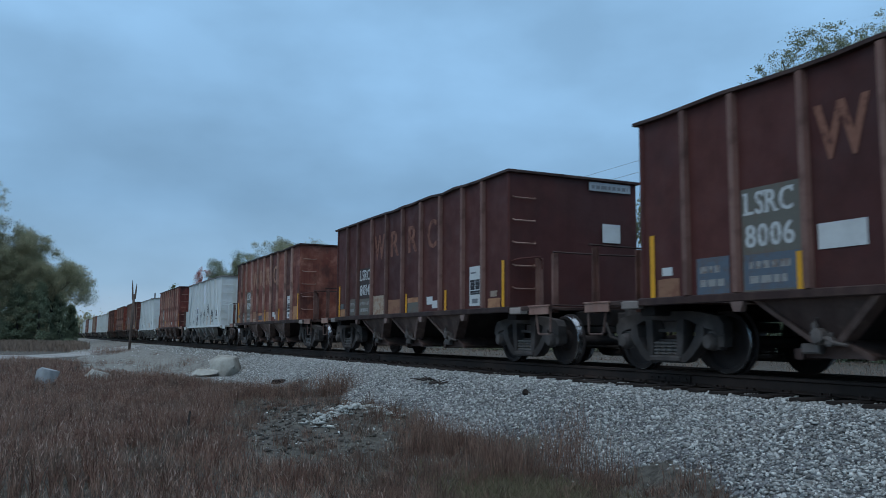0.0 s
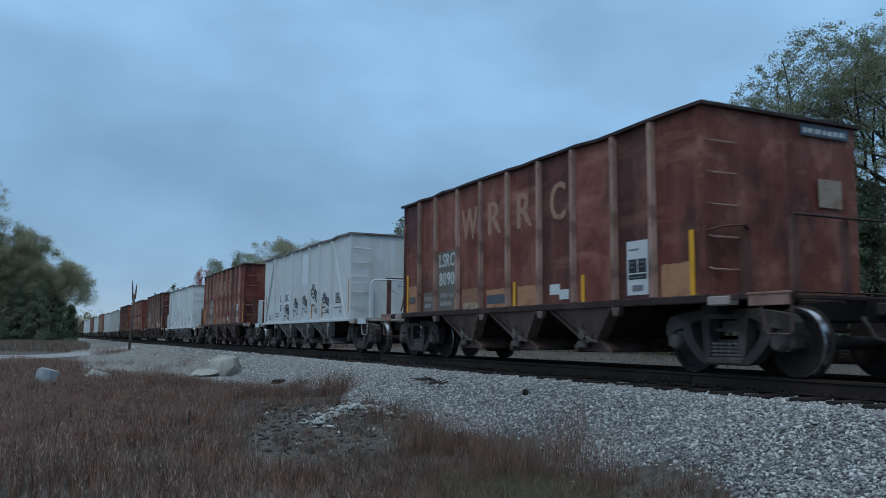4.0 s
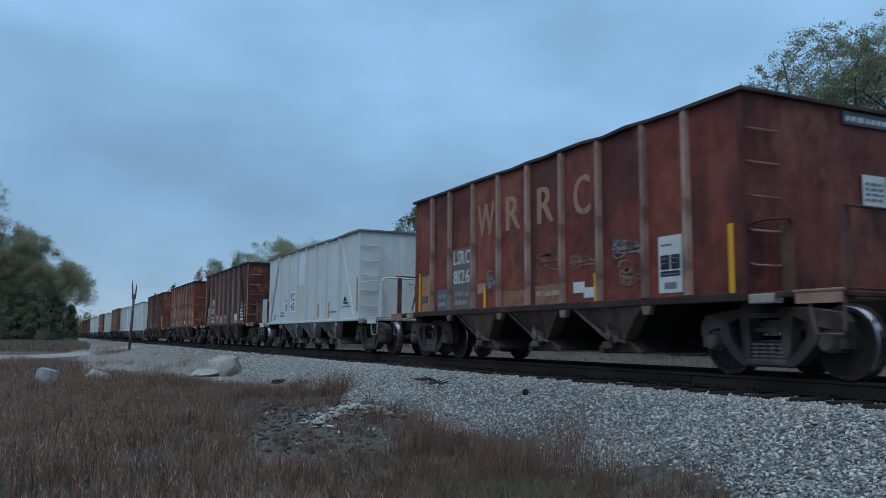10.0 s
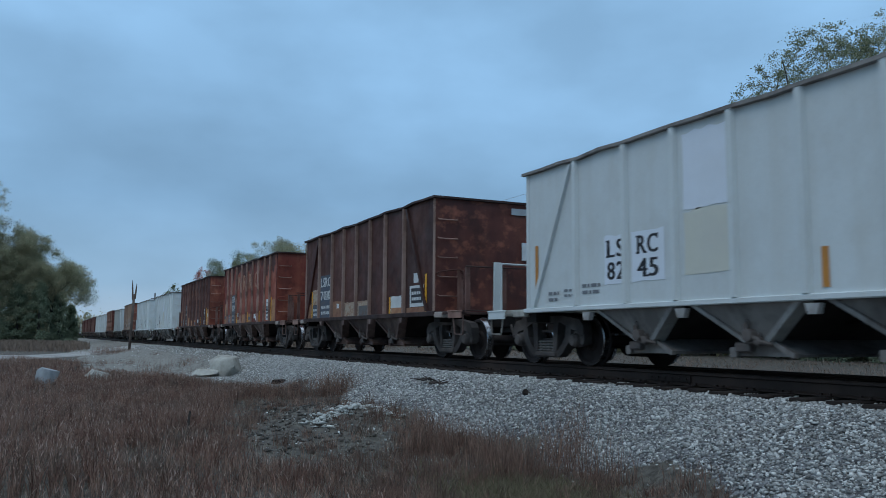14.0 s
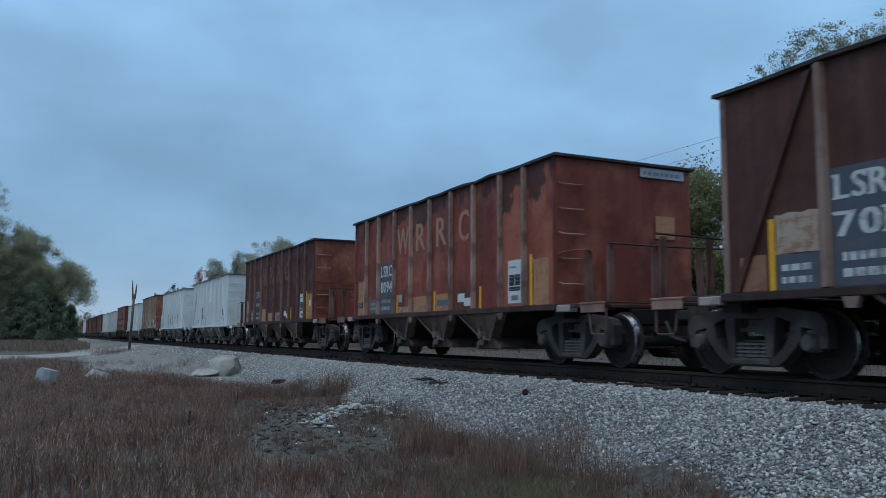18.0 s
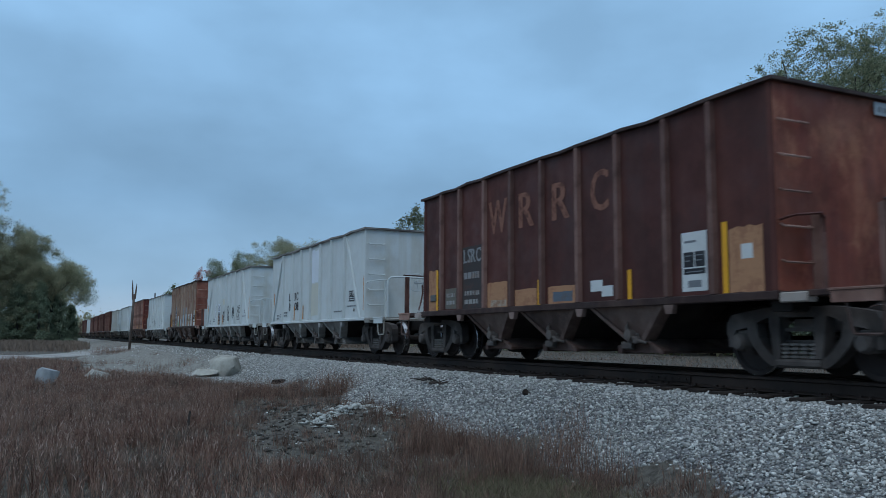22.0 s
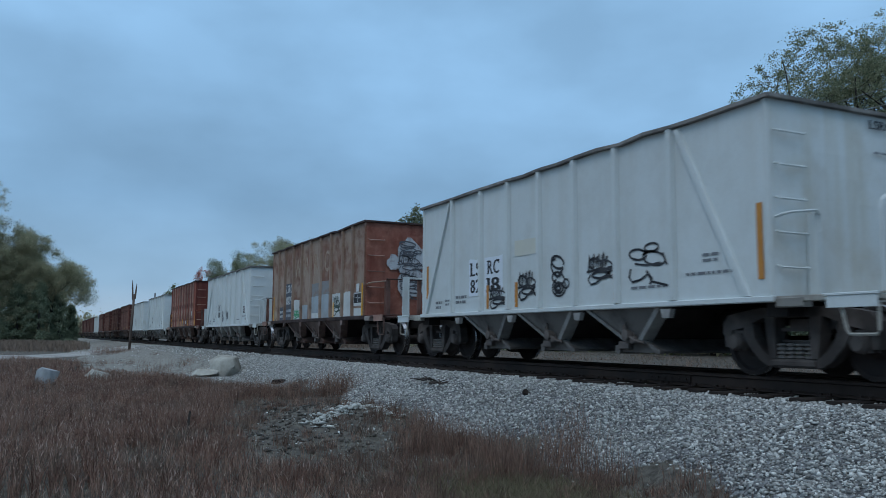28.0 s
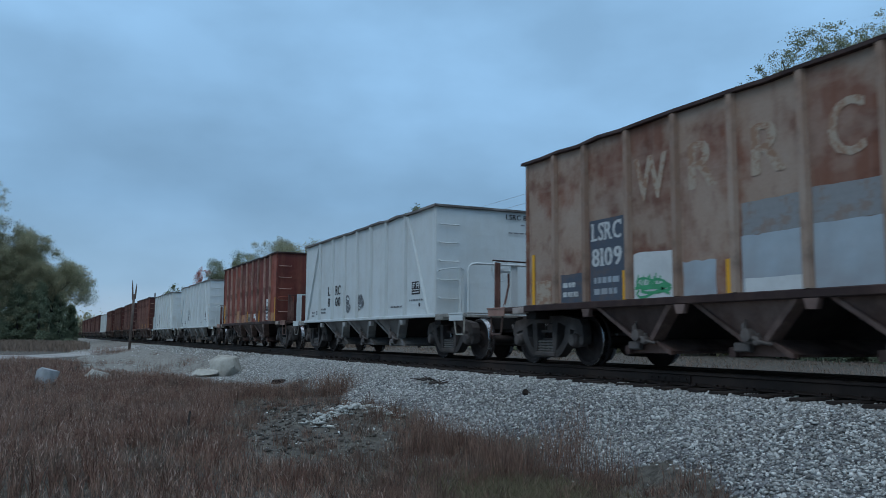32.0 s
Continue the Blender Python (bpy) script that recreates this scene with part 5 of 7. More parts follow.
def rock_base(seed, k=1):
    """An angular stone: a ball cut by random planes (k = 0: twelve corners, jittered)."""
    bm = bmesh.new()
    bmesh.ops.create_icosphere(bm, subdivisions=max(k, 1), radius=1)
    r = np.random.default_rng(seed)
    v = np.array([p.co[:] for p in bm.verts])
    f = np.array([[q.index for q in p.verts] for p in bm.faces])
    bm.free()
    if k < 2:
        v = v * r.uniform(0.65, 1.2, (len(v), 1)) + r.normal(0, 0.08, v.shape)
    m = 7 if k < 2 else 14
    cuts = r.normal(size=(m, 3))
    cuts /= np.linalg.norm(cuts, axis=1)[:, None]
    for c, d in zip(cuts, r.uniform(0.45, 0.8, m)):
        over = v @ c - d
        v -= np.clip(over, 0, None)[:, None] * c * (0.92 if k < 2 else 1.0)
    v *= r.uniform(0.7, 1.2, 3)
    return v, f


def chip_base(seed):
    """A crushed stone of eight corners, knocked out of square."""
    r = np.random.default_rng(seed)
    v = np.array([(x, y, z) for z in (-1, 1) for y in (-1, 1) for x in (-1, 1)], float) * 0.62
    v = v * r.uniform(0.55, 1.25, (8, 1)) + r.normal(0, 0.20, v.shape)
    v *= r.uniform(0.65, 1.25, 3)
    f = np.array([(0, 2, 3), (0, 3, 1), (4, 5, 7), (4, 7, 6), (0, 1, 5), (0, 5, 4), (2, 6, 7), (2, 7, 3), (0, 4, 6), (0, 6, 2), (1, 3, 7), (1, 7, 5)])
    return v, f


def stones(name, x, y, size, zf, mat, label, seed, flat=1.0):
    """Many small angular stones in one mesh."""
    r = np.random.default_rng(seed)
    n = len(x)
    V, F, off = [], [], 0
    for s in range(8):
        v, f = chip_base(100 + s)
        idx = np.arange(s, n, 8)
        q = r.normal(size=(len(idx), 4))
        q /= np.linalg.norm(q, axis=1)[:, None]
        a, b, c, d = q.T
        R = np.stack([1 - 2 * (c * c + d * d), 2 * (b * c - a * d), 2 * (b * d + a * c), 2 * (b * c + a * d), 1 - 2 * (b * b + d * d), 2 * (c * d - a * b), 2 * (b * d - a * c), 2 * (c * d + a * b), 1 - 2 * (b * b + c * c)], 1).reshape(-1, 3, 3)
        p = np.einsum("nij,vj->nvi", R, v) * size[idx][:, None, None] * np.array([1, 1, flat])
        p += np.stack([x[idx], y[idx], zf(x[idx], y[idx]) + 0.25 * size[idx]], 1)[:, None, :]
        V.append(p.reshape(-1, 3))
        F.append((f[None] + (np.arange(len(idx)) * len(v))[:, None, None]).reshape(-1, 3) + off)
        off += len(idx) * len(v)
    return tagged(place(name, array_mesh(name, np.concatenate(V), np.concatenate(F)), mat), label, "ballast", kind="stuff")


CHIP_X, CHIP_Y = (-12.9, -13.45, -13.9, -14.6, -13.2), (3.88, 4.32, 4.85, 5.60, 5.40)


def all_stones():
    r = np.random.default_rng(5)
    n = 150000
    x = -3.5 - 27 * r.uniform(0, 1, n) ** 1.2
    y = r.uniform(4.4, 8.10, n)
    k = r.uniform(0, 1, n) < np.clip((y - gravel_edge(x) - 0.1 * wob(x, y, 1.3) + 0.25) / 0.6, 0, 1)
    # the tie ends stay clear
    ties = np.array(TIES)
    near = np.abs(ties[np.clip(np.searchsorted(ties, x), 1, len(ties) - 1)] - x)
    near = np.minimum(near, np.abs(ties[np.clip(np.searchsorted(ties, x), 1, len(ties) - 1) - 1] - x))
    k &= ~((y > CY - 1.46) & (near < 0.13 + 0.02 * r.normal(size=n)))
    x, y = x[k], y[k]
    stones("ballast_stones", x, y, (0.0105 + 0.021 * r.uniform(0, 1, len(x)) ** 2.6) * (1 + 0.006 * (-x)), ballast_z, M_STONES, "loose grey angular crushed stones on the bank", 2, 0.72)
    n = 16000
    x, y = r.uniform(-3.5, 9, n), r.uniform(5.6, 7.5, n)
    stones("ballast_stones", x, y, 0.012 + 0.016 * r.uniform(0, 1, n) ** 2.4, ballast_z, M_STONES, "loose grey crushed stones along the bank", 7)
    n = 7000
    x, y = r.uniform(-62, -27, n), r.uniform(2.0, 7.6, n)
    k = (y > gravel_edge(x) + 0.1) & (r.uniform(0, 1, n) < np.clip((y - 5.2) / 1.8, 0.04, 1))
    x, y = x[k], y[k]
    stones("ballast_stones", x, y, r.uniform(0.022, 0.045, len(x)), ballast_z, M_STONES, "loose grey crushed stones further along the bank", 3)
    n = 300
    u = r.uniform(0, 1, n) ** 0.8
    x = np.interp(u, (0, 0.35, 0.6, 0.8, 1), CHIP_X) + r.normal(0, 0.30, n) * r.uniform(0.2, 1, n)
    y = np.interp(u, (0, 0.35, 0.6, 0.8, 1), CHIP_Y) + r.normal(0, 0.16, n) * r.uniform(0, 1, n)
    stones("broken_rock", x, y, (0.018 + 0.055 * r.uniform(0, 1, n) ** 2.2) * np.where(u > 0.5, 1.25, 1.0), lambda a, c: np.maximum(ground_z(a, c), ballast_z(a, c)) + 0.02, M_CHIPS, "pale broken rock chips on a low soil heap", 4, 0.45)
    n = 420
    x, y = r.normal(-10.2, 2.6, n), r.normal(5.0, 0.55, n)
    stones("strewn_stones", x, y, 0.006 + 0.03 * r.uniform(0, 1, n) ** 4, ground_z, M_STONES, "small pale stones strewn in the grass", 6)


def boulder(x, y, sx, sy, sz, seed, label, mat=None, sink=0.55, faces=()):
    """A rock broken along a few flat faces, its edges a little worn."""
    r = np.random.default_rng(seed)
    v, f = rock_base(0, 4)
    v /= np.linalg.norm(v, axis=1)[:, None]
    cuts = np.concatenate([np.array(faces, float).reshape(-1, 3), r.normal(size=(8, 3))])
    cuts /= np.linalg.norm(cuts, axis=1)[:, None]
    for c, d in zip(cuts, r.uniform(0.30, 0.52, len(cuts)) + np.where(np.arange(len(cuts)) < len(faces), 0.0, 0.25)):
        v -= np.clip(v @ c - d, 0, None)[:, None] * c
    nz = np.array([noise.noise(Vector(p) * 2.6 + Vector((seed, 0, 0))) + 0.5 * noise.noise(Vector(p) * 7.0) for p in v])
    v = v * (1 + 0.035 * nz[:, None])
    half = (v.max(0) - v.min(0)) / 2
    v = (v - (v.max(0) + v.min(0)) / 2) / half * np.array([sx, sy, sz])
    ob = place("boulder", array_mesh("boulder", v, f), mat or M_ROCK)
    ob.location = (x, y, float(max(ground_z(x, y), ballast_z(np.array(x), np.array(y)))) + sz * sink)
    ob.rotation_euler = (0, 0, seed)
    return tagged(ob, label, "boulder")


def leaf_cloud(name, P, size, seed):
    """Leaves: one small folded quad at each place."""
    r = np.random.default_rng(seed)
    n = len(P)
    u = r.normal(size=(n, 3))
    u /= np.linalg.norm(u, axis=1)[:, None]
    w = np.cross(u, r.normal(size=(n, 3)))
    w /= np.linalg.norm(w, axis=1)[:, None]
    s = (size * r.uniform(0.6, 1.3, n))[:, None]
    v = np.stack([P - u * s, P - w * s * 0.55, P + u * s, P + w * s * 0.55], 1).reshape(-1, 3)
    return array_mesh(name, v, np.arange(4 * n).reshape(-1, 4))


def tree(x, y, height, crown_r, leaves, seed, label, n_leaf=9000, leaf=0.10, trunk_r=0.22, low=0.25, fill=0.8, category="tree", bulk=0.0, tuft=0, lean=(0, 0), flat=2, spray=None, clumps=34, clump_size=(0.20, 0.42)):
    """Trunk and limbs grown by forking, and a crown of single leaves round the twigs."""
    r = np.random.default_rng(seed)
    z = float(ground_z(x, y)) - 0.1
    wood = Geo()
    tips = []

    def grow(p, d, length, rad, level):
        pts, rads = [p], [rad]
        q, v = p.copy(), d.copy()
        n = 4 if level < 3 else 3
        for k in range(n):
            v = (v + Vector(r.normal(0, 0.16, 3)) + Vector((0, 0, 0.05 if level < 2 else 0.0))).normalized()
            q = q + v * (length / n)
            pts.append(q.copy())
            rads.append(rad * (1 - 0.5 * (k + 1) / n))
            if level >= 2:
                tips.append((q.copy(), level))
        wood.tube(pts, rads, 7 if level == 0 else 5 if level < 3 else 3)
        if level >= 4 or length < 0.35:
            return
        kids = 4 + (level == 0) * 3 if level < 3 else 3
        for k in range(kids):
            t = (0.45 if level == 0 else 0.3) + 0.68 * (k + r.uniform(0, 0.8)) / kids
            t = min(t, 1.0)
            at = pts[int(t * n)].lerp(pts[min(int(t * n) + 1, n)], t * n % 1)
            side = Vector(r.normal(0, 1, 3))
            side = (side - v * side.dot(v)).normalized()
            up = 0.55 if level == 0 else 0.30
            nd = (v * r.uniform(0.35, 0.8) + side * r.uniform(0.7, 1.1) + Vector((0, 0, up * r.uniform(0.2, 1)))).normalized()
            grow(at, nd, length * r.uniform(0.5, 0.72) * (crown_r / height * 1.7 if level == 0 else 1), rads[min(int(t * n), n)] * 0.62, level + 1)

    grow(Vector((0, 0, 0)), Vector((lean[0], lean[1], 1)).normalized(), height * 0.62, trunk_r, 0)
    T = np.array([tuple(p) for p, _ in tips])
    # fit the grown crown to its height and breadth
    top, wide = np.percentile(T[:, 2], 99.5), np.percentile(np.hypot(T[:, 0], T[:, 1]), 96)
    sz, sr = height / top, crown_r / wide
    wood.v = [(a * sr, b * sr, c * sz) for a, b, c in wood.v]
    T = T * np.array([sr, sr, sz])
    # draw the upper crown in to a dome
    zc = 0.52 * height

    def dome(z):
        u = np.clip((np.asarray(z) - zc) / (height * 1.04 - zc), 0, 0.985)
        return np.sqrt(1 - u ** flat)

    def hold(p):
        """Reins in limbs that stray beyond the crown."""
        q = np.hypot(p[:, 0], p[:, 1]) / crown_r
        p[:, :2] *= (np.where(q > 0.8, 0.8 + 0.25 * np.tanh((q - 0.8) / 0.25), q) / np.maximum(q, 1e-6))[:, None]
        return p

    wood.v = [tuple(p) for p in hold(np.array(wood.v))]
    T = hold(T)
    f = dome([p[2] for p in wood.v])
    wood.v = [(p[0] * k, p[1] * k, p[2]) for p, k in zip(wood.v, f)]
    T[:, :2] *= dome(T[:, 2])[:, None]
    T = T[T[:, 2] > low * height]
    if tuft:
        # leaves gather in sprays at some of the twigs
        T = T[r.permutation(len(T))[:max(60, n_leaf // tuft)]]
    pick = r.integers(0, len(T), n_leaf)
    P = T[pick] + r.normal(0, 1, (n_leaf, 3)) * (np.array([0.06, 0.06, 0.045]) * crown_r * fill if spray is None else spray * np.array([1, 1, 0.75]))
    if bulk:
        # rounded clumps of foliage that fill the crown
        c = clumps
        cz = height * (low + 0.06 + (0.90 - low) * r.uniform(0, 1, c) ** 0.9)
        a, q = r.uniform(0, 6.28, c), crown_r * dome(cz) * np.sqrt(r.uniform(0.05, 0.95, c))
        centre = np.stack([np.cos(a) * q, np.sin(a) * q, cz], 1)
        size = crown_r * r.uniform(*clump_size, c)
        k = r.integers(0, c, int(n_leaf * bulk))
        if spray is not None:
            k = r.integers(0, c, int(bulk * n_leaf / tuft))
        u = r.normal(size=(len(k), 3))
        u *= (r.uniform(0.40, 1.0, len(k)) / np.linalg.norm(u, axis=1))[:, None]
        shell = centre[k] + u * size[k][:, None] * np.array([1, 1, 0.8])
        if spray is not None:
            # sprays of leaves stand on the clumps' outsides as on the twigs
            m = int(n_leaf * bulk)
            P[:m] = shell[r.integers(0, len(shell), m)] + r.normal(0, spray, (m, 3)) * np.array([1, 1, 0.75])
        else:
            P[:len(k)] = shell
    thing = tagged(new("tree"), label, category)
    thing.location = (x, y, z)
    place("trunk", wood.mesh("trunk", True), M_BARK, thing)
    place("crown", leaf_cloud("crown", P, leaf, seed), leaves, thing)
    return thing


def conifer(x, y, height, rad, seed, label, n=9000, leaf=0.12):
    r = np.random.default_rng(seed)
    z = float(ground_z(x, y)) - 0.1
    g = Geo().tube([(0, 0, 0), (0, 0, height * 0.5), (0, 0, height)], [0.16, 0.1, 0.02], 7)
    V = []
    for k in range(90):
        t = r.uniform(0.04, 0.98)
        a = r.uniform(0, 6.28)
        L = rad * (1 - t) ** 0.8 * r.uniform(0.65, 1.1) + 0.1
        p = Vector((0, 0, height * t))
        q = Vector((math.cos(a) * L, math.sin(a) * L, height * t - 0.12 * L))
        g.tube([p, q], [0.03, 0.008], 3)
        m = int(n / 90)
        s = r.uniform(0.1, 1, m)[:, None] ** 0.6
        V.append(np.array(p) + (np.array(q) - np.array(p)) * s + r.normal(0, 0.09, (m, 3)) * rad * np.array([0.9, 0.9, 0.7]))
    thing = tagged(new("tree"), label, "tree")
    thing.location = (x, y, z)
    place("trunk", g.mesh("trunk", True), M_BARK, thing)
    place("crown", leaf_cloud("crown", np.concatenate(V), leaf, seed), M_FIR, thing)


M_OAK = island_mat("oak_leaves", ((0.085, 0.112, 0.070), (0.17, 0.205, 0.125), (0.26, 0.295, 0.185), (0.40, 0.40, 0.27), (0.15, 0.18, 0.11)), thin=0.45)
M_LUSH = island_mat("olive_green_leaves", ((0.140, 0.151, 0.081), (0.238, 0.246, 0.125), (0.336, 0.324, 0.169), (0.210, 0.216, 0.112)), thin=0.45)
M_DUN = island_mat("dull_autumn_leaves", ((0.26, 0.285, 0.190), (0.34, 0.37, 0.245), (0.42, 0.42, 0.275), (0.44, 0.38, 0.26), (0.29, 0.31, 0.205)), thin=0.5)
M_FIR = island_mat("fir_needles", ((0.13, 0.17, 0.12), (0.22, 0.275, 0.19), (0.29, 0.34, 0.23)), thin=0.4)
M_RED = island_mat("red_maple_leaves", ((0.36, 0.13, 0.11), (0.55, 0.21, 0.17), (0.45, 0.19, 0.14)), thin=0.4)


def all_trees():
    tree(-18.4, 30.2, 12.8, 8.5, M_OAK, 61, "tall spreading oak with thin autumn leaves behind the line", 190000, 0.036, 0.28, 0.30, 0.30, tuft=42, flat=3, spray=0.10, bulk=0.5, clumps=150, clump_size=(0.07, 0.14))
    tree(-29.2, 28.0, 9.0, 3.2, M_LUSH, 62, "rounded olive green broadleaf tree behind the line", 70000, 0.08, 0.18, 0.02, 1.8, bulk=0.85, clumps=60, clump_size=(0.18, 0.36))
    tree(-26.0, 30.5, 8.8, 3.2, M_LUSH, 63, "dense olive green broadleaf tree below the oak", 46000, 0.11, 0.18, 0.02, 1.8, bulk=0.85, clumps=60, clump_size=(0.18, 0.36))
    for k, (x, y, h) in enumerate(((-24.6, 27.0, 6.2), (-22.8, 26.0, 6.8), (-21.2, 26.8, 7.4), (-19.4, 26.0, 6.6), (-17.6, 26.6, 7.6), (-15.8, 26.0, 7.0))):
        conifer(x, y, h, 2.0, 70 + k, "dark green conifer in the shade of the oak", 12000, 0.075)
    tree(-54.8, 24.5, 10.4, 2.4, M_OAK, 80, "slender thin-leaved tree behind the line", 6000, 0.08, 0.14, 0.3, 0.8)
    tree(-76.0, 18.9, 10.0, 3.5, M_DUN, 81, "broad thin-leaved oak behind the line", 42000, 0.045, 0.24, 0.3, 1.1, bulk=0.4, flat=3, clumps=90, clump_size=(0.08, 0.18), tuft=30, spray=0.16)
    tree(-72.5, 20.8, 9.5, 3.0, M_DUN, 82, "thin-leaved oak behind the line", 32000, 0.045, 0.2, 0.3, 1.1, bulk=0.4, flat=3, clumps=90, clump_size=(0.08, 0.18), tuft=30, spray=0.16)
    tree(-88.0, 18.2, 9.9, 3.4, M_OAK, 83, "rounded green tree behind the line", 36000, 0.055, 0.2, 0.25, 0.9, bulk=0.6, flat=4, clumps=70, clump_size=(0.12, 0.25))
    tree(-88.8, 14.9, 8.2, 1.5, M_RED, 84, "small red maple behind the line", 3600, 0.06, 0.08, 0.3, 1.2, bulk=0.4)
    tree(-114.0, 15.6, 7.6, 2.8, M_OAK, 85, "low thin tree behind the line", 5500, 0.11, 0.16, 0.3, 0.8, bulk=0.4)
    # the wood by the lane
    for k, (x, y, h, rr, m, n, lf, lab) in enumerate((
            (-99, -5.2, 17.0, 4.6, M_DUN, 7500, 0.10, "tall half-bare tree at the edge of the wood"),
            (-97, -3.4, 12.6, 3.4, M_DUN, 24000, 0.12, "dull green broadleaf tree at the edge of the wood"),
            (-99, -1.5, 11.9, 2.9, M_DUN, 22000, 0.12, "dull green and brown broadleaf tree by the lane"),
            (-97, 0.8, 9.0, 3.9, M_DUN, 17000, 0.11, "yellowing broadleaf tree overhanging the lane"),
            (-104, -9.5, 17.5, 4.5, M_DUN, 20000, 0.14, "broadleaf tree in the wood"),
            (-96, -6.6, 12.0, 3.8, M_DUN, 22000, 0.12, "dense dull green broadleaf tree in the wood"),
            (-101, -13.5, 18.0, 4.6, M_DUN, 16000, 0.14, "tall broadleaf tree in the wood"),
            (-107, -3.0, 11.0, 3.6, M_DUN, 16000, 0.14, "broadleaf tree deeper in the wood"),
            (-110, 0.4, 9.0, 3.0, M_DUN, 10000, 0.14, "low broadleaf tree deeper in the wood"))):
        if k == 0:
            tree(x, y, h, rr, m, 90, lab, n, lf * 0.72, 0.25, 0.25, 0.9, tuft=22, spray=0.22)
        elif k < 4:
            tree(x, y, h, rr, m, 90 + k, lab, int(n * 2.2), lf * 0.62, 0.25, 0.46 if k == 3 else 0.03, 1.7, bulk=0.62, clumps=130, clump_size=(0.10, 0.22), tuft=26, spray=0.26, flat=3)
        else:
            tree(x, y, h, rr, m, 90 + k, lab, int(n * 1.6), lf * 0.72, 0.25, 0.02, 1.7, bulk=0.55, clumps=90, clump_size=(0.12, 0.30))
    for k, (x, y, h, rr) in enumerate(((-95, 1.3, 5.6, 1.5), (-94, -0.6, 6.5, 2.2), (-95, -2.6, 6.5, 2.4), (-94, -5.2, 7.0, 2.4), (-95, -8.0, 7.5, 2.8), (-103, 2.6, 4.5, 1.4))):
        conifer(x, y, h, rr, 110 + k, "dark cedar at the edge of the wood", 12000, 0.09)


def woods(name, x0, x1, y0, y1, h0, h1, n, leaf, mat, label, seed):
    """Undergrowth and far woods: heaps of leaves of uneven height."""
    r = np.random.default_rng(seed)
    c = 260
    cx, cy, ch, cr = r.uniform(x0, x1, c), r.uniform(y0, y1, c), r.uniform(h0, h1, c), r.uniform(0.6, 1.3, c) * 0.4 * h1
    k = r.integers(0, c, n)
    u = r.normal(size=(n, 3))
    u /= np.linalg.norm(u, axis=1)[:, None]
    rad = r.uniform(0.6, 1.0, n)[:, None]
    P = np.stack([cx[k], cy[k], ground_z(cx[k], cy[k]) + ch[k] * 0.5], 1) + u * rad * np.stack([cr[k], cr[k], ch[k] * 0.5], 1) * (1 + 0.3 * r.normal(size=(n, 1)) ** 2 * 0.4)
    tagged(place(name, leaf_cloud(name, P, leaf, seed), mat), label, "woods", kind="stuff")


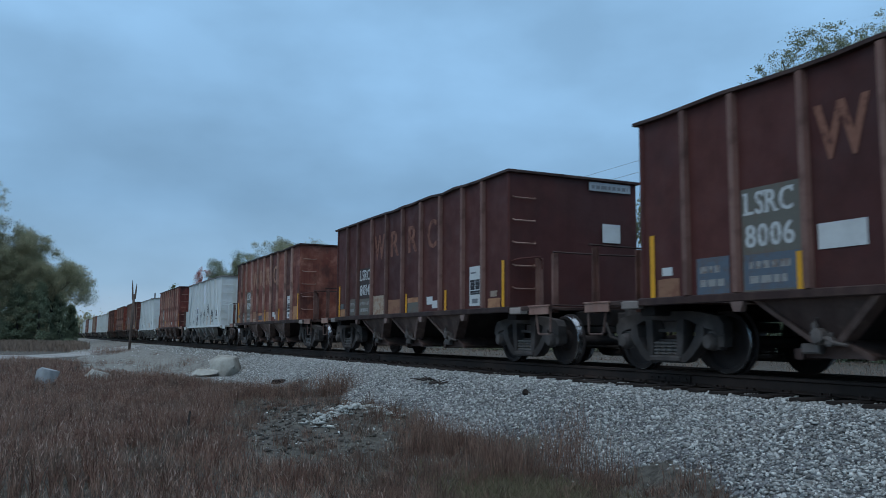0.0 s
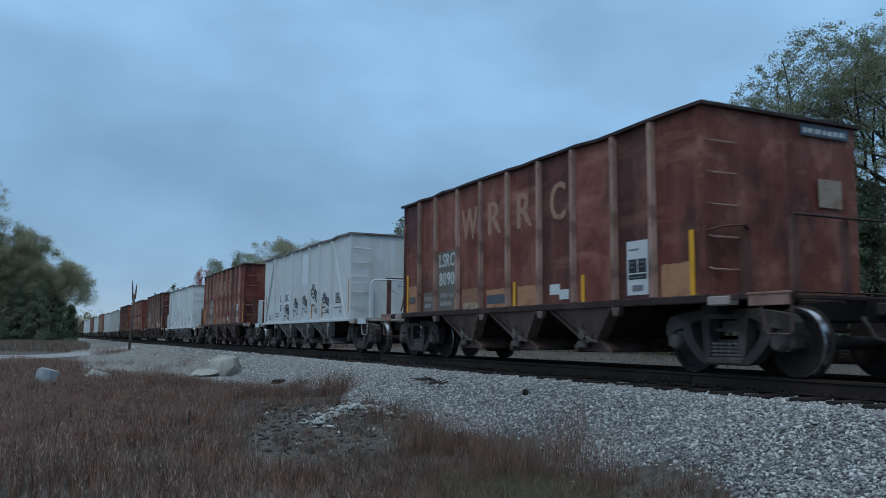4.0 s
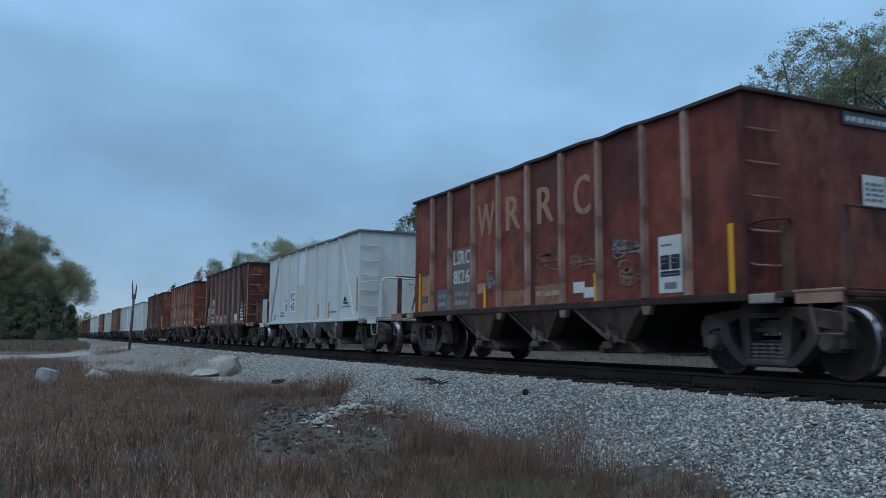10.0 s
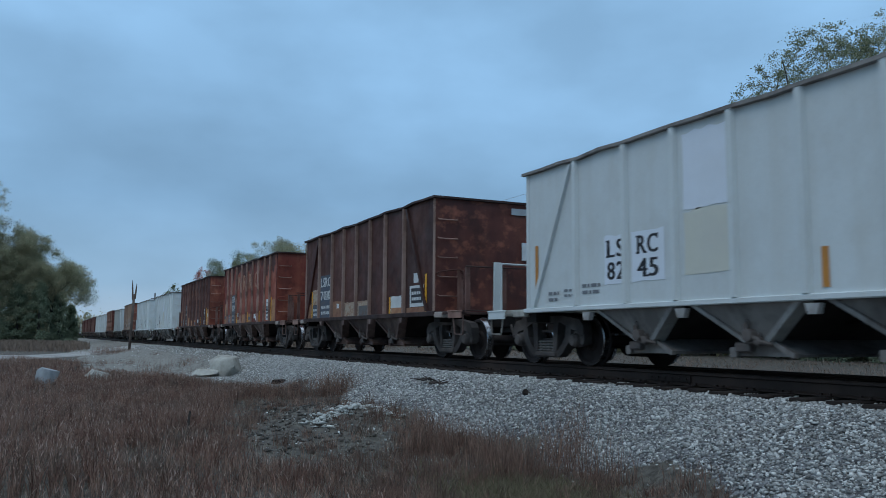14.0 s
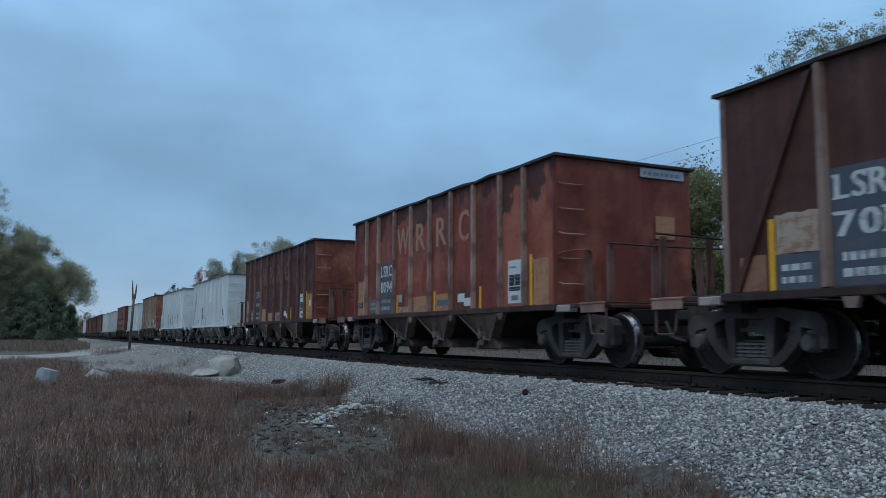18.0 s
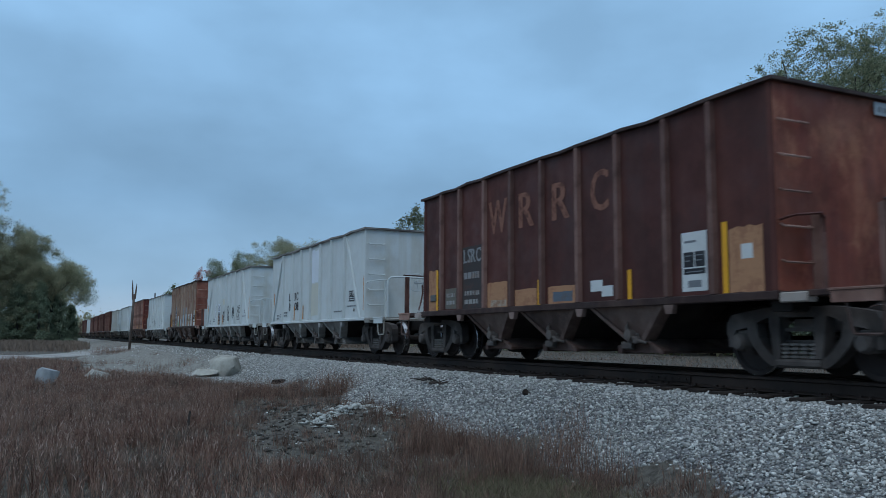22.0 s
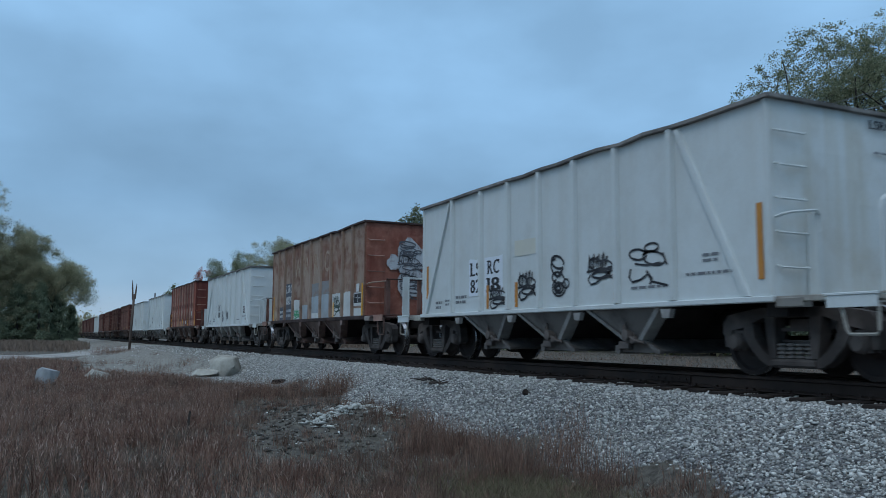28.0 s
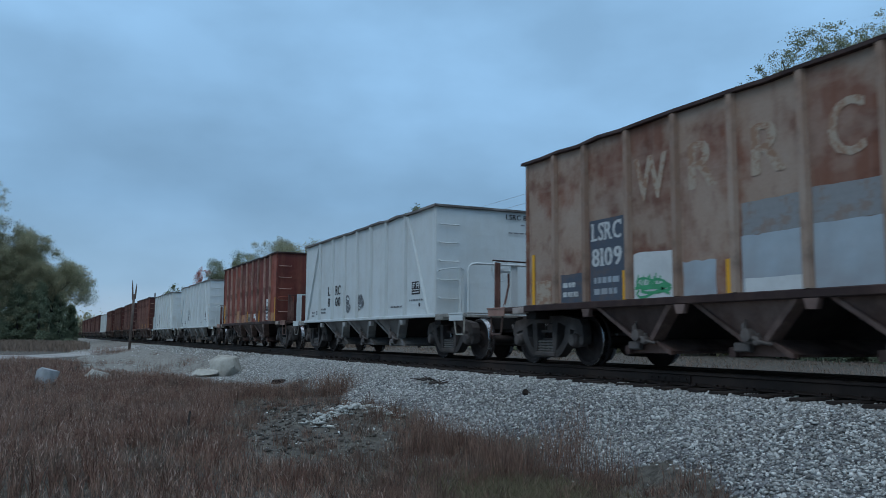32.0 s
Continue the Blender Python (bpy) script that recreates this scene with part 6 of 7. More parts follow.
def small_things():
    boulder(-28.2, 5.55, 0.52, 0.56, 0.44, 0, "large pale grey boulder on gravel", faces=((0.9, -0.35, 0.12), (0.35, -0.95, 0.1), (0.1, 0.15, 1.0), (0.7, -0.5, 0.75), (0.2, -0.7, 0.8), (0.3, 0.9, 0.2)))
    boulder(-24.6, 0.14, 0.30, 0.32, 0.31, 5, "bluish grey boulder in dry grass", M_BLUEROCK, sink=0.95, faces=((0.6, -0.8, 0.1), (0.9, 0.3, 0.15), (-0.2, 0.1, 1.0), (0.5, -0.2, 0.9), (-0.7, -0.6, 0.3)))
    boulder(-28.8, 1.55, 0.42, 0.38, 0.26, 8, "rounded grey boulder in dry grass")
    boulder(-27.7, 4.75, 0.46, 0.34, 0.17, 14, "flat pale slab of rock beside the large boulder")
    boulder(-13.5, 12.5, 0.20, 0.22, 0.22, 9, "small white rock beyond the rails", M_LABEL)
    for x, y, s, seed in ((-11.2, 6.85, 0.08, 12), (-5.75, 5.3, 0.09, 13)):
        boulder(x, y, s, s * 0.8, s * 0.7, seed, "small dark stone on the bank", M_TIE)
    # broken pole by the lane
    z = float(ground_z(-56.5, 4.92))
    pole = tagged(new("broken_pole"), "weathered grey timber pole with a split top", "pole")
    pole.location = (-56.5, 4.92, z)
    place("post", Geo().tube([(0, 0, -0.2), (0.0, 0.10, 2.0), (0, 0.16, 3.6)], [0.085, 0.08, 0.07], 8).mesh("post", True), M_POLE, pole)
    place("splinter", Geo().tube([(0, 0.10, 3.2), (0, 0.05, 4.0), (0.02, 0.03, 4.5)], [0.07, 0.05, 0.015], 5).mesh("splinter"), M_POLE, pole)
    place("splinter", Geo().tube([(0, 0.22, 3.3), (0, 0.27, 3.9), (0.0, 0.30, 4.3)], [0.07, 0.05, 0.015], 5).mesh("splinter"), M_POLE, pole)
    st = tagged(place("stake", Geo().tube([(0, 0, -0.1), (0.02, 0.01, 0.2), (0.0, 0.03, 0.36)], [0.022, 0.02, 0.018], 6).mesh("stake"), M_WOOD), "short dark wooden stake in the grass", "stake")
    st.location = (-12.7, 1.96, float(ground_z(-12.7, 1.96)))
    # dead branches on the stones
    r = np.random.default_rng(9)
    for x, y in ((-20.9, 5.8), (-20.2, 5.75), (-14.6, 6.75), (-14.2, 6.7)):
        g = Geo()
        for k in range(9):
            a, L = r.uniform(0, 6.3), r.uniform(0.12, 0.36)
            p = Vector((r.uniform(-0.25, 0.25), r.uniform(-0.15, 0.15), 0.03))
            g.tube([p, p + Vector((math.sin(a) * L * 0.5, math.cos(a) * L * 0.5, r.uniform(0.0, 0.06))), p + Vector((math.sin(a) * L, math.cos(a) * L, r.uniform(0.0, 0.10)))], [0.02, 0.014, 0.006], 4)
        ob = tagged(place("dead_branch", g.mesh("dead_branch"), M_WOOD), "dark dead branches lying on the stones", "branch", kind="stuff")
        ob.location = (x, y, float(ballast_z(np.array(x), np.array(y))))
    # split lengths of old tie at the foot of the bank
    for x, y, a, long in ((-22.9, 6.02, 0.5, 0.34), (-21.0, 5.92, -0.3, 0.42), (-20.5, 5.88, 0.9, 0.22)):
        g = Geo().prism([(-long, 0.0), (-0.8 * long, 0.11), (0.2 * long, 0.13), (0.95 * long, 0.06), (long, 0.0)], 1, -0.07, 0.07)
        ob = tagged(place("timber_piece", g.mesh("timber_piece"), M_TIE), "dark split piece of old railway timber on gravel", "timber")
        ob.location, ob.rotation_euler = (x, y, float(ballast_z(np.array(x), np.array(y))) - 0.01), (0.1, 0, a)
    # wires along the line and a pole
    for y, z in ((18.0, 6.55), (18.0, 6.15), (18.0, 4.63)):
        w = place("overhead_wire", Geo().tube([(-300, 0, 0), (-120, 0, -0.1), (40, 0, 0)], 0.006, 4).mesh("overhead_wire"), M_WIRE)
        w.location = (0, y, z)
        tagged(w, "thin grey overhead wire beyond the line", "wire", "overhead wires")
    up = tagged(new("utility_pole"), "slim dark utility pole beyond the train", "utility pole")
    up.location = (-160, 18.0, float(ground_z(-160, 18.0)))
    place("post", Geo().tube([(0, 0, -0.3), (0, 0, 8.7)], [0.16, 0.11], 8).mesh("post", True), M_WOOD, up)
    place("crossarm", Geo().bbox(-0.06, 0.06, -0.7, 0.7, 7.6, 7.72, 0.01).mesh("crossarm"), M_WOOD, up)


grass_field()
far_side_growth()
for k, (x, y, n, h, s) in enumerate(((-7.75, 5.50, 120, 0.95, 0.20), (-7.9, 5.40, 110, 0.62, 0.26), (-8.2, 5.35, 110, 0.66, 0.24), (-10.2, 4.70, 170, 0.62, 0.20), (-9.3, 5.15, 120, 0.40, 0.22), (-10.7, 4.95, 150, 0.58, 0.16), (-8.7, 5.1, 90, 0.5, 0.16), (-9.6, 5.3, 160, 0.45, 0.12), (-10.6, 5.35, 150, 0.5, 0.12), (-17.4, 6.0, 220, 0.60, 0.22), (-18.2, 5.7, 200, 0.55, 0.2), (-7.2, 5.6, 120, 0.4, 0.1), (-19.5, 5.4, 160, 0.5, 0.2), (-6.4, 5.75, 90, 0.35, 0.1), (-11.6, 5.5, 120, 0.4, 0.15), (-10.7, 5.15, 240, 0.50, 0.16), (-10.1, 4.95, 160, 0.36, 0.22), (-9.2, 5.05, 200, 0.46, 0.13), (-12.3, 5.55, 150, 0.42, 0.2), (-7.9, 4.9, 120, 0.5, 0.10), (-17.2, 5.75, 420, 0.62, 0.26), (-19.0, 5.3, 420, 0.5, 0.35), (-20.5, 5.0, 420, 0.5, 0.4), (-8.3, 4.2, 260, 0.34, 0.3), (-8.85, 6.0, 150, 0.74, 0.19), (-8.6, 5.8, 110, 0.55, 0.24), (-8.05, 4.65, 200, 0.62, 0.15), (-10.05, 4.45, 260, 0.66, 0.14), (-9.8, 4.8, 160, 0.5, 0.2), (-17.9, 5.75, 380, 0.60, 0.24), (-22.7, 5.1, 380, 0.46, 0.4), (-10.5, 5.65, 120, 0.5, 0.2))):
    clump("grass_tuft", x, y, n, h, s, M_GRASS, "upright tuft of reddish dry grass at the gravel edge", 300 + k)
for k, (x, y, n, h, sp) in enumerate(((-55.0, 4.2, 420, 0.75, 0.45), (-54.0, 3.6, 420, 0.60, 0.6), (-56.0, 3.4, 360, 0.7, 0.5), (-33.0, 3.6, 160, 0.5, 0.3))):
    clump("weed_tuft", x, y, n, h, sp, M_GRASS, "rusty brown weeds by the lane", 560 + k)
rw = np.random.default_rng(31)
for k in range(26):
    x, y = rw.uniform(-46, -27), rw.uniform(1.6, 5.4)
    clump("weed_tuft", x, y, int(rw.uniform(60, 160)), rw.uniform(0.2, 0.42), rw.uniform(0.12, 0.35), M_GRASS, "dry brown weeds on pale dirt", 500 + k)
all_stones()
all_trees()
woods("undergrowth", -140, -34, 25, 34, 2.0, 4.2, 60000, 0.16, M_DUN, "dark undergrowth behind the line", 401)
woods("undergrowth", -36, 6, 27, 36, 2.0, 4.5, 40000, 0.13, M_DUN, "dark undergrowth below the trees", 402)
woods("thicket", -36, -17, 33, 38, 4.6, 7.4, 60000, 0.15, M_LUSH, "dense green thicket behind the oak", 406)
woods("far_woods", -330, -200, -12, 46, 3.4, 6.6, 80000, 0.30, M_DUN, "distant woods at the end of the straight", 403)
woods("far_woods", -260, 60, 70, 120, 4.0, 8.0, 50000, 0.45, M_DUN, "distant woods beyond the line", 404)
woods("far_woods", -150, -110, -60, -14, 6.0, 13.0, 40000, 0.3, M_DUN, "woods behind the lane", 405)
small_things()

# the train, leading wagon first: order in the train, livery, road number, look
W_LABEL = "pale grey open hopper wagon with black stencilling"
B_LABEL = "rusty maroon open hopper wagon with faded lettering"
SMALL = "weathered rusty brown open hopper wagon"


def mark_brown(car, number, text=M_TEXTRUST, mark=M_TEXTPALE, patches=(), panel=M_GREYPATCH, data=True, end_panel=M_BLUEPATCH, plate=True, squares=True, letters=M_LETTER):
    """Faded owner's letters, number block, data panel and primer patches on a brown wagon."""
    for ch, x, w in (("W", -1.92, 0.66), ("R", -0.81, 0.46), ("R", 0.26, 0.46), ("C", 1.33, 0.42)):
        write(car, ch, x, 2.39, 0.63, text, width=w, slab=False)
    if number:
        stick(car, "number_panel", -3.02, 1.02, 0.87, 1.23, panel, "dark number panel")
        write(car, "LSRC", -2.96, 1.93, 0.27, letters, width=0.70)
        if number.strip():
            write(car, number, -2.96, 1.54, 0.27, letters, width=0.70)
        bars(car, -2.92, 1.08, 0.64, 0.34, mark, 2)
    if plate:
        part("plate", "plate_small", lambda: Geo().bbox(-0.13, 0.13, -0.03, 0.0, 0.0, 0.14, 0.01), M_GREYPLATE, car, "small grey bolted plate").location = (-4.36, -HB - 0.003, 1.22)
    if squares:
        stick(car, "stencil_square", 1.29, 1.165, 0.30, 0.17, M_LABEL, "white stencil square", out=0.0046)
        stick(car, "stencil_square", 1.57, 1.08, 0.27, 0.16, M_LABEL, "", out=0.0049)
    if data:
        stick(car, "data_panel", 3.31, 1.07, 0.46, 0.77, M_LABEL, "white data panel")
        stick(car, "data_block", 3.345, 1.29, 0.39, 0.29, M_INK, "black printed block", out=0.0056)
        for x, z, w, h, m in ((3.375, 1.525, 0.11, 0.014, M_FAINT), (3.375, 1.46, 0.09, 0.014, M_FAINT), (3.575, 1.525, 0.12, 0.014, M_FAINT), (3.575, 1.46, 0.10, 0.014, M_FAINT), (3.535, 1.383, 0.018, 0.197, M_LABEL), (3.345, 1.365, 0.39, 0.018, M_LABEL), (3.38, 1.315, 0.30, 0.014, M_FAINT)):
            stick(car, "data_cell", x, z, w, h, m, out=0.0066)
        stick(car, "data_block", 3.42, 1.12, 0.24, 0.09, M_FAINT, "", out=0.0056)
        stick(car, "data_line", 3.36, 1.70, 0.22, 0.03, M_FAINT, "", out=0.0056)
    for k, (x, z, w, h, m) in enumerate(patches):
        stick(car, "paint_patch", x, z, w, h, m, out=0.0042 + 0.0001 * k)
    stick(car, "end_number", 0, 3.27, 0.98, 0.17, end_panel, "blue-grey number panel", end=4.915, y=0.30)
    bars(car, 0, 3.285, 0.85, 0.13, M_LETTER if end_panel is M_NAVY else M_FAINT, 1, end=4.918, y=0.36)


def mark_white(car, number, block=True, patch=True):
    """Black stencilling of a pale wagon."""
    if patch:
        stick(car, "paint_patch", -2.68, 1.26, 0.46, 0.72, M_PALER, "paler repainted patch", out=0.0040)
        stick(car, "paint_patch", -2.05, 1.26, 0.70, 0.72, M_PALER, "paler repainted patch", out=0.0040)
    for words, x, z, w in (("LS", -2.60, 1.65, 0.38), ("RC", -1.91, 1.65, 0.42), (number[:2], -2.60, 1.32, 0.38), (number[2:], -1.91, 1.32, 0.42)):
        write(car, words, x, z, 0.26, M_INK, width=w)
    bars(car, -4.2, 1.04, 0.30, 0.20, M_FAINT, 2)
    bars(car, -3.75, 1.10, 0.28, 0.16, M_FAINT, 2)
    bars(car, -3.25, 1.12, 0.5, 0.2, M_FAINT, 2)
    if block:
        stick(car, "data_block", 3.58, 1.42, 0.46, 0.29, M_INK, "black printed data block")
        for x, z, w, h in ((3.63, 1.56, 0.035, 0.12), (3.665, 1.655, 0.10, 0.025), (3.665, 1.605, 0.07, 0.022), (3.83, 1.56, 0.03, 0.12), (3.86, 1.655, 0.08, 0.025), (3.94, 1.56, 0.03, 0.12), (3.86, 1.605, 0.08, 0.02), (3.60, 1.515, 0.42, 0.020), (3.63, 1.455, 0.36, 0.025)):
            stick(car, "data_cell", x, z, w, h, M_LABEL, out=0.0056)
        part("vent_hole", "vent", lambda: Geo().lathe([(-0.004, 0.045), (0.0, 0.045)], 12, 1), M_INK, car, "black round hole mark").location = (4.01, -HB - 0.0045, 1.18)
    bars(car, 3.45, 1.26, 0.92, 0.07, M_FAINT, 1)
    bars(car, 2.32, 1.14, 0.82, 0.07, M_FAINT, 1)
    write(car, "LSRC " + number, 0, 3.10, 0.115, M_INK, end=4.915, y=0.28, width=0.80, slab=False)
    for y, z, w in ((0.66, 2.965, 0.42), (0.80, 2.875, 0.26), (0.34, 2.775, 0.74)):
        bars(car, 0, z, w, 0.055, M_FAINT, 1, end=4.915, y=y)


M_GREYPLATE = plain("grey_plate_paint", (0.13, 0.135, 0.135), 0.6, 0.1)
M_BLUESTENCIL = worn("patch_faded_blue", (0.115, 0.155, 0.20), (0.13, 0.10, 0.09), 0.5, 6)
M_OLIVE = worn("patch_olive_grey", (0.155, 0.155, 0.135), (0.15, 0.11, 0.085), 0.6, 6)


def small_block(car, x, z, w, h, material, mark=M_TEXTPALE):
    """Faded lubrication stencil: a dark patch with two lines of worn print."""
    stick(car, "stencil_block", x, z, w, h, material, "faded stencil block")
    bars(car, x + 0.06, z + 0.06, w - 0.12, h - 0.12, mark, 2)


def low_patches(seed, corner=0.30, tall=0.36, first=0.88):
    """Worn primer patches along the foot of the side, bay by bay."""
    r = np.random.default_rng(seed)
    tans = (M_TANPATCH, M_BROWNPATCH, M_GREYTAN)
    out = [(-4.58, 1.02, 0.48, first * r.uniform(0.9, 1.05), M_TANPATCH)]
    out.append((-1.97, 1.02, 0.72, 0.46 * r.uniform(0.9, 1.1), tans[r.integers(3)]))
    if r.uniform() < 0.7:
        out.append((-1.85, 1.035, 0.56, 0.12, M_CREAM))
    out.append((-0.95, 1.02, 0.72, tall * r.uniform(0.8, 1.05), tans[r.integers(3)]))
    out.append((0.24, 1.02, 0.66, tall * r.uniform(0.85, 1.1), tans[r.integers(3)]))
    if r.uniform() < 0.7:
        out.append((0.28, 1.07, 0.58, 0.15, M_GREYPATCH))
    if corner:
        out.append((4.06, 1.02, 0.50, corner, M_TANPATCH))
    return out


def strips(*names):
    """Where the yellow strips stand: by bay along the side."""
    where = {"rear": (-4.65, 1.0, 0.87), "panel": (-2.19, 1.0, 0.44), "fourth": (-1.89, 1.01, 0.44), "rib": (-0.17, 1.0, 0.44), "sixth": (0.15, 1.01, 0.44), "eighth": (2.23, 1.0, 0.44), "front": (4.64, 1.0, 0.87)}
    return tuple(where[n] for n in names)


def build_train():
    c = wagon(-1, False, DARK, RIBD, HOPB, B_LABEL, 1, spots=strips("rear", "panel", "front"))
    mark_brown(c, "8006", patches=((-4.55, 1.02, 0.42, 0.24, M_BROWNPATCH),), plate=False, panel=M_OLIVE)
    stick(c, "stencil_square", -4.46, 1.30, 0.20, 0.11, M_LABEL, "small white stencil square")
    small_block(c, -3.80, 1.02, 0.56, 0.46, M_BLUESTENCIL)
    stick(c, "stencil_block", -3.00, 1.04, 0.80, 0.42, M_BLUESTENCIL, "faded blue stencil block", out=0.0048)
    stick(c, "stencil_square", -1.94, 1.43, 0.60, 0.28, M_LABEL, "white stencil square", out=0.0052)
    c = wagon(0, False, DARK, RIBD, HOPB, B_LABEL, 2, spots=strips("rear", "sixth", "eighth", "front"))
    mark_brown(c, "8014", patches=((-4.55, 1.02, 0.42, 0.20, M_TANPATCH), (-1.98, 1.01, 0.74, 0.48, M_CREAM), (-0.96, 1.01, 0.72, 0.34, M_BROWNPATCH), (0.22, 1.01, 0.68, 0.34, M_OLIVE), (0.22, 1.24, 0.68, 0.11, M_TANPATCH), (4.06, 1.01, 0.48, 0.18, M_TANPATCH), (4.16, 1.22, 0.26, 0.11, M_GREYTAN)), panel=M_DARKPANEL)
    stick(c, "stencil_block", -3.00, 1.03, 0.80, 0.42, M_OLIVE, "faded olive stencil block", out=0.0048)
    small_block(c, -3.76, 1.03, 0.42, 0.44, M_OLIVE)
    stick(c, "end_sign", 0, 2.28, 0.42, 0.36, M_LABEL, "white notice", end=4.915, y=0.60)
    c = wagon(1, False, MID, RIBB, HOPB, B_LABEL, 3, spots=strips("rear", "panel", "sixth", "eighth", "front"))
    mark_brown(c, "8090", M_CREAM2, patches=((-4.58, 1.0, 0.50, 0.61, M_TANPATCH), (-1.90, 0.99, 0.72, 0.43, M_BROWNPATCH), (-1.86, 0.99, 0.66, 0.15, M_CREAM), (-0.90, 0.98, 0.80, 0.38, M_TANPATCH), (-0.88, 1.08, 0.78, 0.17, M_NAVY), (0.26, 0.98, 0.68, 0.38, M_TANPATCH), (4.04, 0.97, 0.56, 0.49, M_TANPATCH)), panel=M_OLIVE, end_panel=M_NAVY)
    small_block(c, -3.76, 1.01, 0.55, 0.42, M_OLIVE)
    stick(c, "end_sign", 0, 2.28, 0.46, 0.40, M_GREYTAN, "worn tan notice", end=4.915, y=0.62)
    c = wagon(2, True, WHITE, WHITE, HOPW, "pale grey open hopper wagon with black graffiti tags", 4, end_paint=WHITE2, spots=((-4.64, 1.26, 0.68), (1.26, 1.02, 0.44), (2.31, 1.04, 0.44), (4.73, 1.16, 0.90)))
    mark_white(c, "8240")
    stick(c, "paint_patch", 0.10, 2.12, 0.76, 0.98, M_PALER, "paler repainted patch")
    for k, (x, z, w, h) in enumerate(((-2.06, 0.97, 0.86, 0.55), (-0.86, 1.08, 0.78, 0.63), (0.13, 1.12, 0.80, 0.64), (1.13, 1.08, 0.84, 1.00), (2.26, 1.11, 0.90, 0.64))):
        tag_paint(c, x, z, w, h, 11 + k, M_INK)
    c = wagon(3, False, ORANGE3, RIBB, HOPB, "orange-brown rusted open hopper wagon with faded lettering", 5, spots=((-4.65, 1.0, 0.87), (-1.63, 1.0, 0.42), (1.88, 1.0, 0.44), (4.64, 1.0, 0.87)), end_paint=ENDSOOT)
    mark_brown(c, "8126", M_CREAM2, patches=((-4.54, 1.01, 0.48, 0.79, M_TANPATCH), (-1.92, 1.30, 0.32, 0.19, M_GREYTAN), (-0.92, 0.99, 0.76, 0.30, M_BROWNPATCH), (0.16, 1.0, 0.76, 0.34, M_BROWNPATCH), (0.20, 1.16, 0.70, 0.08, M_CREAM)), end_panel=M_NAVY, panel=M_OLIVE)
    small_block(c, -3.74, 1.01, 0.48, 0.45, M_BLUESTENCIL)
    stick(c, "end_sign", 0, 2.2, 0.46, 0.42, M_LABEL, "white notice with grey print", end=4.915, y=0.62)
    bars(c, 0, 2.26, 0.36, 0.28, M_FAINT, 4, end=4.921, y=0.67)
    tag_paint(c, 2.28, 1.62, 0.72, 0.33, 31, M_SCRAWL, hand=3, thick=0.7)
    tag_paint(c, 2.40, 1.20, 0.56, 0.40, 33, M_CHALK, hand=2, thick=0.7)
    tag_paint(c, 0.22, 1.56, 0.68, 0.34, 35, M_CHALK, hand=1, thick=0.6)
    tag_paint(c, 1.18, 1.54, 0.72, 0.26, 36, M_CHALK, hand=3, thick=0.6)
    tag_paint(c, -1.55, 1.35, 0.34, 0.38, 32, M_SCRAWL, hand=2, thick=0.7)
    c = wagon(4, True, WHITE, WHITE, HOPW, W_LABEL, 6, end_paint=WHITE2, spots=((-4.56, 1.24, 0.78), (1.20, 1.02, 0.44), (2.25, 1.02, 0.44), (4.69, 1.14, 0.90)))
    mark_white(c, "8245", block=False)
    boat = part("boat_emblem", "boat", lambda: Geo().prism([(0.0, 0.05), (0.46, 0.05), (0.40, 0.0), (0.05, 0.0)], 1, -0.004, 0).prism([(0.10, 0.07), (0.13, 0.24), (0.32, 0.09)], 1, -0.004, 0).prism([(0.02, 0.08), (0.09, 0.08), (0.11, 0.18)], 1, -0.004, 0), M_INK, c, "black sailing boat emblem")
    boat.location = (3.54, -HB - 0.0055, 1.37)
    stick(c, "paint_patch", -0.96, 2.14, 0.80, 1.04, M_PALER, "paler repainted patch")
    stick(c, "paint_patch", -0.96, 1.30, 0.80, 0.83, M_BEIGE, "beige repainted patch")
    c = wagon(5, False, BLACKISH, RIBL, HOPB, "dark brown open hopper wagon with diagonal end braces", 7, diagonal=True, spots=((-4.13, 0.98, 0.86), (-0.18, 0.98, 0.40), (2.32, 0.98, 0.44), (4.42, 0.98, 0.87)), end_paint=ENDBAND)
    stick(c, "number_panel", -3.32, 1.02, 1.09, 1.26, M_NAVY, "dark grey number panel")
    write(c, "LSRC", -3.26, 1.94, 0.27, M_LETTER, width=0.92)
    write(c, "7010", -3.26, 1.54, 0.27, M_LETTER, width=0.92)
    bars(c, -3.20, 1.08, 0.8, 0.34, M_LETTER, 2)
    for k, (x, z, w, h, m) in enumerate(((-4.08, 1.42, 0.60, 0.46, M_CREAM), (-4.08, 1.0, 0.60, 0.42, M_NAVY), (-4.62, 1.02, 0.40, 0.42, M_BROWNPATCH), (-2.08, 1.02, 0.86, 0.44, M_BROWNPATCH), (-1.04, 1.0, 0.88, 0.40, M_CREAM), (0.02, 1.0, 0.86, 0.40, M_CREAM), (0.12, 1.0, 0.80, 0.28, M_GREYPATCH), (2.38, 0.99, 0.74, 0.44, M_LABEL), (2.40, 0.99, 0.72, 0.16, M_TANPATCH), (3.35, 0.99, 1.0, 0.14, M_BROWNPATCH))):
        stick(c, "paint_patch", x, z, w, h, m, out=0.0042 + 0.0003 * k)
    stick(c, "stencil_square", -1.72, 1.26, 0.20, 0.13, M_LABEL, "small white stencil square", out=0.0076)
    bars(c, -4.0, 1.06, 0.40, 0.28, M_LETTER, 2)
    stick(c, "data_panel", 3.52, 1.14, 0.78, 0.48, M_LABEL, "white data panel")
    stick(c, "data_block", 3.60, 1.22, 0.62, 0.34, M_INK, "black printed block", out=0.0056)
    bars(c, 3.64, 1.26, 0.52, 0.26, M_LABEL, 2)
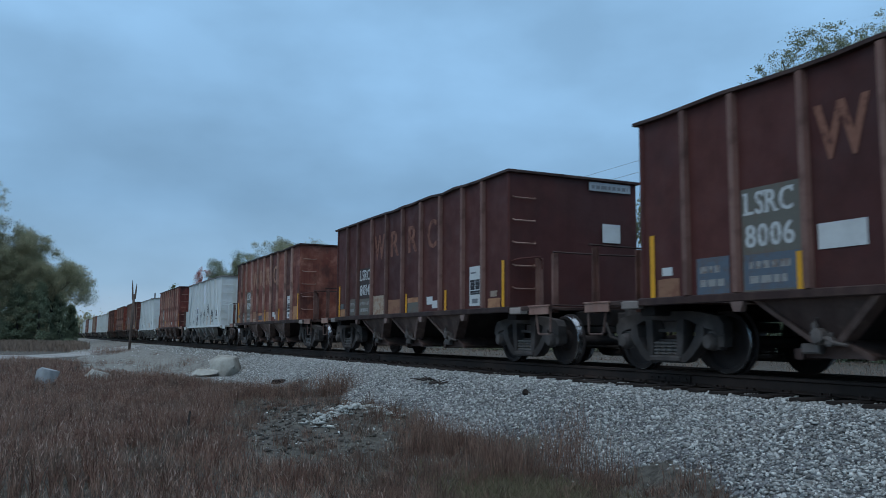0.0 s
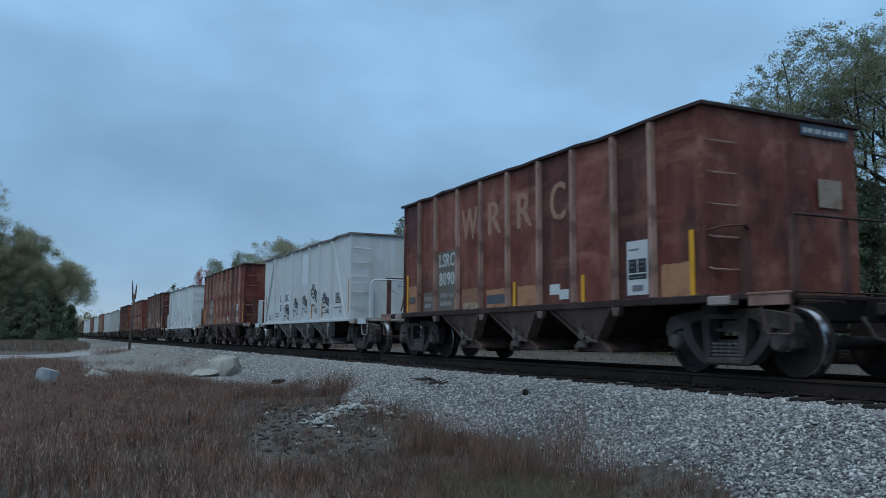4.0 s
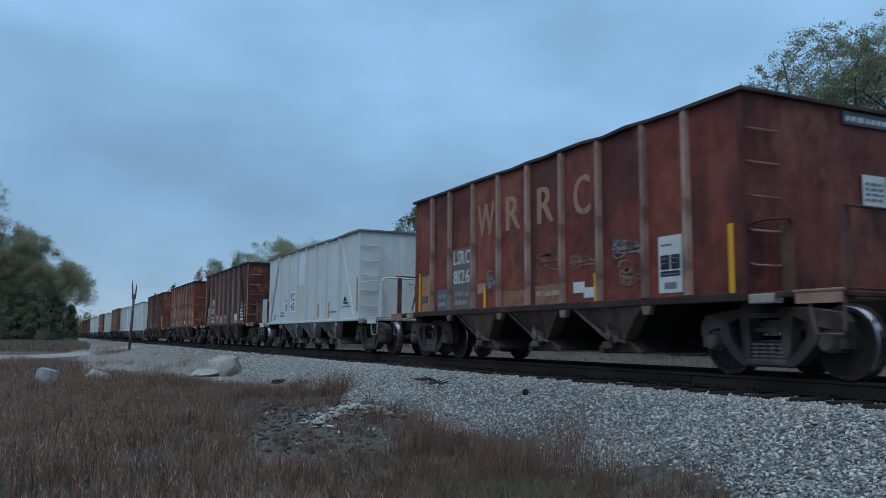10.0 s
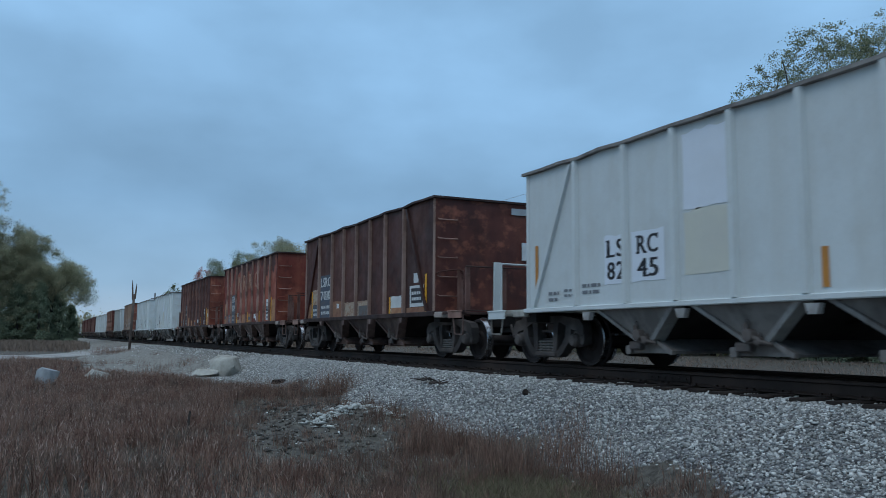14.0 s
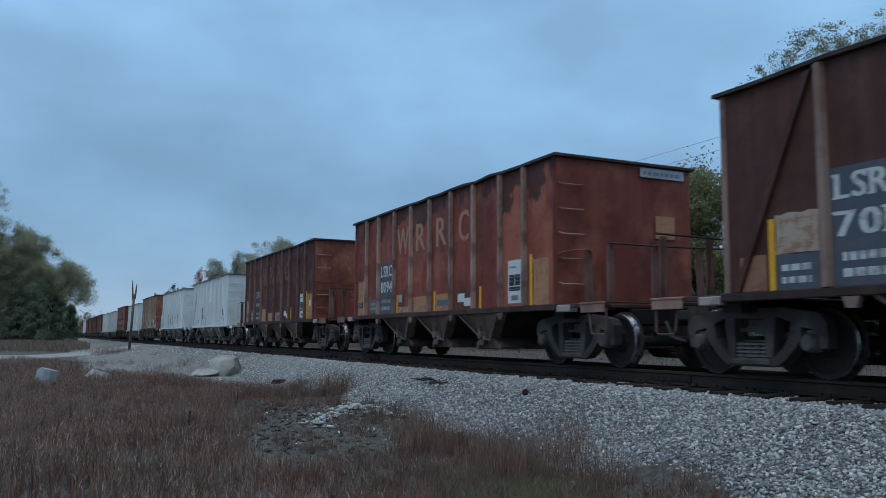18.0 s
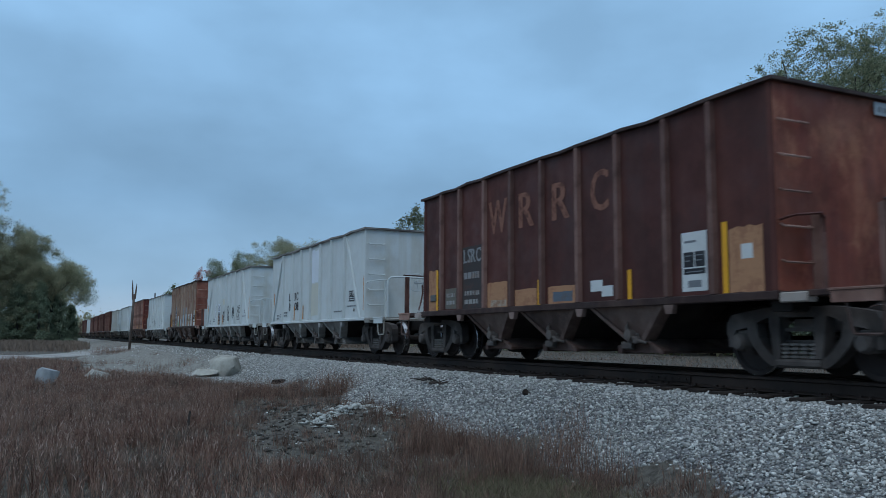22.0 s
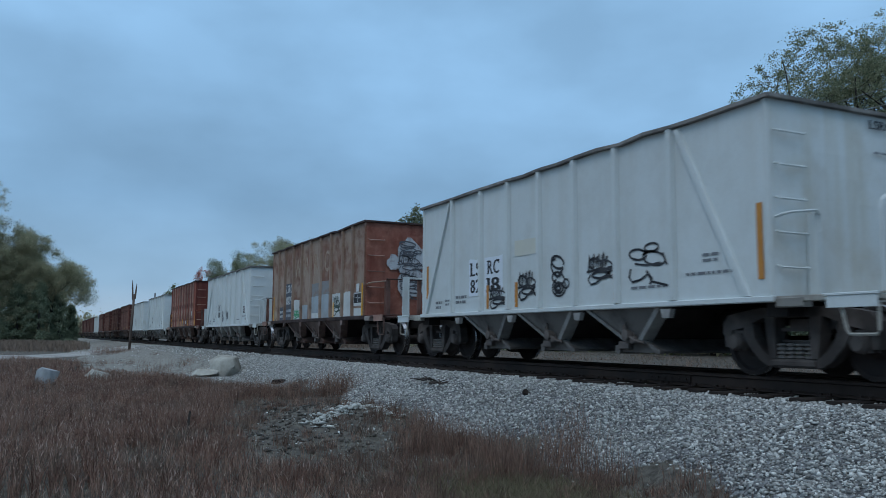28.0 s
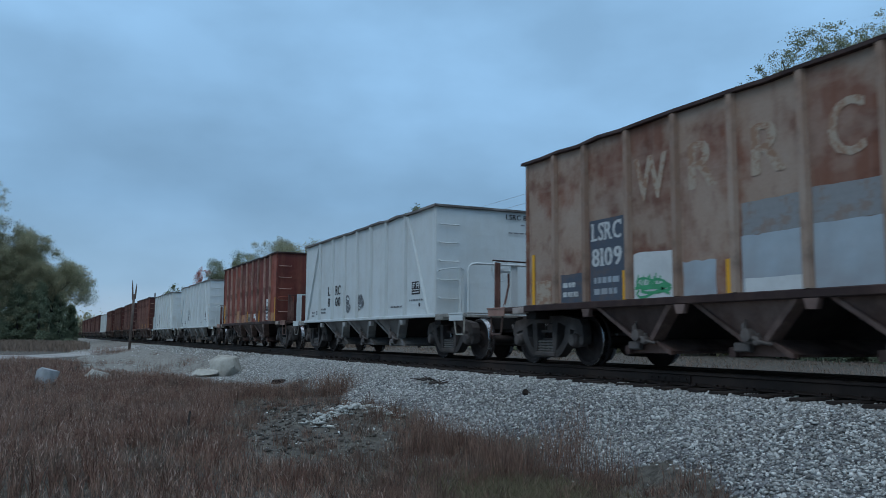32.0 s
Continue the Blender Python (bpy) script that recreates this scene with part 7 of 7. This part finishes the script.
    stick(c, "data_panel", 3.74, 1.68, 0.26, 0.22, M_LABEL)
    stick(c, "end_sign", 0, 2.20, 0.40, 0.40, M_LABEL, "white notice", end=4.915, y=0.72)
    stick(c, "end_number", 0, 3.22, 0.80, 0.15, M_BLUEPATCH, "blue-grey number panel", end=4.915, y=0.45)
    c = wagon(6, False, ORANGE, RIBB, HOPB, "orange-brown rusted open hopper wagon with faded lettering", 8, spots=((-4.13, 1.02, 0.86), (-1.89, 1.01, 0.44), (0.19, 1.0, 0.44), (2.26, 1.0, 0.44), (4.10, 1.0, 0.90)), end_paint=ENDRUST)
    mark_brown(c, "8094", M_CREAM2, patches=((-4.60, 1.01, 0.52, 0.91, M_TANPATCH), (-1.81, 1.03, 0.60, 0.13, M_CREAM), (-0.94, 1.0, 0.78, 0.36, M_TANPATCH), (0.26, 0.99, 0.68, 0.38, M_TANPATCH), (0.30, 1.12, 0.62, 0.12, M_BLUESTENCIL), (4.16, 1.02, 0.50, 0.80, M_TANPATCH)), panel=M_NAVY)
    stick(c, "stencil_square", -1.82, 1.27, 0.21, 0.18, M_BLUEPATCH, "small pale blue stencil square")
    small_block(c, -3.72, 1.06, 0.48, 0.34, M_BLUESTENCIL)
    stick(c, "end_sign", 0, 2.2, 0.42, 0.40, M_TANPATCH, "tan notice", end=4.915, y=0.62)
    c = wagon(7, False, DARK2, RIBD, HOPB, B_LABEL, 9, spots=strips("rib", "eighth") + ((-4.20, 1.02, 0.86), (4.08, 1.0, 0.90)), end_paint=ENDMIX, brake=True)
    mark_brown(c, "    ", patches=((-4.62, 1.01, 0.46, 0.88, M_TANPATCH), (-1.99, 1.0, 0.74, 0.48, M_TANPATCH), (-1.86, 1.03, 0.58, 0.12, M_CREAM), (-0.97, 1.0, 0.72, 0.31, M_TANPATCH), (0.10, 1.0, 0.78, 0.30, M_TANPATCH), (0.25, 1.05, 0.57, 0.16, M_BLUESTENCIL), (4.14, 1.02, 0.54, 0.80, M_TANPATCH)), panel=M_DARKPANEL, letters=M_HAZE)
    bars(c, -2.95, 1.56, 0.68, 0.25, M_HAZE, 1)
    small_block(c, -3.80, 1.04, 0.50, 0.42, M_OLIVE)
    stick(c, "stencil_square", 4.34, 1.42, 0.18, 0.18, M_LABEL, "small white stencil square", out=0.0062)
    stick(c, "end_sign", 0, 2.2, 0.42, 0.40, M_GREYTAN, "worn pale notice", end=4.915, y=0.62)
    c = wagon(8, True, WHITE, WHITE, HOPW, W_LABEL, 10, end_paint=WHITE2, spots=((-4.60, 1.28, 0.72), (-1.91, 1.01, 0.44), (-0.88, 1.01, 0.44), (1.93, 1.03, 0.42), (4.77, 1.16, 0.90)))
    mark_white(c, "8201", patch=False)
    stick(c, "paint_patch", 0.02, 2.12, 0.84, 1.02, M_PALER, "paler repainted patch")
    stick(c, "paint_patch", 0.02, 1.10, 0.84, 1.0, M_BEIGE, "beige repainted patch")
    c = wagon(9, True, WHITE, WHITE, HOPW, "pale grey open hopper wagon with black graffiti tags", 11, end_paint=WHITE2, spots=((-4.63, 1.28, 0.72), (-1.91, 1.0, 0.44), (-0.86, 1.0, 0.44), (0.92, 1.0, 0.42), (1.95, 1.0, 0.42), (4.70, 1.16, 0.90)))
    mark_white(c, "8218", block=False)
    bars(c, 3.75, 1.42, 0.36, 0.14, M_FAINT, 2)
    stick(c, "paint_patch", -0.92, 1.90, 0.70, 0.28, M_BEIGE, "beige repainted patch")
    for k, (x, z, w, h, hand) in enumerate(((-1.85, 0.98, 0.72, 0.46, 3), (-0.80, 1.10, 0.68, 0.54, 3), (0.23, 1.10, 0.56, 0.72, 2), (1.26, 1.26, 0.74, 0.50, 3), (2.28, 1.14, 0.90, 0.64, 1))):
        tag_paint(c, x, z, w, h, 21 + k, M_INK, hand=hand)
    c = wagon(10, False, TAN, RIBT, HOPB, "rust and pale primer hopper wagon with graffiti", 12, end_paint=MID, spots=strips("rear", "panel", "rib", "eighth", "front"))
    mark_brown(c, "8109", M_CREAM, mark=M_BLUEPATCH, panel=M_NAVY, data=False, plate=False, squares=False)
    for k, (x, z, w, h, m) in enumerate(((-4.58, 1.01, 0.46, 0.40, M_CREAM), (-3.82, 1.02, 0.62, 0.46, M_NAVY), (-1.98, 1.0, 0.84, 0.66, M_LABEL), (-0.98, 1.0, 0.84, 0.66, M_BLUEPATCH), (0.04, 1.0, 0.88, 0.70, M_BLUEPATCH), (0.06, 1.70, 0.86, 0.40, M_HAZE), (0.08, 1.0, 0.84, 0.18, M_LABEL), (1.08, 1.0, 0.86, 0.72, M_BLUEPATCH), (1.08, 1.72, 0.86, 0.40, M_HAZE), (2.12, 1.0, 0.84, 0.70, M_LABEL), (3.14, 1.0, 0.68, 0.70, M_LABEL), (4.0, 1.0, 0.58, 0.22, M_LABEL), (4.16, 1.66, 0.24, 0.22, M_LABEL))):
        stick(c, "paint_patch", x, z, w, h, m, out=0.0042 + 0.00025 * k)
    bars(c, -3.76, 1.08, 0.44, 0.30, M_LETTER, 2)
    stick(c, "data_panel", 3.98, 1.28, 0.60, 0.36, M_LABEL, "white data panel", out=0.0076)
    stick(c, "data_block", 4.01, 1.36, 0.54, 0.25, M_INK, "black printed data block", out=0.0084)
    for x, z, w, h in ((4.06, 1.50, 0.02, 0.09), (4.14, 1.50, 0.10, 0.02), (4.28, 1.38, 0.02, 0.20), (4.36, 1.48, 0.12, 0.02)):
        stick(c, "data_cell", x, z, w, h, M_LABEL, out=0.0092)
    tag_paint(c, -1.96, 1.02, 0.78, 0.34, 43, M_GREENTAG, hand=3)
    tag_paint(c, 2.20, 1.04, 0.70, 0.62, 44, M_DARKGREEN, hand=3)
    stick(c, "end_sign", 0, 2.48, 0.42, 0.34, M_LABEL, "white notice", end=4.915, y=0.58)
    for k, (y, z, w, h) in enumerate(((-0.62, 2.10, 0.92, 1.00), (-0.58, 1.40, 0.84, 1.05), (-0.86, 2.20, 0.36, 0.46))):
        ob = part("graffiti", ("blob", k), lambda: blob_geo(w, h, 60 + k), M_SILVER, c, "silver sprayed graffiti letters")
        ob.location, ob.rotation_euler = (4.912 + 0.003 * k, y, z), (0, 0, radians(90))
    for k, (y, z, w, h, hand) in enumerate(((-0.55, 2.60, 0.72, 0.42, 2), (-0.56, 2.12, 0.78, 0.62, 3), (-0.50, 1.72, 0.70, 0.50, 3), (-0.46, 1.42, 0.62, 0.40, 1))):
        tag_paint(c, 0, z, w, h, 46 + k, M_TAGGREY, end=4.925 + 0.0004 * k, y=y, hand=hand, thick=0.7)
    white = {11, 13, 14, 19}
    # mostly dark paints: tree shade and dusk haze on the far wagons, as colour
    cycle = (DARK2, DARK, DARK2, RED, DARK, DARK2)
    for i in range(11, 32):
        if i in white:
            c = wagon(i, True, WHITE if i % 2 else WHITE2, WHITE, HOPW, W_LABEL, i, spots=((-4.6, 1.28, 0.72), (0.84, 1.0, 0.46), (1.95, 1.0, 0.50), (4.7, 1.16, 0.90)) if i != 11 else ((0.84, 1.0, 0.46), (1.95, 1.0, 0.50)))
            mark_white(c, "8200", patch=False)
            if i == 11:
                tag_paint(c, -1.0, 1.10, 0.40, 0.50, 51, M_FAINT, hand=2)
                tag_paint(c, 0.0, 1.15, 0.45, 0.45, 52, M_FAINT, hand=3)
        else:
            c = wagon(i, False, BRIGHT if i == 12 else cycle[i % 6], RIBB if i == 12 else RIBD, HOPB, SMALL, i, end_paint=ENDRED if i == 12 else DARK2)
            mark_brown(c, "", patches=low_patches(i))


build_train()


# slack in the couplings, by wagon
SHIFT = {-1: -0.12, 0: -0.05, 1: -0.17, 2: -0.19, 3: -0.08, 4: -0.06, 5: -0.10, 6: -0.08, 7: -0.11, 8: -0.10, 9: -0.07, 10: 0.0, 11: 0.03, 12: 0.0}


def train_x(i, t):
    """Where the middle of wagon i stands at t seconds: steady running, easing off slightly."""
    s = t - 16.0
    return 55.74 - 13.482 * i + SHIFT.get(i, 0.0) + 4.5346 * s - 0.0032 * s * s


def motions():
    times = [2.0 * k for k in range(17)]
    for i, car in WAGONS:
        walk(car, [(t, Matrix.Translation((train_x(i, t), CY, 0))) for t in times])
    steps = [k * 4 / 30 for k in range(240)] + [32.0]
    turn = [Matrix.Rotation(train_x(0, t) / 0.425, 4, "Y") for t in steps]
    for w in WHEELS:
        at = Matrix.Translation(w.location)
        walk(w, [(t, at @ m) for t, m in zip(steps, turn)])


motions()
